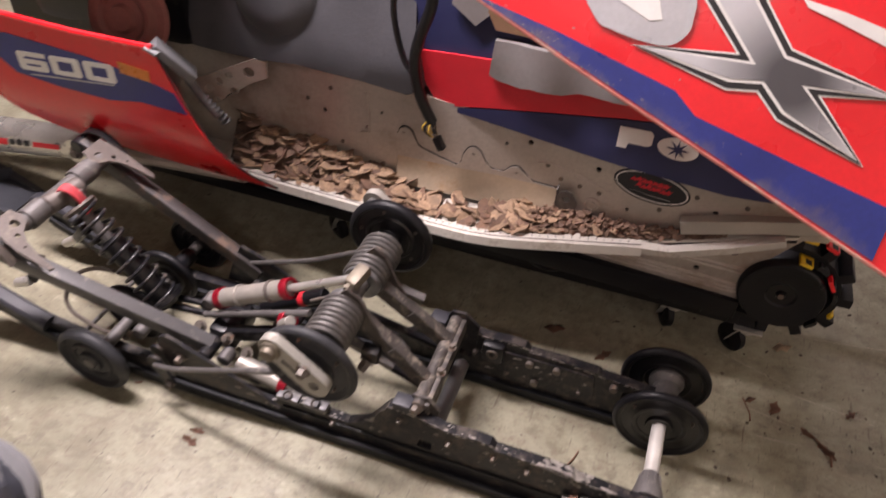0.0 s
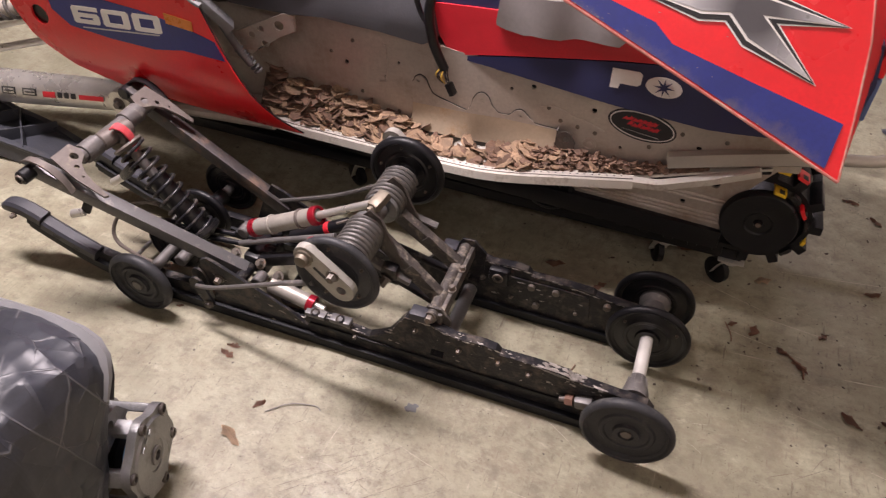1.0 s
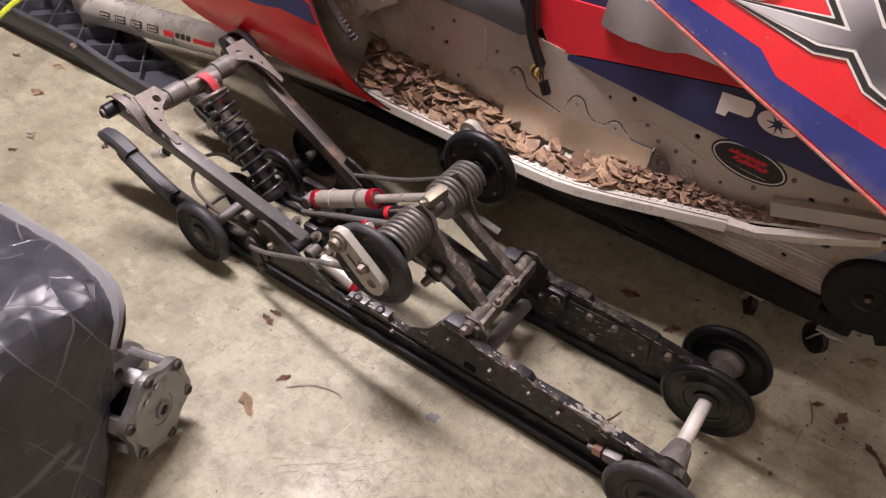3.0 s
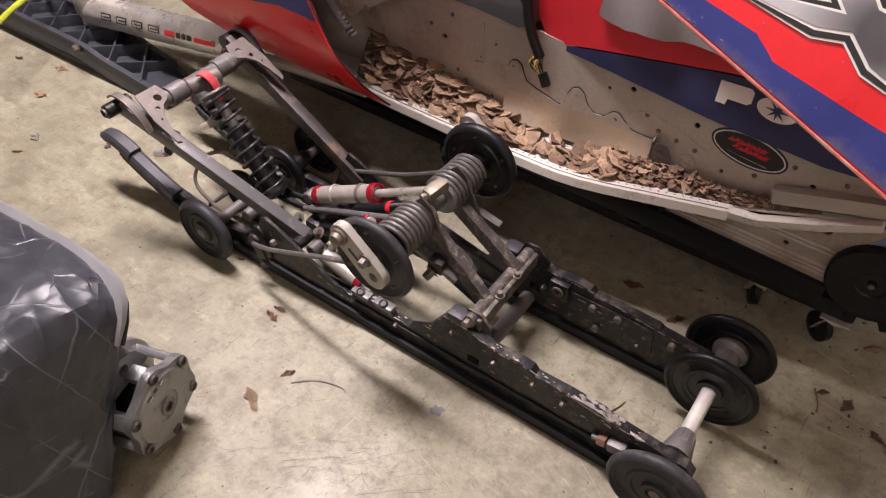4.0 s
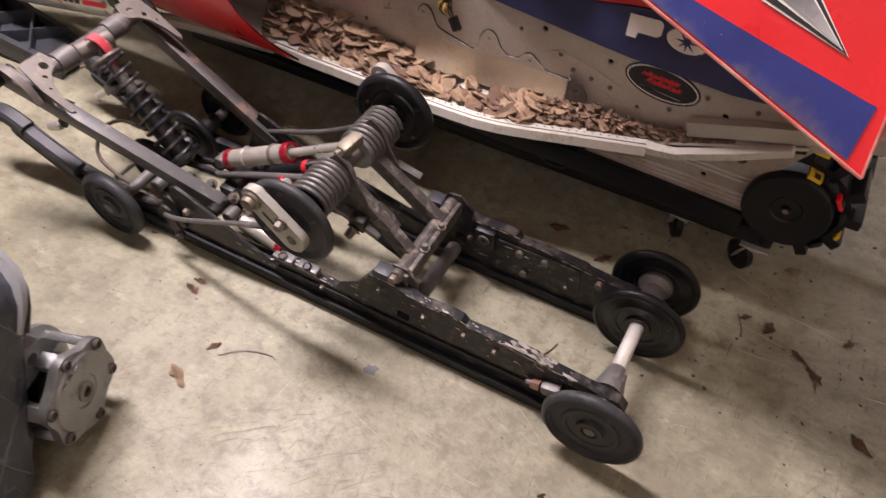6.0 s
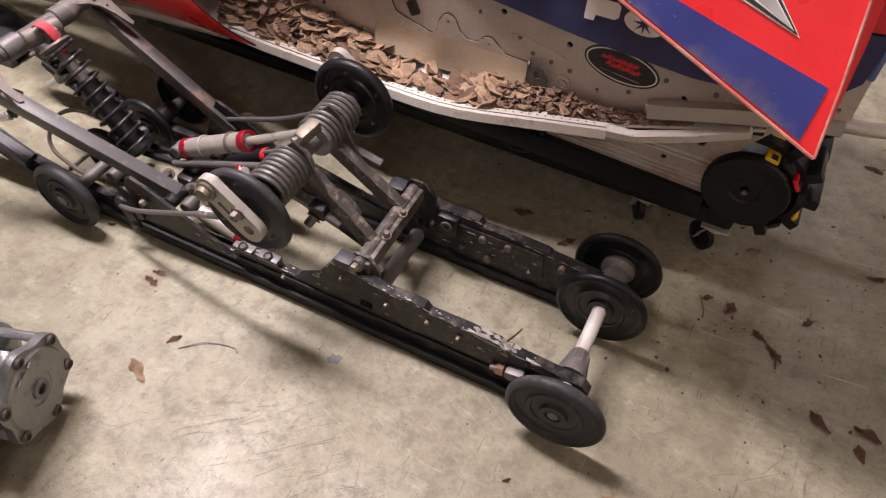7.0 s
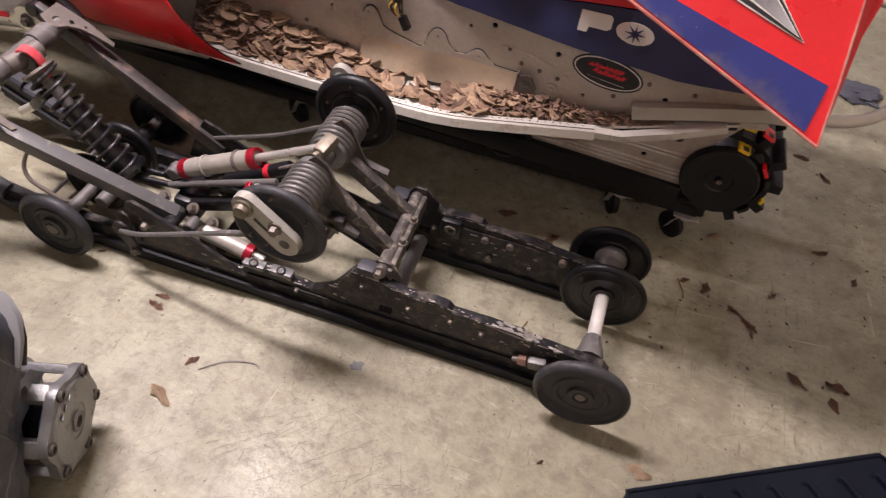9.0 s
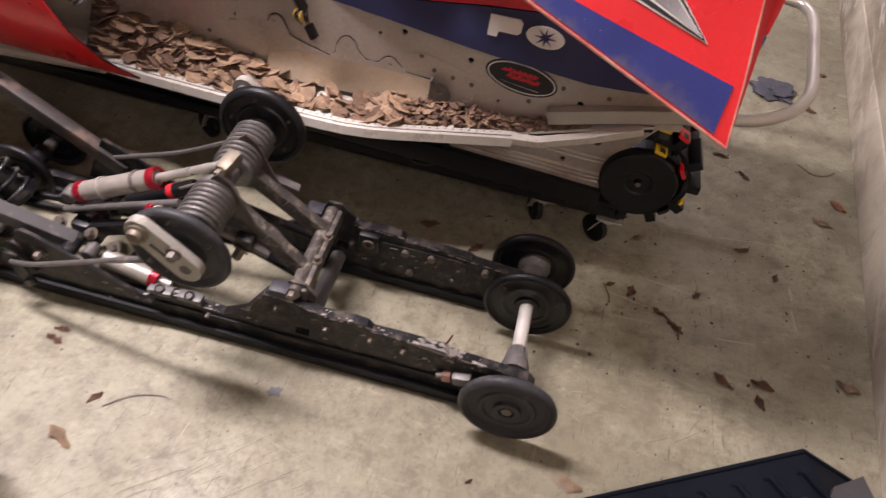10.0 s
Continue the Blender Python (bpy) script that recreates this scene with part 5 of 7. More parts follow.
def sled_track():
    x0, x1, z, R = -0.62, 0.562, 0.262, 0.106
    n = 54
    per = 2 * (x1 - x0) + 2 * math.pi * R

    def at(s, r):
        s %= per
        if s < x1 - x0:
            return V(x0 + s, 0, z + r), V(0, 0, 1)
        s -= x1 - x0
        if s < math.pi * R:
            a = math.pi / 2 - s / R
            return V(x1 + math.cos(a) * r, 0, z + math.sin(a) * r), V(math.cos(a), 0, math.sin(a))
        s -= math.pi * R
        if s < x1 - x0:
            return V(x1 - s, 0, z - r), V(0, 0, -1)
        s -= x1 - x0
        a = -math.pi / 2 - s / R
        return V(x0 + math.cos(a) * r, 0, z + math.sin(a) * r), V(math.cos(a), 0, math.sin(a))

    bm = bmesh.new()
    ya, yb = 0.501, 0.868
    rings = []
    for k in range(120):
        (p, nn), (q, _) = at(per * k / 120, R), at(per * k / 120, R - 0.012)
        rings.append([bm.verts.new(c) for c in ((p.x, ya - 0.055 * p.x, p.z), (p.x, yb - 0.055 * p.x, p.z), (q.x, yb - 0.055 * q.x, q.z), (q.x, ya - 0.055 * q.x, q.z))])
    for a, b in zip(rings, rings[1:] + rings[:1]):
        for k in range(4):
            bm.faces.new((a[k], a[(k + 1) % 4], b[(k + 1) % 4], b[k]))
    belt = part("track_belt", bm, RUBBER, SLED, "black rubber drive track")
    for k in range(n):
        p, nn = at(per * k / n, R)
        if not (p.x > -0.1):
            continue
        tang = V(nn.z, 0, -nn.x)
        for y0, y1 in ((ya, ya + 0.085), (ya + 0.14, ya + 0.24), (ya + 0.29, yb)):
            m = Matrix((tang, V(0, 1, 0), nn)).transposed().to_4x4()
            c = p + nn * 0.010 + V(0, (y0 + y1) / 2 - 0.055 * p.x, 0)
            part("lug", block(*c, 0.022, y1 - y0, 0.028, 0.004, turn=m), RUBBER, belt)
    for a, r, y, col in ((77, 0.086, 0.464, YELLOW), (33, 0.091, 0.462, RED), (66, 0.131, 0.480, RED), (84, 0.130, 0.478, YELLOW), (-18, 0.108, 0.474, YELLOW), (55, 0.092, 0.468, BLACK), (10, 0.094, 0.468, BLACK), (-40, 0.100, 0.470, BLACK)):
        a = radians(a)
        nn = V(math.cos(a), 0, math.sin(a))
        m = Matrix((V(nn.z, 0, -nn.x), V(0, 1, 0), nn)).transposed().to_4x4()
        long = 0.012 if y == 0.474 else 0.026
        clip = part("track_clip", block(*(V(0.562, y, 0.262) + nn * r), long, 0.034, 0.008, 0.002, turn=m), col, belt, "bright track clip")
        part("clip_slot", block(*(V(0.564, y - 0.008, 0.262) + nn * (r + 0.0035)), long * 0.45, 0.014, 0.002, 0, turn=m), BLACK_PRINT, clip)
    tw = part("track_wheel", lathe((0.562, 0.438, 0.264), (0, 1, 0), [(0, 0.004), (0.008, 0.003), (0.010, 0.008), (0.026, 0.008), (0.030, 0.005), (0.064, 0.004), (0.070, 0.001), (0.077, 0.001), (0.080, 0.006), (0.080, 0.022), (0.076, 0.026), (0, 0.026)], 48), RUBBER, SLED, "large black rear track wheel")
    part("wheel_hub", lathe((0.562, 0.440, 0.264), (0, -1, 0), [(0.006, 0), (0.006, 0.002), (0, 0.002)], 6), BOLT, tw)
    wheel(SLED, (0.10, 0.478, 0.20), 0.060, 0.026, "track_wheel", -1, label="black track wheel")
    part("track_rail", bar((-0.95, 0.500, 0.185), (0.50, 0.462, 0.185), 0.02, 0.05, bevel=0.004), RUBBER, SLED, "black slide rail inside the track")


sled_track()


def dolly():
    d = thing("dolly", (0.0, 0.66, 0.0), "low dark dolly on caster wheels beneath the snowmobile", "dolly")
    part("deck", block(-0.20, 0.675, 0.112, 1.54, 0.34, 0.030, 0.004), RUBBER, d)
    for x, y, t in ((0.381, 0.556, 1.15), (0.529, 0.535, 0.75), (-0.45, 0.55, 0.5), (0.5, 0.80, 0.1), (-0.45, 0.80, 0.2)):
        c, s = math.cos(t), math.sin(t)
        axle, along = V(s, c, 0), V(c, -s, 0)
        hub = V(x, y, 0.034)
        cw = part("caster_wheel", lathe(hub - axle * 0.010, axle, [(0.006, 0), (0.012, -0.002), (0.024, 0.0), (0.034, 0.003), (0.034, 0.017), (0.024, 0.020), (0.012, 0.022), (0.006, 0.020)], 28), RUBBER, d, "black caster wheel")
        for o in (-1, 1):
            side = hub + axle * 0.014 * o
            part("caster_fork", sweep([side, side + along * 0.012 + V(0, 0, 0.030), side + along * 0.024 + V(0, 0, 0.052)], 1.0, section=[(-0.009, -0.0012), (0.009, -0.0012), (0.009, 0.0012), (-0.009, 0.0012)]), ALU_BRIGHT, cw, "shiny zinc fork")
        part("caster_bearing", lathe(hub + along * 0.026 + V(0, 0, 0.050), (0, 0, 1), [(0, 0), (0.020, 0), (0.024, 0.005), (0.024, 0.010), (0, 0.010)], 20), ALU_BRIGHT, cw)
        part("caster_plate", block(*(hub + along * 0.026 + V(0, 0, 0.0625)), 0.06, 0.05, 0.004, 0.001), ALU_BRIGHT, cw)


dolly()


def seat_y(x):
    return float(np.interp(x, (-0.25, -0.163, -0.063, 0.194, 0.45, 0.8), (0.512, 0.503, 0.490, 0.447, 0.425, 0.418)))


def seat():
    st = part("seat", plate([(-0.235, 0.600), (-0.165, 0.470), (0.02, 0.474), (0.40, 0.470), (0.600, 0.494), (0.646, 0.552), (0.652, 0.63), (0.64, 0.70), (0.55, 0.73), (0.30, 0.735), (-0.20, 0.79), (-0.27, 0.70)],
                            lambda u, v, w: (u, seat_y(u) + 0.004 + w * 0.40 + 0.10 * max(0, v - 0.62), v), 1.0, cut=2), NAVY, SLED, "dark navy vinyl seat")

    def on(u, v, w):
        return V(u, seat_y(u) + 0.003 - w + 0.10 * max(0, v - 0.62), v)

    part("red_band", plate([(-0.226, 0.592), (-0.216, 0.560), (-0.198, 0.520), (-0.178, 0.492), (-0.160, 0.484), (-0.05, 0.512), (0.195, 0.573), (0.50, 0.622), (0.642, 0.640), (0.636, 0.695), (0.50, 0.700), (0.13, 0.634)], on, 0.005, cut=3), RED_DULL, st, "dull red vinyl band")
    part("blue_band", plate([(-0.160, 0.481), (-0.13, 0.4775), (0.02, 0.476), (0.40, 0.473), (0.600, 0.497), (0.642, 0.552), (0.648, 0.60), (0.644, 0.636), (0.50, 0.619), (0.195, 0.570), (-0.05, 0.509)], on, 0.0045, cut=3), NAVY, st, "navy vinyl band")
    y0 = seat_y(0.66)
    # Lighter than the navy bands: light the rear face lacks, put into colour.
    part("rear_blue", bar((0.654, y0 + 0.010, 0.598), (0.654, y0 + 0.385, 0.598), 0.012, 0.086, bevel=0.005), SEAT_BLUE_LIT, st, "blue vinyl rear of the seat, lightened as if lit")
    part("rear_red", bar((0.652, y0 + 0.010, 0.676), (0.652, y0 + 0.385, 0.676), 0.016, 0.068, bevel=0.005), RED, st, "red vinyl rear of the seat")
    # plain shapes in place of the maker's mark
    x0, z0, h = 0.194, 0.515, 0.042
    part("mark", plate([(x0, z0), (x0 + 0.018, z0 + 0.001), (x0 + 0.020, z0 + 0.013), (x0 + 0.054, z0 + 0.015), (x0 + 0.061, z0 + 0.021), (x0 + 0.061, z0 + 0.041), (x0 + 0.055, z0 + 0.047), (x0, z0 + 0.043)], lambda u, v, w: on(u, v, 0.0055 + w), 0.001, cut=2), WHITE, st, "pale printed slab")
    o = [(x0 + 0.106 + 0.036 * math.cos(a), z0 + 0.026 + 0.022 * math.sin(a)) for a in [k * math.pi / 10 for k in range(20)]]
    part("mark", plate(o, lambda u, v, w: on(u, v, 0.0055 + w), 0.001, cut=2), WHITE, st, "pale printed mark")
    star = [(x0 + 0.106 + (0.020 if k % 2 == 0 else 0.006) * math.cos(k * math.pi / 8), z0 + 0.026 + (0.020 if k % 2 == 0 else 0.006) * math.sin(k * math.pi / 8)) for k in range(16)]
    part("mark_star", plate(star, lambda u, v, w: on(u, v, 0.007 + w), 0.001), NAVY, st)
    # torn pad that hangs over the seat
    pad = [(-0.064, 0.590), (-0.062, 0.584), (-0.04, 0.578), (0.0, 0.579), (0.02, 0.586), (0.08, 0.590), (0.11, 0.600), (0.20, 0.612), (0.26, 0.68), (0.10, 0.672), (-0.058, 0.655)]
    part("torn_pad", plate(pad, lambda u, v, w: on(u, v, 0.008 + w + 0.006 * math.sin(40 * u)), 0.012, cut=3), FOAM, st, "torn grey vinyl flap")
    part("card_piece", plate([(-0.10, 0.735), (-0.06, 0.672), (0.10, 0.680), (0.24, 0.690), (0.22, 0.78), (-0.06, 0.80)], lambda u, v, w: on(u, v, 0.006 + w), 0.006, cut=2), CARDBOARD, st, "brown bare backing of the seat")
    part("torn_scrap", plate([(-0.15, 0.70), (-0.10, 0.67), (-0.07, 0.70), (-0.06, 0.76), (-0.14, 0.80)], lambda u, v, w: on(u, v, 0.006 + w), 0.006), FOAM, st)
    # console ahead of the seat
    con = part("console", plate([(-0.80, 0.52), (-0.74, 0.500), (-0.57, 0.515), (-0.47, 0.528), (-0.33, 0.520), (-0.23, 0.505), (-0.20, 0.52), (-0.22, 0.62), (-0.24, 0.80), (-0.55, 0.92), (-0.80, 0.88)],
                                lambda u, v, w: S(u, -0.02 + 0.35 * w + 0.35 * max(0, v - 0.56) - 0.03 * math.sin((u + 0.8) * 5.2), v), 1.0, cut=3), CONSOLE, SLED, "grey plastic fuel tank shroud")
    part("console_pad", lathe(S(-0.52, -0.01, 0.665), (0, -1, 0.3), [(0, 0.03), (0.05, 0.028), (0.085, 0.018), (0.10, 0.0)], 28), CONSOLE, con)


seat()


def side_panel():
    """Red lower side panel; it leans in towards its lower edge."""
    def py(x, z):
        y = 0.287 + 0.03 * max(0, (-x - 0.62)) ** 1.0 * 0.4
        t = max(0, 0.47 - z)
        return y + 2.2 * t * t

    def on(u, v, w):
        return V(u, py(u, v) - w, v)

    out = [(-0.662, 0.612), (-0.640, 0.555), (-0.612, 0.490), (-0.572, 0.400), (-0.535, 0.325), (-0.500, 0.263), (-0.535, 0.258), (-0.70, 0.262), (-0.86, 0.272), (-0.98, 0.293), (-1.09, 0.350), (-1.165, 0.435), (-1.21, 0.53), (-1.25, 0.62), (-1.0, 0.612), (-0.84, 0.608)]
    p = part("side_panel", plate(out, lambda u, v, w: on(u, v, w), 0.006, holes=[(-1.118, 0.492, 0.024)], cut=3), RED, SLED, "glossy red side panel")
    part("rim", sweep(smooth_path([on(x, z, 0.003) for x, z in out[:6]], 4), 0.0022, 8), BLACK, p)
    part("liner", plate([(x - 0.03 if x > -0.7 else x, z) for x, z in out], lambda u, v, w: on(u, v, w - 0.004), 0.003, cut=3), BLACK, p, "black inner side")
    part("top_rim", sweep([on(x, z, 0.003) for x, z in ((-0.662, 0.612), (-0.84, 0.608), (-1.0, 0.612), (-1.25, 0.62))], 0.006, 8), RED, p)
    part("blue_flash", plate([(-1.075, 0.562), (-1.02, 0.572), (-0.82, 0.560), (-0.72, 0.545), (-0.66, 0.530), (-0.632, 0.522), (-0.613, 0.480), (-0.72, 0.484), (-0.80, 0.470), (-0.92, 0.472), (-1.03, 0.482), (-1.072, 0.515)], lambda u, v, w: on(u, v, 0.0065 + w), 0.0008, cut=3), BLUE, p, "navy printed flash")
    W, H, A, B = 0.076, 0.042, 0.019, 0.0105
    for k, digit in enumerate("600"):
        def stroke(u0, v0, u1, v1, bm):
            return plate([(u0, v0), (u1, v0), (u1, v1), (u0, v1)], lambda u, v, w: on(-1.012 + 0.0855 * k + u, 0.494 + 0.0068 * k + v + 0.08 * u, 0.0078 + w), 0.0005, bm=bm)
        c = 0.005
        bm = plate([(c, 0), (A, 0), (A, H), (c, H), (0, H - c), (0, c)], lambda u, v, w: on(-1.012 + 0.0855 * k + u, 0.494 + 0.0068 * k + v + 0.08 * u, 0.0078 + w), 0.0005)
        top = H if digit == "0" else 0.62 * H
        bm = plate([(W - A, 0), (W - c, 0), (W, c), (W, top - c), (W - c, top), (W - A, top)], lambda u, v, w: on(-1.012 + 0.0855 * k + u, 0.494 + 0.0068 * k + v + 0.08 * u, 0.0078 + w), 0.0005, bm=bm)
        bm = stroke(A, 0, W - A, B, bm)
        bm = stroke(A, H - B, (W - A) if digit == "0" else W, H, bm)
        if digit == "6":
            bm = stroke(A, 0.62 * H - B, W - A, 0.62 * H, bm)
        part("digit", bm, WHITE, p, "white printed digit " + digit)
    part("print_bar", plate([(-0.992, 0.4845), (-0.775, 0.5075), (-0.775, 0.5105), (-0.992, 0.4875)], lambda u, v, w: on(u, v, 0.0078 + w), 0.0006, cut=3), SILVER_PRINT, p, "thin pale illegible print")
    part("reflector", plate([(-0.750, 0.543), (-0.682, 0.537), (-0.680, 0.560), (-0.750, 0.567)], lambda u, v, w: on(u, v, 0.0075 + w), 0.0012), ORANGE, p, "amber reflector")
    # latch, footrest bracket and hose behind the panel's rear edge
    br = part("footrest_bracket", plate([(-0.685, 0.462), (-0.66, 0.470), (-0.545, 0.522), (-0.520, 0.518), (-0.522, 0.480), (-0.56, 0.462), (-0.66, 0.392), (-0.70, 0.400)], lambda u, v, w: S(u - 0.028, -0.060 + 0.25 * (u + 0.6) - w, v - 0.006), 0.005,
                                        holes=[(-0.655, 0.440, 0.010), (-0.630, 0.460, 0.009), (-0.605, 0.478, 0.008), (-0.560, 0.490, 0.012), (-0.60, 0.440, 0.009), (-0.64, 0.415, 0.007)]), ALU, SLED, "pierced aluminium footrest bracket")
    latch = part("latch", bar((-0.672, 0.300, 0.610), (-0.622, 0.335, 0.535), 0.044, 0.020, bevel=0.004), GREY_PLASTIC, SLED, "grey plastic latch")
    part("latch_clip", bar((-0.675, 0.285, 0.612), (-0.650, 0.285, 0.600), 0.02, 0.008, bevel=0.003), GREY_BAND, latch, "pale clip")
    path = smooth_path([V(-0.665, 0.33, 0.585), V(-0.652, 0.345, 0.53), V(-0.633, 0.36, 0.47), V(-0.613, 0.37, 0.43)], 6)
    hose = part("hose", sweep(path, 0.009, 12), GREY_PLASTIC, SLED, "dark corrugated hose")
    for k in range(7):
        q = V(-0.634 + 0.005 * k, 0.362 + 0.003 * k, 0.470 - 0.0095 * k)
        part("bellows_ring", lathe(q, (0.35, 0.2, -0.9), [(0.008, 0), (0.0115, 0.002), (0.0115, 0.0045), (0.008, 0.007)], 16), GREY_PLASTIC, hose, "grey ribbed bellows")
    # engine bay shapes seen above the panel
    part("engine_cover", block(*S(-0.95, 0.06, 0.60), 0.42, 0.22, 0.22, 0.03), BLACK, SLED)
    part("clutch_cover", lathe((-0.815, 0.41, 0.588), (0.15, -1, 0.35), [(0, 0.034), (0.024, 0.034), (0.030, 0.022), (0.044, 0.020), (0.052, 0.028), (0.060, 0.028), (0.068, 0.012), (0.084, 0.010), (0.090, 0)], 36), BROWN_RED, SLED, "dusty red round cover")
    # Unseen block at dash height, added to shade the footwell from the lamp.
    part("shade_block", plate([(-0.61, 0.98), (-0.66, 0.84), (-1.16, 0.83), (-1.20, 0.92), (-1.02, 1.06), (-0.74, 1.10)], lambda u, v, w: V(u, 0.31 + 0.80 * w + (0.18 - 0.36 * w) * max(0, v - 0.85), v), 1.0, cut=1), BLACK, SLED, "unseen black dash-height block added to shade the footwell")
    part("belly", plate([(-0.87, 0.20), (-1.15, 0.20), (-1.25, 0.30), (-1.25, 0.60), (-0.95, 0.60), (-0.88, 0.40)], lambda u, v, w: S(u, -0.05 + w, v), 0.49), BLACK, SLED, "black belly pan")


side_panel()


def hood_panel():
    """The loose red panel that lies over the seat."""
    def on(x, z, w):
        y = 0.1803 + (0.0705 * (x - 0.4437) + 0.4596 * (z - 0.711)) / 0.8853
        fold = max(0, z - 0.93)
        return V(x, y + 1.6 * fold, z - 0.25 * fold) + V(0.07, -0.885, 0.46) * w

    hp = thing("hood_panel", on(0.3, 0.65, 0), "loose glossy red hood panel with blue edge, lying over seat", "body panel")
    out = [(0.592, 0.606), (0.585, 0.69), (0.573, 0.789), (0.559, 0.842), (0.535, 0.955), (0.52, 0.985), (0.2, 1.00), (-0.16, 0.985), (-0.20, 0.935), (-0.014, 0.846), (0.124, 0.789), (0.36, 0.697)]
    shell = part("shell", plate(out, lambda u, v, w: on(u, v, w - 0.004), 0.004, cut=4), RED, hp, "glossy red plastic shell")
    part("rim", sweep([on(x, z, -0.002) for x, z in ((0.592, 0.606), (0.36, 0.697), (0.124, 0.789), (-0.014, 0.846), (-0.16, 0.912))], 0.0030, 8), RIM_PINK, shell, "worn pink edge")
    part("rim", sweep([on(x, z, -0.002) for x, z in ((0.592, 0.606), (0.585, 0.69), (0.573, 0.789), (0.559, 0.842), (0.535, 0.96))], 0.0026, 8), RIM_PINK, shell)
    ret = bmesh.new()
    a = [ret.verts.new(on(x, z, 0)) for x, z in ((0.592, 0.606), (0.585, 0.69), (0.573, 0.789), (0.559, 0.842), (0.535, 0.96))]
    b = [ret.verts.new(on(x, z, 0) + V(0.001, 0.014, 0.002)) for k, (x, z) in enumerate(((0.592, 0.66), (0.592, 0.72), (0.588, 0.80), (0.580, 0.85), (0.56, 0.96)))]
    for k in range(4):
        ret.faces.new((a[k], a[k + 1], b[k + 1], b[k]))
    bmesh.ops.solidify(ret, geom=ret.faces[:], thickness=0.003)
    part("return_edge", ret, RED, shell)
    part("blue_edge", plate([(-0.03, 0.8535), (0.10, 0.823), (0.267, 0.777), (0.30, 0.752), (0.43, 0.718), (0.572, 0.683), (0.567, 0.621), (0.36, 0.701), (0.124, 0.7925)], lambda u, v, w: on(u, v, 0.0006 + w), 0.0008, cut=3), BLUE_DIRTY, shell, "scuffed dusty blue edge band")
    rng = random.Random(4)
    nicks = None
    for k in range(40):
        t = rng.random()
        x = -0.005 + 0.575 * (t if k % 3 else t ** 2 * 0.6)
        low = float(np.interp(x, (-0.014, 0.124, 0.36, 0.592), (0.846, 0.789, 0.697, 0.606)))
        z = low + 0.005 + 0.085 * rng.random() ** (3.5 if k % 3 else 6) * min(1, t + 0.25)
        m = 0.0003 + 0.0010 * rng.random() ** 3
        n = rng.randint(4, 6)
        nicks = plate([(x + m * rng.uniform(0.5, 2.6) * math.cos(2 * math.pi * q / n), z - 0.4 * m * math.cos(2 * math.pi * q / n) + m * rng.uniform(0.4, 1.1) * math.sin(2 * math.pi * q / n)) for q in range(n)], lambda u, v, w: on(u, v, 0.0016 + w), 0.0002, bm=nicks)
    for k in range(40):
        x = 0.0 + 0.26 * rng.random() ** 1.2
        low = float(np.interp(x, (-0.014, 0.124, 0.36, 0.592), (0.846, 0.789, 0.697, 0.606)))
        z = low + 0.004 + 0.018 * rng.random() ** 2.5
        m = 0.0004 + 0.0012 * rng.random() ** 2
        n = rng.randint(5, 8)
        nicks = plate([(x + m * rng.uniform(0.5, 2.4) * math.cos(2 * math.pi * q / n), z - 0.38 * (m * 1.6) * math.cos(2 * math.pi * q / n) + 0.6 * m * rng.uniform(0.4, 1.2) * math.sin(2 * math.pi * q / n)) for q in range(n)], lambda u, v, w: on(u, v, 0.0016 + w), 0.0002, bm=nicks)
    tagged(part("scuff", nicks, DUST, shell, "pale nicks and dust on the blue band", 0), kind="stuff")
    outer = [(0.199, 0.821), (0.334, 0.827), (0.272, 0.885), (0.262, 0.905), (0.352, 0.905), (0.345, 0.889), (0.392, 0.840), (0.539, 0.804), (0.438, 0.797), (0.516, 0.727), (0.400, 0.764), (0.367, 0.792), (0.328, 0.789)]
    c = (0.378, 0.812)

    def inset(pts, k):
        """Moves the outline inwards by k metres."""
        res = []
        n = len(pts)
        for i in range(n):
            p0, p1, p2 = Vector(pts[i - 1]), Vector(pts[i]), Vector(pts[(i + 1) % n])
            e0, e1 = (p1 - p0).normalized(), (p2 - p1).normalized()
            n0, n1 = Vector((e0.y, -e0.x)), Vector((e1.y, -e1.x))
            m = n0 + n1
            m = m / max(0.35, m.length_squared / 2)
            res.append(tuple(p1 + m * k))
        return res

    for k, (d, mat, lab) in enumerate(((-0.0025, WHITE, "white outline of the graphic"), (0.0, BLACK_PRINT, "black border of the graphic"), (0.0068, WHITE, "white line of the graphic"), (0.0105, CHROME_PRINT, "chrome-effect printed graphic"))):
        part("graphic", plate(inset(outer, d), lambda u, v, w: on(u, v, 0.0016 + 0.0006 * k + w), 0.0004), mat, shell, lab)
    o = [(p.x, p.y) for p in smooth_path([V(x, z, 0) for x, z in ((0.120, 0.880), (0.148, 0.846), (0.165, 0.839), (0.205, 0.831), (0.240, 0.829), (0.258, 0.840), (0.262, 0.856), (0.254, 0.888), (0.20, 0.912), (0.13, 0.905))], 4, closed=True)]
    for k, (d, mat) in enumerate(((-0.002, WHITE), (0.0, BLACK_PRINT), (0.004, SILVER_PRINT))):
        part("graphic", plate(inset(o, d), lambda u, v, w: on(u, v, 0.0016 + 0.0006 * k + w), 0.0004), mat, shell)
    part("graphic", plate([(0.168, 0.868), (0.212, 0.850), (0.228, 0.853), (0.214, 0.884), (0.176, 0.892)], lambda u, v, w: on(u, v, 0.0036 + w), 0.0004), WHITE, shell, "white square of the graphic")
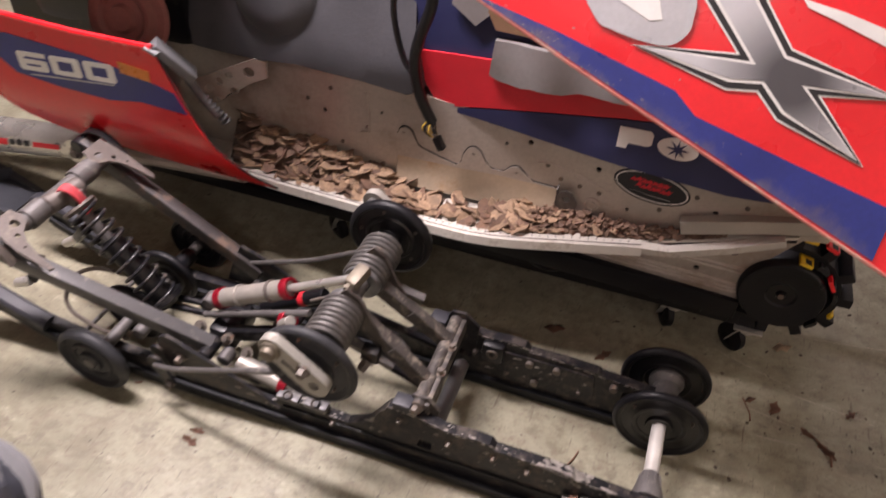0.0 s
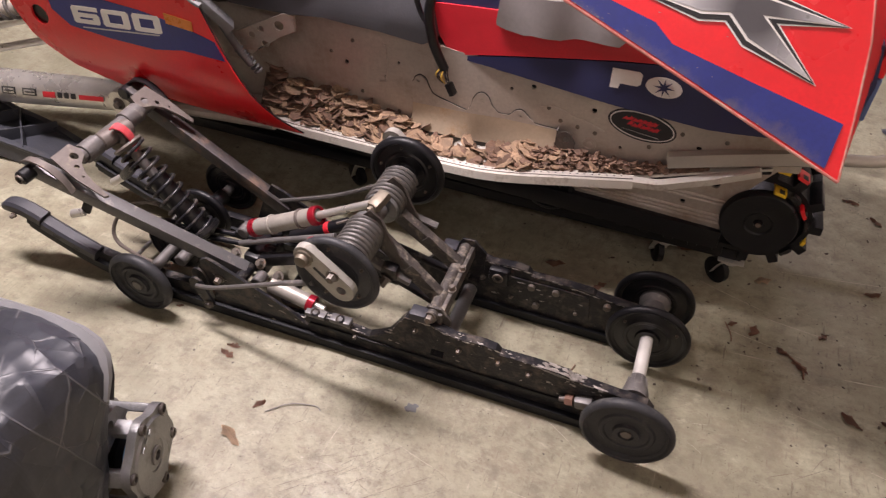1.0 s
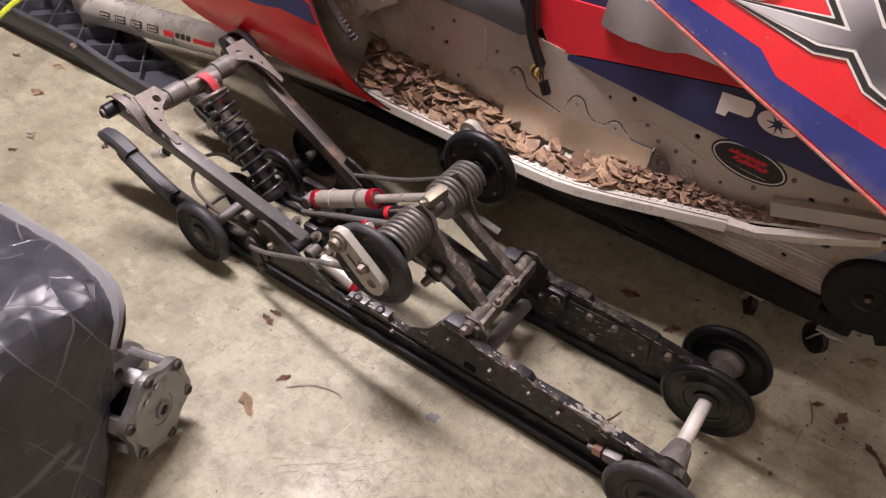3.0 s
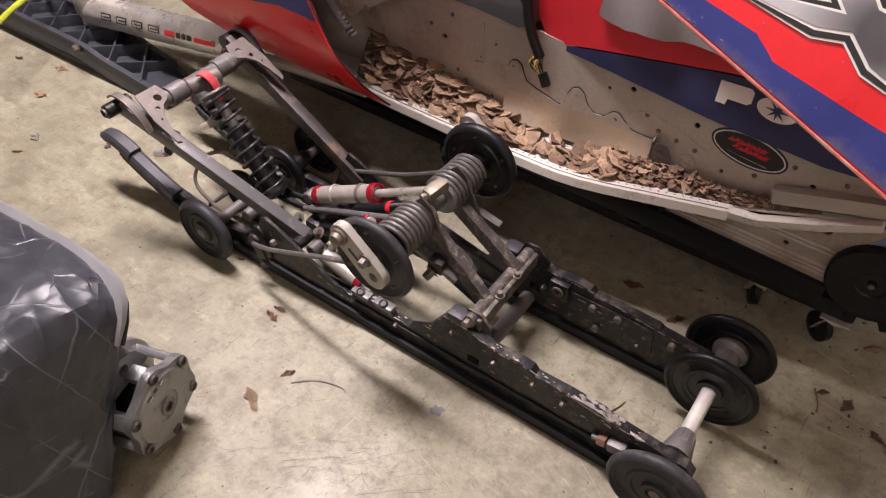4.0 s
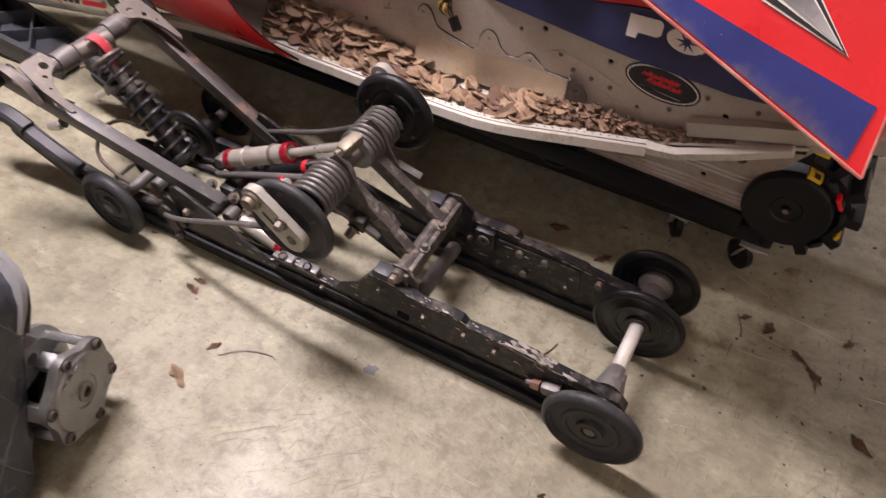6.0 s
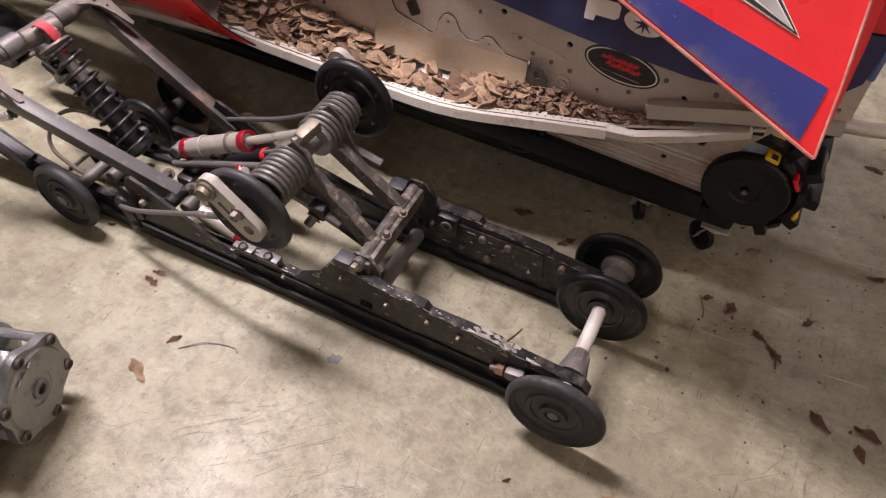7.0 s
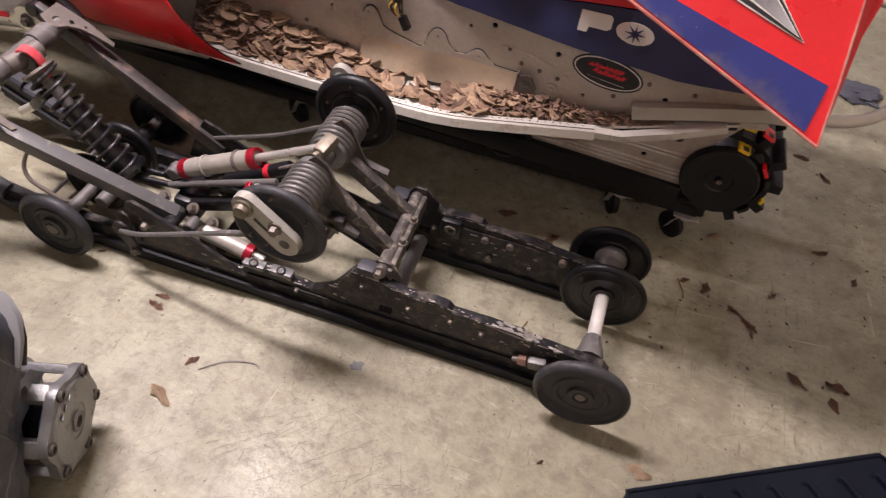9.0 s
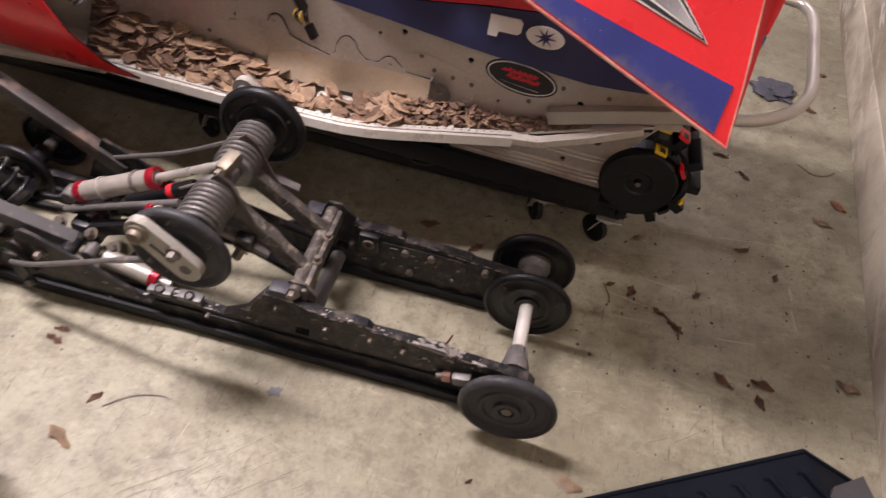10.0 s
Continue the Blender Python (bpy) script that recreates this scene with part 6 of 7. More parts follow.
    part("stripe", plate([(0.387, 0.896), (0.443, 0.887), (0.498, 0.874), (0.54, 0.850), (0.50, 0.857), (0.434, 0.877), (0.397, 0.887)], lambda u, v, w: on(u, v, 0.0012 + w), 0.0005), WHITE, shell, "white printed stripe")


hood_panel()


def sticker():
    def on(u, v, w):
        return S(u, -0.0005 - w, v)
    cx, cz = 0.275, 0.422
    ov = lambda a, b: [(cx + a * math.cos(k * math.pi / 18), cz - 0.06 * a * math.cos(k * math.pi / 18) + b * math.sin(k * math.pi / 18)) for k in range(36)]
    st = part("sticker", plate(ov(0.074, 0.036), lambda u, v, w: on(u, v, w), 0.0008), BLACK_PRINT, SLED, "black oval sticker with red print")
    part("sticker_ring", plate(ov(0.070, 0.032), lambda u, v, w: on(u, v, 0.0010 + w), 0.0004), WHITE, st)
    part("sticker_field", plate(ov(0.067, 0.029), lambda u, v, w: on(u, v, 0.0016 + w), 0.0004), BLACK_PRINT, st)
    rng = random.Random(31)
    for row, (a0, b0, z0) in enumerate(((-0.040, 0.032, 0.006), (-0.028, 0.038, -0.006))):
        n = 7
        for k in range(n):
            a = a0 + (b0 - a0) * k / n
            b = a + (b0 - a0) / n * 0.86
            lean, hh = 0.004, 0.0105 + rng.uniform(-0.002, 0.0025)
            z = cz + z0 - 0.06 * (a - 0) + rng.uniform(-0.001, 0.001)
            part("print_bar", plate([(cx + a - lean, z), (cx + (a + b) / 2, z + 0.002), (cx + b - lean, z - 0.001), (cx + b + lean, z + hh), (cx + (a + b) / 2 + lean, z + hh - 0.003), (cx + a + lean, z + hh + 0.001)], lambda u, v, w: on(u, v, 0.0022 + w), 0.0004), RED_DULL, st)
    part("print_bar", plate([(cx - 0.04, cz - 0.0155), (cx + 0.04, cz - 0.0215), (cx + 0.04, cz - 0.020), (cx - 0.04, cz - 0.0140)], lambda u, v, w: on(u, v, 0.0016 + w), 0.0004), WHITE, st)


sticker()


def wires():
    path = smooth_path([V(-0.165, 0.44, 0.80), V(-0.168, 0.445, 0.72), V(-0.192, 0.448, 0.65), V(-0.205, 0.455, 0.59), V(-0.196, 0.462, 0.52), V(-0.172, 0.468, 0.462)], 8)
    w = part("harness", sweep(path, 0.011, 12), BLACK, SLED, "black taped wiring harness")
    part("harness_branch", sweep(smooth_path([V(-0.235, 0.45, 0.76), V(-0.246, 0.455, 0.685), V(-0.230, 0.458, 0.60), V(-0.205, 0.455, 0.565)], 8), 0.006, 10), BLACK, w)
    part("plug", bar((-0.163, 0.470, 0.428), (-0.148, 0.467, 0.402), 0.018, 0.014, bevel=0.003), BLACK, w, "black plug")
    for k in range(9):
        a = k * 0.7
        o = V(0.007 * math.cos(a), 0.006 * math.sin(a), 0)
        part("wire", sweep(smooth_path([V(-0.172, 0.468, 0.466) + o, V(-0.176, 0.462, 0.450) + o * 2, V(-0.168, 0.466, 0.432) + o * 1.2], 5), 0.0016, 6), COPPER if k % 2 else BLACK, w)


wires()


def front_end():
    arm = part("trailing_arm", sweep([V(-1.745, 0.421, 0.108), V(-1.70, 0.42, 0.115), V(-1.40, 0.415, 0.162), V(-1.05, 0.41, 0.218)], [0.053, 0.052, 0.0468, 0.0407], 24), ALU_BRIGHT, SLED, "polished aluminium trailing arm")
    eye = part("arm_eye", pipe((-1.045, 0.366, 0.222), (-1.045, 0.430, 0.222), 0.036, 0.012), ALU_BRIGHT, arm)
    part("eye_bolt", bolt((-1.045, 0.366, 0.222), (0, -1, 0), 0.012, 0.012), STEEL_BROWN, eye)
    part("arm_rail", sweep([V(-1.04, 0.40, 0.205), V(-0.85, 0.405, 0.228), V(-0.60, 0.41, 0.245)], 0.016, 10), ALU, arm)

    def on_arm(u, v, w):
        r = 0.052 - 0.01738 * (u + 1.70) + 0.0012 + w
        return V(u, 0.42 - 0.0154 * (u + 1.70) - r * math.cos(v), 0.115 + 0.158 * (u + 1.70) + r * math.sin(v))

    def bar_on_arm(x0, x1, v0, v1, lift, mat, label=""):
        part("print_bar", plate([(x0, v0), (x1, v0), (x1, v1), (x0, v1)], lambda u, v, w: on_arm(u, v, lift + w), 0.0005, cut=3), mat, arm, label)

    for k in range(4):
        x0 = -1.625 + 0.078 * k
        bar_on_arm(x0, x0 + 0.052, 0.06, 0.50, 0.0, BLACK_PRINT, "black print with pale middle")
        bar_on_arm(x0 + 0.006, x0 + 0.046, 0.14, 0.42, 0.0008, ALU_BRIGHT)
        bar_on_arm(x0 + 0.012, x0 + 0.046, 0.24, 0.32, 0.0016, BLACK_PRINT)
    bar_on_arm(-1.315, -1.27, 0.04, 0.40, 0.0, RED_DULL)
    for k in range(3):
        bar_on_arm(-1.262 + 0.024 * k, -1.245 + 0.024 * k, 0.08, 0.42, 0.0, BLACK_PRINT)
    bar_on_arm(-1.185, -1.10, 0.08, 0.38, 0.0, RED_DULL, "red print")
    part("spindle", lathe((-1.752, 0.412, 0.028), (0.05, 0, 1), [(0, 0), (0.030, 0), (0.036, 0.02), (0.036, 0.06), (0.046, 0.08), (0.048, 0.20), (0.040, 0.215), (0.034, 0.25), (0.034, 0.32), (0, 0.32)], 24), ALU_BRIGHT, SLED, "cast aluminium steering spindle")
    for k, (a, b) in enumerate((((-1.62, 0.44, 0.28), (-1.22, 0.55, 0.38)), ((-1.66, 0.44, 0.20), (-1.28, 0.52, 0.30)), ((-1.50, 0.46, 0.33), (-1.15, 0.52, 0.42)))):
        part("radius_rod", rod(a, b, 0.011), ALU_BRIGHT, SLED, "silver radius rod")
    sp = part("front_shock", rod((-1.52, 0.45, 0.36), (-1.20, 0.50, 0.42), 0.022), ALU, SLED)
    part("shock_ring", pipe((-1.36, 0.475, 0.39), (-1.31, 0.483, 0.40), 0.028, 0.02), RED_ANO, sp)
    part("front_coil", helix((-1.52, 0.45, 0.36), (-1.34, 0.478, 0.394), 0.030, 0.005, 6, 18, 8), SPRING, sp)
    # ski
    def ski_near(x):
        return float(np.interp(x, (-2.4, -1.9, -1.6, -1.25), (0.262, 0.268, 0.272, 0.282)))

    def ski_far(x):
        return float(np.interp(x, (-2.4, -1.7, -1.32, -1.25), (0.448, 0.448, 0.408, 0.385)))

    ski = part("ski", plate([(-1.25, 0.014), (-1.70, 0.0), (-2.25, 0.0), (-2.45, 0.05), (-2.47, 0.08), (-2.25, 0.025), (-1.70, 0.018), (-1.25, 0.026)], lambda u, v, w: (u, ski_near(u) + w * (ski_far(u) - ski_near(u)), v + 0.004), 1.0), SKI, SLED, "dark grey plastic ski with ribbed channel")
    for side, top in ((ski_near, 1.0), (ski_far, 0.7)):
        line = [V(x, side(x), 0.004 + top * z) for x, z in ((-1.25, 0.030), (-1.40, 0.052), (-1.52, 0.066), (-1.60, 0.084), (-1.70, 0.088), (-2.0, 0.086), (-2.2, 0.09), (-2.4, 0.13))]
        line = smooth_path(line, 5)
        part("ski_wall", sweep(line, 1.0, section=[(-0.013, -0.050), (0.013, -0.050), (0.010, -0.030), (0.006, -0.004), (0.009, 0.0), (0.008, 0.006), (-0.008, 0.006), (-0.009, 0.0), (-0.006, -0.004), (-0.010, -0.030)]), SKI, ski, "raised ski side wall with rounded lip")
    for k in range(6):
        x = -1.36 - k * 0.15
        for s in (1, -1):
            x2 = x - 0.15
            ends = (V(x, ski_near(x) if s > 0 else ski_far(x), 0.040), V(x2, ski_far(x2) if s > 0 else ski_near(x2), 0.046))
            part("ski_web", bar(*ends, 0.005, 0.040, bevel=0.001), SKI, ski)
    part("ski_bolt", bolt((-1.62, 0.260, 0.085), (0, -1, 0), 0.010, 0.012), BOLT, ski)
    part("ski_loop", sweep(smooth_path([V(-1.62, 0.05, 0.235), V(-1.72, 0.16, 0.215), V(-1.79, 0.30, 0.215), V(-1.95, 0.40, 0.16), V(-2.2, 0.36, 0.08)], 8), 0.0085, 10), YELLOW_CORD, SLED, "yellow ski loop")
    part("red_knuckle", block(-1.72, 0.47, 0.19, 0.07, 0.04, 0.05, 0.012), RED, SLED)
    part("bulkhead", plate([(-1.25, 0.24), (-0.60, 0.24), (-0.60, 0.46), (-1.25, 0.55)], lambda u, v, w: S(u, 0.02 + w * 0.37, v), 1.0), BLACK, SLED)


front_end()


# ---- debris in the running board ----
def flakes():
    rng = random.Random(5)
    light, dark = bmesh.new(), bmesh.new()

    def flake(bm, c, size, tilt, spin, curl):
        n = rng.randint(9, 13)
        ring = []
        t = Euler((tilt[0], tilt[1], spin)).to_matrix()
        mid_t = bm.verts.new(c + t @ V(0, 0, curl * 0.35))
        mid_b = bm.verts.new(c + t @ V(0, 0, curl * 0.35 - 0.0016))
        ph = rng.random() * 6
        for k in range(n):
            a = 2 * math.pi * k / n
            r = size * (0.74 + 0.34 * rng.random()) * (1 + 0.10 * math.cos(2 * a + ph))
            h = curl * (0.35 - 0.9 * math.cos(a + ph) ** 2) + size * rng.uniform(-0.07, 0.07)
            p = V(math.cos(a) * r, math.sin(a) * r, h)
            ring.append((bm.verts.new(c + t @ p), bm.verts.new(c + t @ (p - V(0, 0, 0.0016)))))
        for k in range(n):
            (a, b), (d, e) = ring[k], ring[(k + 1) % n]
            bm.faces.new((mid_t, a, d))
            bm.faces.new((mid_b, e, b))
            bm.faces.new((a, b, e, d))

    def pile(x):
        return float(np.interp(x, (-0.66, -0.55, -0.40, -0.28, -0.2, -0.05, 0.1, 0.25, 0.36, 0.44), (0.095, 0.078, 0.050, 0.024, 0.004, 0.006, 0.026, 0.022, 0.010, 0.0)))

    for k in range(800):
        x = rng.uniform(-0.66, 0.40)
        f = rng.random() ** 1.3
        if -0.22 < x < -0.02 and rng.random() < (0.94 if f < 0.45 else 0.25):
            continue
        inner, outer = S(x, -0.010, 0).y, board_edge(x) + 0.016
        if x > 0.3:
            outer += 0.0
        y = inner + (outer - inner) * f
        h = pile(x) * (1 - f) ** 0.8 * rng.random() ** 0.6 + 0.004 + 0.012 * rng.random() * (1 - 0.6 * f)
        size = 0.010 + 0.021 * rng.random() ** 1.3 if x < 0.06 else rng.uniform(0.007, 0.016)
        # Extra dark flakes at the front end put the footwell's shade into colour.
        deep = rng.random() < float(np.interp(x, (-0.66, -0.45, -0.2, 0.0, 0.15, 0.3), (0.95, 0.5, 0.2, 0.5, 0.9, 1.0)))
        flake(dark if deep else light, V(x, y, board_z(x) + h), size * (1.0 if not deep or x < 0.05 else 0.75), (rng.gauss(0, 0.30), rng.gauss(0, 0.30)), rng.random() * 6.3, rng.uniform(-0.007, 0.010))
    for k in range(620):
        x = rng.uniform(-0.02, 0.43)
        f = rng.random() ** 1.2
        y = S(x, -0.010, 0).y + (board_edge(x) + 0.020 - S(x, -0.010, 0).y) * f
        flake(dark, V(x, y, board_z(x) + 0.003 + pile(x) * (1 - f) * rng.random()), rng.uniform(0.003, 0.008), (rng.gauss(0, 0.5), rng.gauss(0, 0.5)), rng.random() * 6.3, 0.001)
    mound = bmesh.new()
    rows = []
    for k in range(60):
        x = -0.68 + 1.10 * k / 59
        bare = -0.22 < x < -0.02
        top = -0.012 if bare else pile(x)
        ins, reach = S(x, -0.004, 0).y, (S(x, -0.004, 0).y - board_edge(x) - 0.026)
        rows.append([mound.verts.new((x, ins - reach * q / 6, board_z(x) + (-0.004 if bare else 0.001) + (top * 0.8 * (1 - q / 6) + (0.0 if bare else 0.004) * noise.noise(V(x * 40, q * 0.9, 0)) if q < 6 else 0.0))) for q in range(7)])
    for a, b in zip(rows, rows[1:]):
        for q in range(6):
            mound.faces.new((a[q], a[q + 1], b[q + 1], b[q]))
    tagged(part("dirt_mound", mound, LITTER_DIRT, None, "", 60), "dark brown dirt and crumbs lying under the flakes", "debris", kind="stuff")
    tagged(part("flake_litter", light, FLAKE, None, "", 50), "pale brown dry flakes heaped on the running board", "debris", kind="stuff")
    tagged(part("dark_flake_litter", dark, FLAKE_DARK, None, "", 50), "dark brown dry flakes in the running board's heap, more at its front to shade it", "debris", kind="stuff")


flakes()


# ---- the clutch and the wrapped seat ----
def clutch():
    c = V(-0.382, -0.432, 0.121)
    ax = V(0.957, 0.29, 0.0).normalized()
    u = V(-ax.y, ax.x, 0)
    cl = thing("drive_clutch", (-0.42, -0.45, 0.0), "cast aluminium drive clutch with bolted spider cover, resting on the floor", "clutch")

    def on(a, b, w):
        return c + u * a + V(0, 0, 1) * b + ax * w

    lobes = []
    for k in range(72):
        a = 2 * math.pi * k / 72
        r = 0.086 + 0.006 * math.cos(6 * (a - 0.55)) + 0.002 * math.cos(3 * a)
        lobes.append((r * math.cos(a), r * math.sin(a)))
    cover = part("cover", plate(lobes, lambda a, b, w: on(a, b, w - 0.012), 0.016), CAST, cl, "six-lobed cast aluminium cover")
    part("cover_dish", lathe(c, ax, [(0.072, 0.004), (0.068, 0.008), (0.05, 0.009), (0.030, 0.010), (0.028, 0.008), (0.012, 0.010), (0.011, 0.0), (0, 0.0)], 40), CAST, cover)
    hub = part("hub", pipe(c + ax * 0.006, c + ax * 0.013, 0.018, 0.010, 24), STEEL_GREY, cover, "dark steel hub ring")
    for k in range(6):
        a = 0.55 + k * math.pi / 3
        p = on(0.080 * math.cos(a), 0.080 * math.sin(a), 0.004)
        part("cover_bolt", lathe(p, ax, [(0.010, 0), (0.0105, 0.003), (0.009, 0.006), (0.006, 0.006), (0.0055, 0.003), (0, 0.003)], 16), PLATE_BROWN, cover, "dark socket-headed cover bolt")
        q = on(0.080 * math.cos(a), 0.080 * math.sin(a), -0.012)
        part("tower", bar(q, q - ax * 0.075, 0.030, 0.016, up=tuple(u * math.cos(a) + V(0, 0, math.sin(a))), bevel=0.004), CAST, cover, "cast tower")
    for k in range(3):
        part("mark_bar", bar(on(-0.030 + 0.016 * k, 0.052 + 0.003 * k, 0.0112), on(-0.020 + 0.016 * k, 0.055 + 0.003 * k, 0.0112), 0.002, 0.008, bevel=0), CAST, cover)
    part("spring", helix(c - ax * 0.02, c - ax * 0.09, 0.034, 0.005, 4, 20, 8), STEEL_GREY, cl)
    part("bushing", pipe(c - ax * 0.020, c - ax * 0.034, 0.045, 0.03), BLUE_BRIGHT, cl, "bright blue bushing inside")
    part("inner_drum", rod(c - ax * 0.09, c - ax * 0.03, 0.055), BLACK, cl)
    sheave = part("sheave", lathe(c - ax * 0.085, ax, [(0, 0.03), (0.03, 0.03), (0.06, 0.02), (0.090, 0.0), (0.096, -0.004), (0.096, -0.016), (0.05, -0.03), (0, -0.03)], 48), CAST, cl, "cast clutch sheave")
    part("sheave", lathe(c - ax * 0.150, ax, [(0, -0.02), (0.08, -0.02), (0.096, -0.008), (0.096, 0.0), (0.05, 0.022), (0, 0.022)], 48), CAST, cl, "cast clutch sheave")
    part("shaft", rod(c - ax * 0.2, c, 0.016), STEEL_GREY, cl)
    ear = part("ear", plate([(-0.05, 0.0), (0.05, 0.0), (0.03, 0.04), (0.0, 0.052), (-0.03, 0.04)], lambda a, b, w: on(1.15 * a - 0.012, 0.066 + b * 1.15, -0.040 - w), 0.030, holes=[(0.0, 0.028, 0.010)]), CAST, cl, "cast ear with a hole")


clutch()


def wrapped_seat():
    xs = [x + 0.03 for x in (-0.425, -0.427, -0.435, -0.448, -0.47, -0.50, -0.56, -0.66, -0.80, -0.95, -1.06, -1.09, -1.10)]
    sh = [0.55, 0.70, 0.81, 0.885, 0.93, 0.955, 0.965, 0.955, 0.93, 0.90, 0.87, 0.80, 0.6]
    sec = smooth_path([V(0, -0.560, 0.0), V(0, -0.470, 0.20), V(0, -0.392, 0.360), V(0, -0.392, 0.398), V(0, -0.425, 0.428), V(0, -0.55, 0.452), V(0, -0.70, 0.430), V(0, -0.84, 0.36), V(0, -0.90, 0.20), V(0, -0.89, 0.0)], 5)
    cy, cz = -0.61, 0.11

    rng = random.Random(3)
    seeds = []
    while len(seeds) < 240:
        q, x = rng.choice(sec[:34]), rng.uniform(-0.80, -0.39)
        s = float(np.interp(-x, [-v for v in xs], sh)) * (rng.random() if x > -0.40 else 1.0)
        seeds.append((x, cy + (q.y - cy) * s, max(0.0, cz + (q.z - cz) * s)))
    for k in range(60):
        q, s = rng.choice(sec[:30]), 0.8 * rng.random()
        seeds.append((-0.395, cy + (q.y - cy) * s, max(0.0, cz + (q.z - cz) * s)))
    seeds = np.array(seeds)
    squash = np.array((0.7, 1.0, 0.6))

    def puff(p):
        d = ((seeds - np.array(p)) * squash) ** 2
        return min(0.010, 7.5 * float(d.sum(axis=1).min()))

    def skin():
        bm = bmesh.new()
        fine = []
        for a, b in zip(range(len(xs) - 1), range(1, len(xs))):
            n = max(1, min(22, int(abs(xs[b] - xs[a]) / 0.005)))
            fine += [(xs[a] + (xs[b] - xs[a]) * q / n, sh[a] + (sh[b] - sh[a]) * q / n) for q in range(n)]
        fine.append((xs[-1], sh[-1]))
        inner = [(xs[0] + 0.001, 0.55 * q / 24) for q in range(3, 24)]
        ring_pts = smooth_path(sec, 4)
        rings = []
        for x, s in inner + fine:
            ring = []
            ahead = max(0, 1 - (-0.395 - x) / 0.15)
            for p in ring_pts:
                y, z = cy + (p.y - cy) * s, max(0.0, cz + (p.z - cz) * s)
                near = x > -0.75 and p.y > -0.66
                wr = 0.004 * noise.noise(V(x * 9, y * 9, z * 9)) + (puff((x, y, z)) if near else 0.0) - 0.004
                flat = 1.0 if z > 0.01 else 0.0
                ring.append(bm.verts.new((x + (wr if x > -0.45 else 0) + 0.030 * ahead * max(0, 1 - z / 0.30), y + wr * flat, max(0.0, z + wr * 0.7 * flat))))
            rings.append(ring)
        n = len(ring_pts)
        for a, b in zip(rings, rings[1:]):
            for k in range(n):
                bm.faces.new((a[k], a[(k + 1) % n], b[(k + 1) % n], b[k]))
        bm.faces.new(rings[0])
        bm.faces.new(rings[-1])
        return bm

    st = thing("wrapped_seat", (-0.75, -0.66, 0.0), "upright snowmobile seat wrapped in creased black vinyl with a grey band", "seat")
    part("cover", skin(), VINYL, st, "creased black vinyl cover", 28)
    # grey band and dark piping along the far top edge
    line = []
    for x, s in list(zip(xs, sh))[1:]:
        line.append(V(x, cy + (-0.388 - cy) * s, cz + (0.386 - cz) * s))
    part("band", sweep(line, [0.35, 0.6, 0.85] + [1.0] * (len(line) - 3), section=[(-0.014, -0.006), (0.010, -0.008), (0.013, 0.002), (0.004, 0.010), (-0.012, 0.009)]), GREY_BAND, st, "smooth grey plastic band")
    part("piping", sweep([p + V(0.002, 0.009, -0.006) for p in line], 0.004, 8), BLACK, st)


wrapped_seat()


def tray():
    tr = thing("plastic_panel", (0.8, -0.2, 0.0), "black moulded plastic panel with raised louvres, lying on the floor", "panel")
    A, B, C, D, E = V(0.525, -0.178, 0.030), V(0.955, 0.036, 0.075), V(1.085, 0.010, 0.040), V(1.03, -0.42, 0.04), V(0.60, -0.50, 0.03)
    top = [A, B, V(0.995, -0.06, 0.078), V(1.00, -0.42, 0.06), E]
    bm = bmesh.new()
    tv = [bm.verts.new(p) for p in top]
    bm.faces.new(tv)
    c, d = bm.verts.new(C), bm.verts.new(D)
    bm.faces.new((tv[1], c, tv[2]))
    bm.faces.new((tv[2], c, d, tv[3]))
    low = [bm.verts.new((p.x, p.y, 0.0)) for p in (A, B, C, D, E)]
    rim = [tv[0], tv[1], c, d, tv[4]]
    for k in range(5):
        bm.faces.new((rim[k], low[k], low[(k + 1) % 5], rim[(k + 1) % 5]))
    bmesh.ops.triangulate(bm, faces=bm.faces)
    body = part("panel_shell", bm, CRATE, tr, smooth=20)
    part("panel_rim", sweep([E, A, B, C], 0.005, 8), CRATE, body, "rounded rim")
    u = (B - A).normalized()
    side = (V(0.995, -0.06, 0.078) - B).normalized()
    for k in range(7):
        p = A + u * (0.064 + 0.0655 * k) + side * (0.026 + 0.002 * k)
        q = p + side * 0.17 + u * 0.055
        part("louvre", sweep(smooth_path([p - V(0, 0, 0.006) - u * 0.012, p + V(0, 0, 0.002), p * 0.85 + q * 0.15 + V(0, 0, 0.0035), (p + q) / 2 + V(0, 0, 0.003), q - V(0, 0, 0.006)], 5), 1.0, section=[(-0.010, -0.006), (-0.004, 0.003), (0.001, 0.005), (0.006, 0.0), (0.007, -0.006)]), CRATE, body, "raised louvre")
    step = plate([(0.60, -0.43), (0.66, -0.225), (0.74, -0.171), (0.945, -0.062), (0.952, -0.102), (0.955, -0.40)], lambda a, b, w: (a, b, 0.055 + w), 0.030, bevel=0.004)
    deck = part("raised_deck", step, CRATE_GLOSS, tr, "raised glossy black deck with a rounded front edge")
    part("deck_boss", block(0.884, -0.104, 0.087, 0.050, 0.024, 0.008, 0.003, turn=Matrix.Rotation(0.48, 4, "Z")), CRATE_GLOSS, deck, "glossy raised block")
    part("end_plate", plate([(0.975, -0.40), (0.972, -0.085), (0.997, -0.028), (1.055, 0.010), (1.075, -0.05), (1.06, -0.42)], lambda a, b, w: (a, b, 0.050 + w), 0.035, bevel=0.004), CRATE_GREY, tr, "grey plastic end plate")


tray()


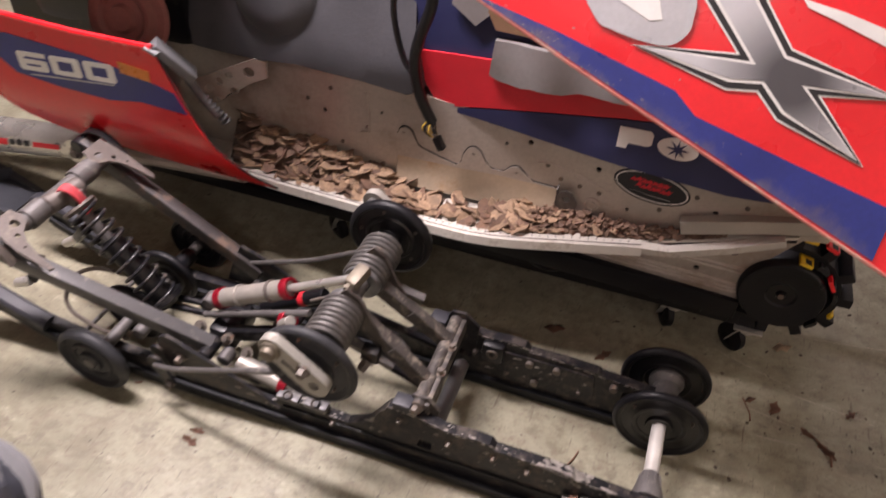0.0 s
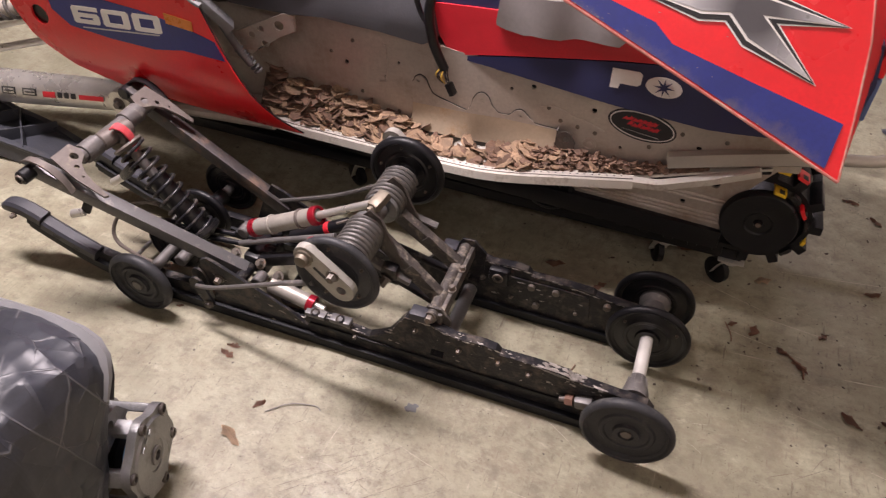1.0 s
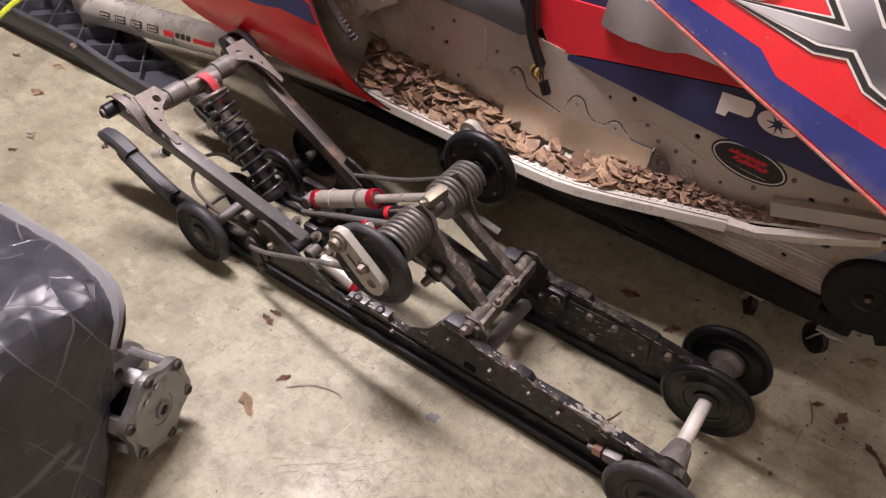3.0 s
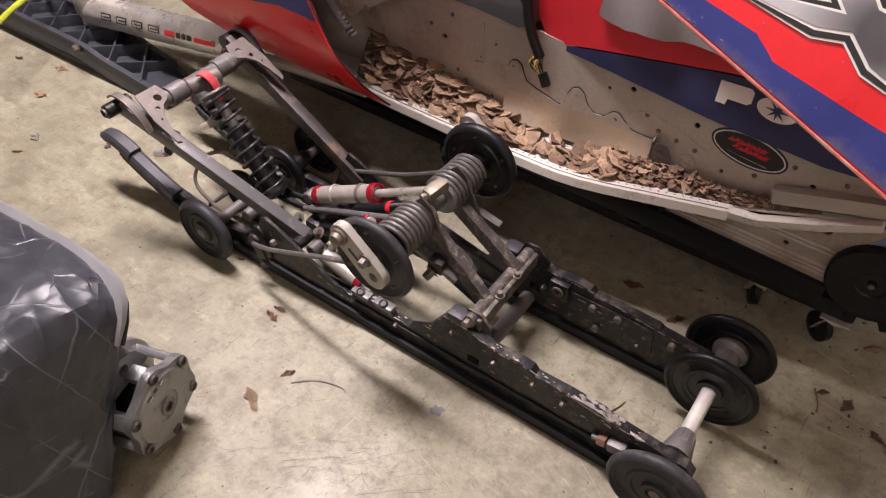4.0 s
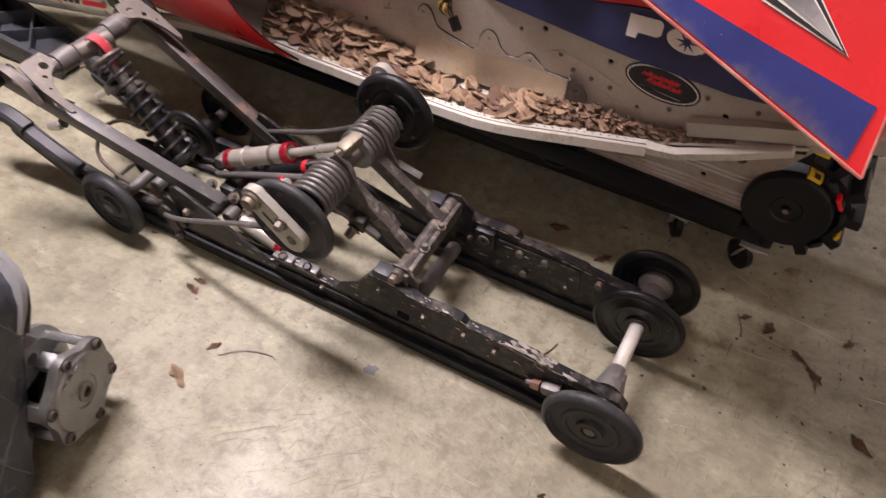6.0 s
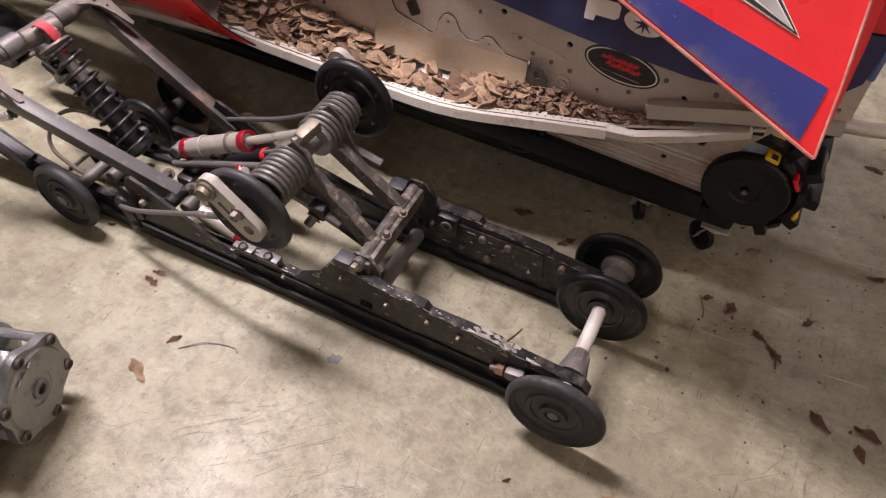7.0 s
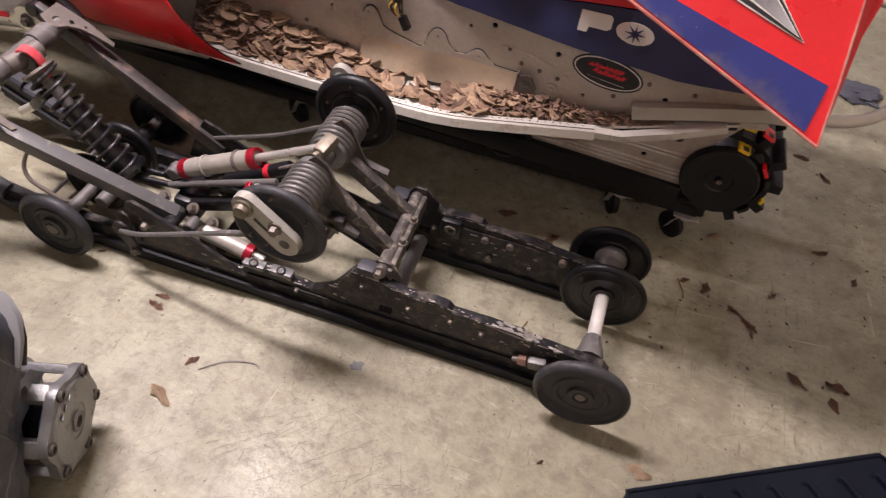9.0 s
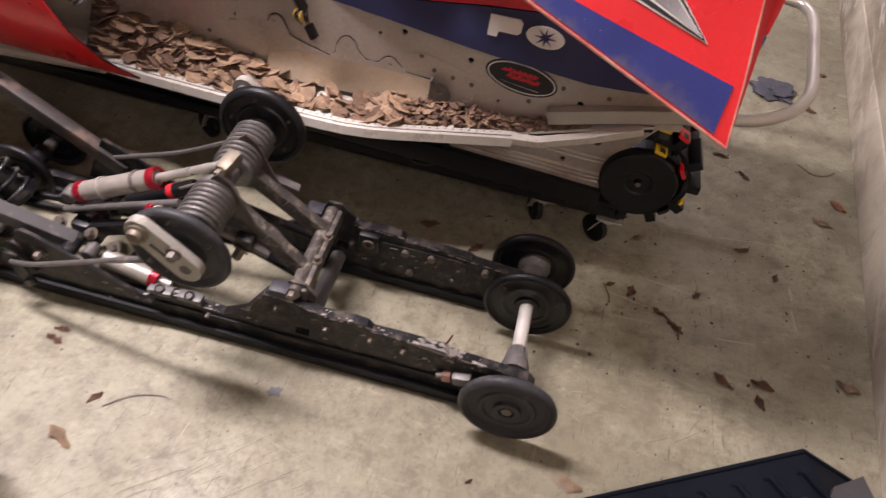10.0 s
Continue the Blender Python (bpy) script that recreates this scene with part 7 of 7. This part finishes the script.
# ---- leaves and scraps on the floor ----
def leaf(x, y, size, turn, mat, kind_label, seed, flat=0.5, z=0.001):
    rng = random.Random(seed)
    bm = bmesh.new()
    n = 14
    t = Matrix.Rotation(turn, 3, "Z")
    mid = [bm.verts.new(t @ V(size * (k / 6 - 0.5), 0, 0.004 + 0.10 * size * math.sin(k * 0.6 + seed)) + V(x, y, z)) for k in range(7)]
    sides = []
    for s in (1, -1):
        row = []
        for k in range(7):
            w = flat * size * 0.5 * math.sin(math.pi * (0.04 + 0.92 * k / 6)) * rng.choice((0.45, 0.75, 1.0, 1.35))
            row.append(bm.verts.new(t @ V(size * (k / 6 - 0.5) + rng.uniform(-0.05, 0.05) * size, s * w, rng.uniform(0.0, 0.10) * size) + V(x, y, z)))
        sides.append(row)
        for k in range(6):
            f = (mid[k], mid[k + 1], row[k + 1], row[k])
            bm.faces.new(f if s < 0 else f[::-1])
    bmesh.ops.solidify(bm, geom=bm.faces[:], thickness=0.0012)
    lo = min(v.co.z for v in bm.verts)
    bmesh.ops.translate(bm, verts=bm.verts, vec=(0, 0, 0.0005 - lo))
    return whole("leaf", bm, mat, kind_label, "leaf", "leaves on the floor")


for k, (x, y, s, a, pale) in enumerate(((-0.335, -0.289, 0.062, -0.5, 1), (-0.453, -0.088, 0.030, 0.2, 0), (-0.455, -0.112, 0.036, -0.3, 0), (0.634, 0.389, 0.040, 1.3, 0), (0.70, 0.351, 0.030, -0.6, 0), (0.737, 0.318, 0.045, -0.8, 0),
                                        (0.586, 0.395, 0.025, 0.6, 0), (0.841, 0.206, 0.050, -0.6, 0), (0.923, 0.219, 0.052, -0.2, 0), (0.786, 0.429, 0.030, 0.9, 0), (-0.321, -0.203, 0.030, 1.0, 0), (-0.636, -0.03, 0.018, 0.4, 0),
                                        (0.646, 0.57, 0.045, 0.5, 1), (0.367, -0.164, 0.016, 0.8, 0), (1.113, 0.275, 0.055, -0.3, 1), (1.126, 0.802, 0.055, -0.3, 1), (1.179, 0.888, 0.055, -0.9, 2), (-1.62, 0.10, 0.05, 0.2, 1), (0.546, -0.118, 0.05, -0.2, 1),
                                        (0.15, 0.44, 0.05, 0.3, 0), (0.27, 0.40, 0.045, 0.8, 0), (-0.1, 0.36, 0.04, 0.1, 0), (0.45, 0.62, 0.04, 0.1, 0), (0.90, 0.62, 0.04, 0.3, 0), (0.98, 0.55, 0.03, 1.3, 0), (-1.693, 0.223, 0.05, 0.3, 1), (-1.425, -0.099, 0.025, 0.9, 0), (-1.855, 0.183, 0.03, 0.2, 0), (0.917, 0.175, 0.040, -1.2, 0), (1.155, 1.337, 0.045, -0.6, 0), (1.215, 1.569, 0.045, -0.2, 0), (0.863, 0.991, 0.045, -0.2, 0), (0.925, 0.921, 0.040, -0.8, 0))):
    leaf(x, y, s, a, (LEAF, LEAF_PALE, LEAF_ORANGE)[pale], "curled pale dry leaf on the floor" if pale else "small dark dry leaf on the floor", k)


def twig(pts, r, label):
    whole("twig", sweep(smooth_path([V(*p) for p in pts], 6), r, 6), FOAM if "pale" in label else LEAF, label, "twig", "twigs on the floor")


twig(((0.215, 0.065, 0.003), (0.245, 0.085, 0.004), (0.262, 0.115, 0.003), (0.270, 0.140, 0.002)), 0.0015, "thin dark curved twig on the floor")
twig(((-0.30, -0.215, 0.002), (-0.26, -0.18, 0.004), (-0.21, -0.165, 0.002), (-0.195, -0.172, 0.002)), 0.0011, "fine pale stalk on the floor")
twig(((0.71, 0.345, 0.003), (0.74, 0.315, 0.004), (0.745, 0.285, 0.003)), 0.002, "short dark twig on the floor")
twig(((0.57, 0.395, 0.003), (0.585, 0.36, 0.003), (0.588, 0.34, 0.002)), 0.0014, "thin dark twig on the floor")
twig(((1.085, 1.04, 0.002), (1.125, 1.005, 0.003), (1.165, 1.015, 0.003), (1.19, 1.04, 0.002)), 0.0013, "fine dark twig on the floor")
whole("scrap", plate([(-0.038, -0.100), (-0.030, -0.108), (-0.020, -0.104), (-0.010, -0.103), (-0.013, -0.093), (-0.009, -0.086), (-0.020, -0.083), (-0.024, -0.088), (-0.034, -0.087), (-0.033, -0.094)], lambda a, b, w: (a, b, 0.0005 + w), 0.0015), GREY_PLASTIC, "small thin grey scrap on the floor", "scrap")


for x, y, a in ((-1.452, -0.030, 0.3), (-1.440, -0.040, 0.4)):
    d = V(math.cos(a), math.sin(a), 0)
    bm = rod(V(x, y, 0.004) - d * 0.010, V(x, y, 0.004) + d * 0.010, 0.004, 10)
    whole("screw", lathe(V(x, y, 0.0055) + d * 0.010, d, [(0, 0), (0.0055, 0), (0.0055, 0.003), (0, 0.004)], 8, bm), ALU_BRIGHT, "small bright screw on the floor", "screw", "screws on the floor")


def rag():
    rng = random.Random(8)
    bm = bmesh.new()
    bmesh.ops.create_icosphere(bm, subdivisions=4, radius=1)
    for v in bm.verts:
        k = 0.80 + 0.45 * noise.noise(v.co * 1.8) + 0.16 * noise.noise(v.co * 5.0) + 0.10 * noise.noise(v.co * 11.0)
        v.co = V(v.co.x * 0.086 * k, v.co.y * 0.066 * k, max(0.0, (v.co.z + 0.30) * 0.020 * k)) + V(1.05, 1.40, 0)
    whole("dirt_clump", bm, CLAY, "flat blue-grey clump of dirt on the floor", "dirt")


rag()


# ---- grit ----
def grit():
    rng = random.Random(21)
    bm = bmesh.new()
    for k in range(300):
        if k < 150:
            x, y = rng.gauss(0.75, 0.22), rng.gauss(0.40, 0.2)
        elif k < 230:
            x, y = rng.gauss(1.0, 0.13), rng.gauss(1.05, 0.4)
        elif k < 300:
            x, y = rng.uniform(-0.9, 0.7), rng.uniform(0.27, 0.7)
        else:
            x, y = rng.uniform(-1.3, 1.0), rng.uniform(-0.45, 0.3)
        if x > 1.1 + 0.105 * y:
            continue
        r = 0.0010 + 0.0034 * rng.random() ** 3
        n = rng.randint(4, 6)
        t = rng.random() * 6.3
        st = rng.uniform(1, 2.0)
        ring = []
        for q in range(n):
            a = 2 * math.pi * q / n
            u, v = math.cos(a) * r * st * rng.uniform(0.7, 1.2), math.sin(a) * r * rng.uniform(0.7, 1.2)
            ring.append(bm.verts.new((x + u * math.cos(t) - v * math.sin(t), y + u * math.sin(t) + v * math.cos(t), 0.0004)))
        tip = bm.verts.new((x, y, 0.0008 + r * 0.6))
        for q in range(n):
            bm.faces.new((ring[q], ring[(q + 1) % n], tip))
    tagged(part("floor_grit", bm, GRIT, None, "", 0), "dark crumbs and grit scattered on the floor", "debris", kind="stuff")


grit()


# ---- scratches in the concrete, with painted glints ----
def scratches():
    rng = random.Random(77)
    dark, pale = bmesh.new(), bmesh.new()

    def line(bm, x, y, turn, length, width, bend):
        n, last = 6, None
        for k in range(n + 1):
            s = k / n
            a = turn + bend * s
            cx, cy = x + length * s * math.cos(a), y + length * s * math.sin(a)
            w = width * math.sin(math.pi * (0.08 + 0.84 * s)) * rng.uniform(0.6, 1.2)
            px, py = -math.sin(a) * w, math.cos(a) * w
            pair = (bm.verts.new((cx + px, cy + py, 0.0004)), bm.verts.new((cx - px, cy - py, 0.0004)))
            if last:
                bm.faces.new((last[0], last[1], pair[1], pair[0]))
            last = pair

    for k in range(260):
        if k < 150:
            x, y = rng.gauss(-0.05, 0.16), rng.gauss(-0.32, 0.07)
        else:
            x, y = rng.uniform(-1.5, 1.05), rng.uniform(-0.45, 0.45)
        turn = 0.72 + rng.gauss(0, 0.10) if k % 5 else rng.uniform(0, 3.1)
        line(dark, x, y, turn, 0.012 + 0.07 * rng.random() ** 2, 0.00025 + 0.0005 * rng.random() ** 2, rng.gauss(0, 0.06))
    for k in range(30):
        x, y = rng.uniform(-0.3, 1.05), rng.uniform(-0.4, 0.5)
        line(pale, x, y, rng.choice((-0.25, -0.3, 0.4, 1.7)) + rng.gauss(0, 0.12), 0.03 + 0.12 * rng.random() ** 2, 0.0004 + 0.0007 * rng.random() ** 2, rng.gauss(0, 0.15))
    for (x0, y0), (x1, y1), w in (((0.59, 0.307), (0.691, 0.312), 0.0016), ((0.629, 0.448), (0.811, 0.422), 0.0012), ((0.673, 0.62), (1.15, 0.69), 0.0010), ((0.827, 0.318), (0.918, 0.326), 0.0014), ((0.475, 0.523), (0.707, 0.443), 0.0011),
                                 ((1.002, 0.77), (1.015, 0.668), 0.0030), ((1.012, 0.533), (1.014, 0.49), 0.0045), ((1.010, 0.46), (1.014, 0.40), 0.0035), ((0.45, 0.40), (0.78, 0.33), 0.0008)):
        line(pale, x0, y0, math.atan2(y1 - y0, x1 - x0), math.hypot(x1 - x0, y1 - y0), w, 0.03)
    # Pale specks draw the sparkle of the floor's glare in colour.
    for k in range(46):
        x, y, m = rng.gauss(-0.05, 0.09), rng.gauss(-0.33, 0.055), 0.0006 + 0.0026 * rng.random() ** 2.5
        pale.faces.new([pale.verts.new((x + m * rng.uniform(0.5, 1.3) * math.cos(a), y + m * rng.uniform(0.5, 1.3) * math.sin(a), 0.0005)) for a in (0, 1.2, 2.6, 3.8, 5.1)])
    tagged(part("dark_scratch", dark, SCRATCH, None, "", 0), "fine dark scratches in the concrete floor", "scratch", kind="stuff")
    tagged(part("pale_marks", pale, PALE_MARK, None, "", 0), "pale scrapes, streaks and painted glint specks on the concrete floor", "scratch", kind="stuff")


scratches()
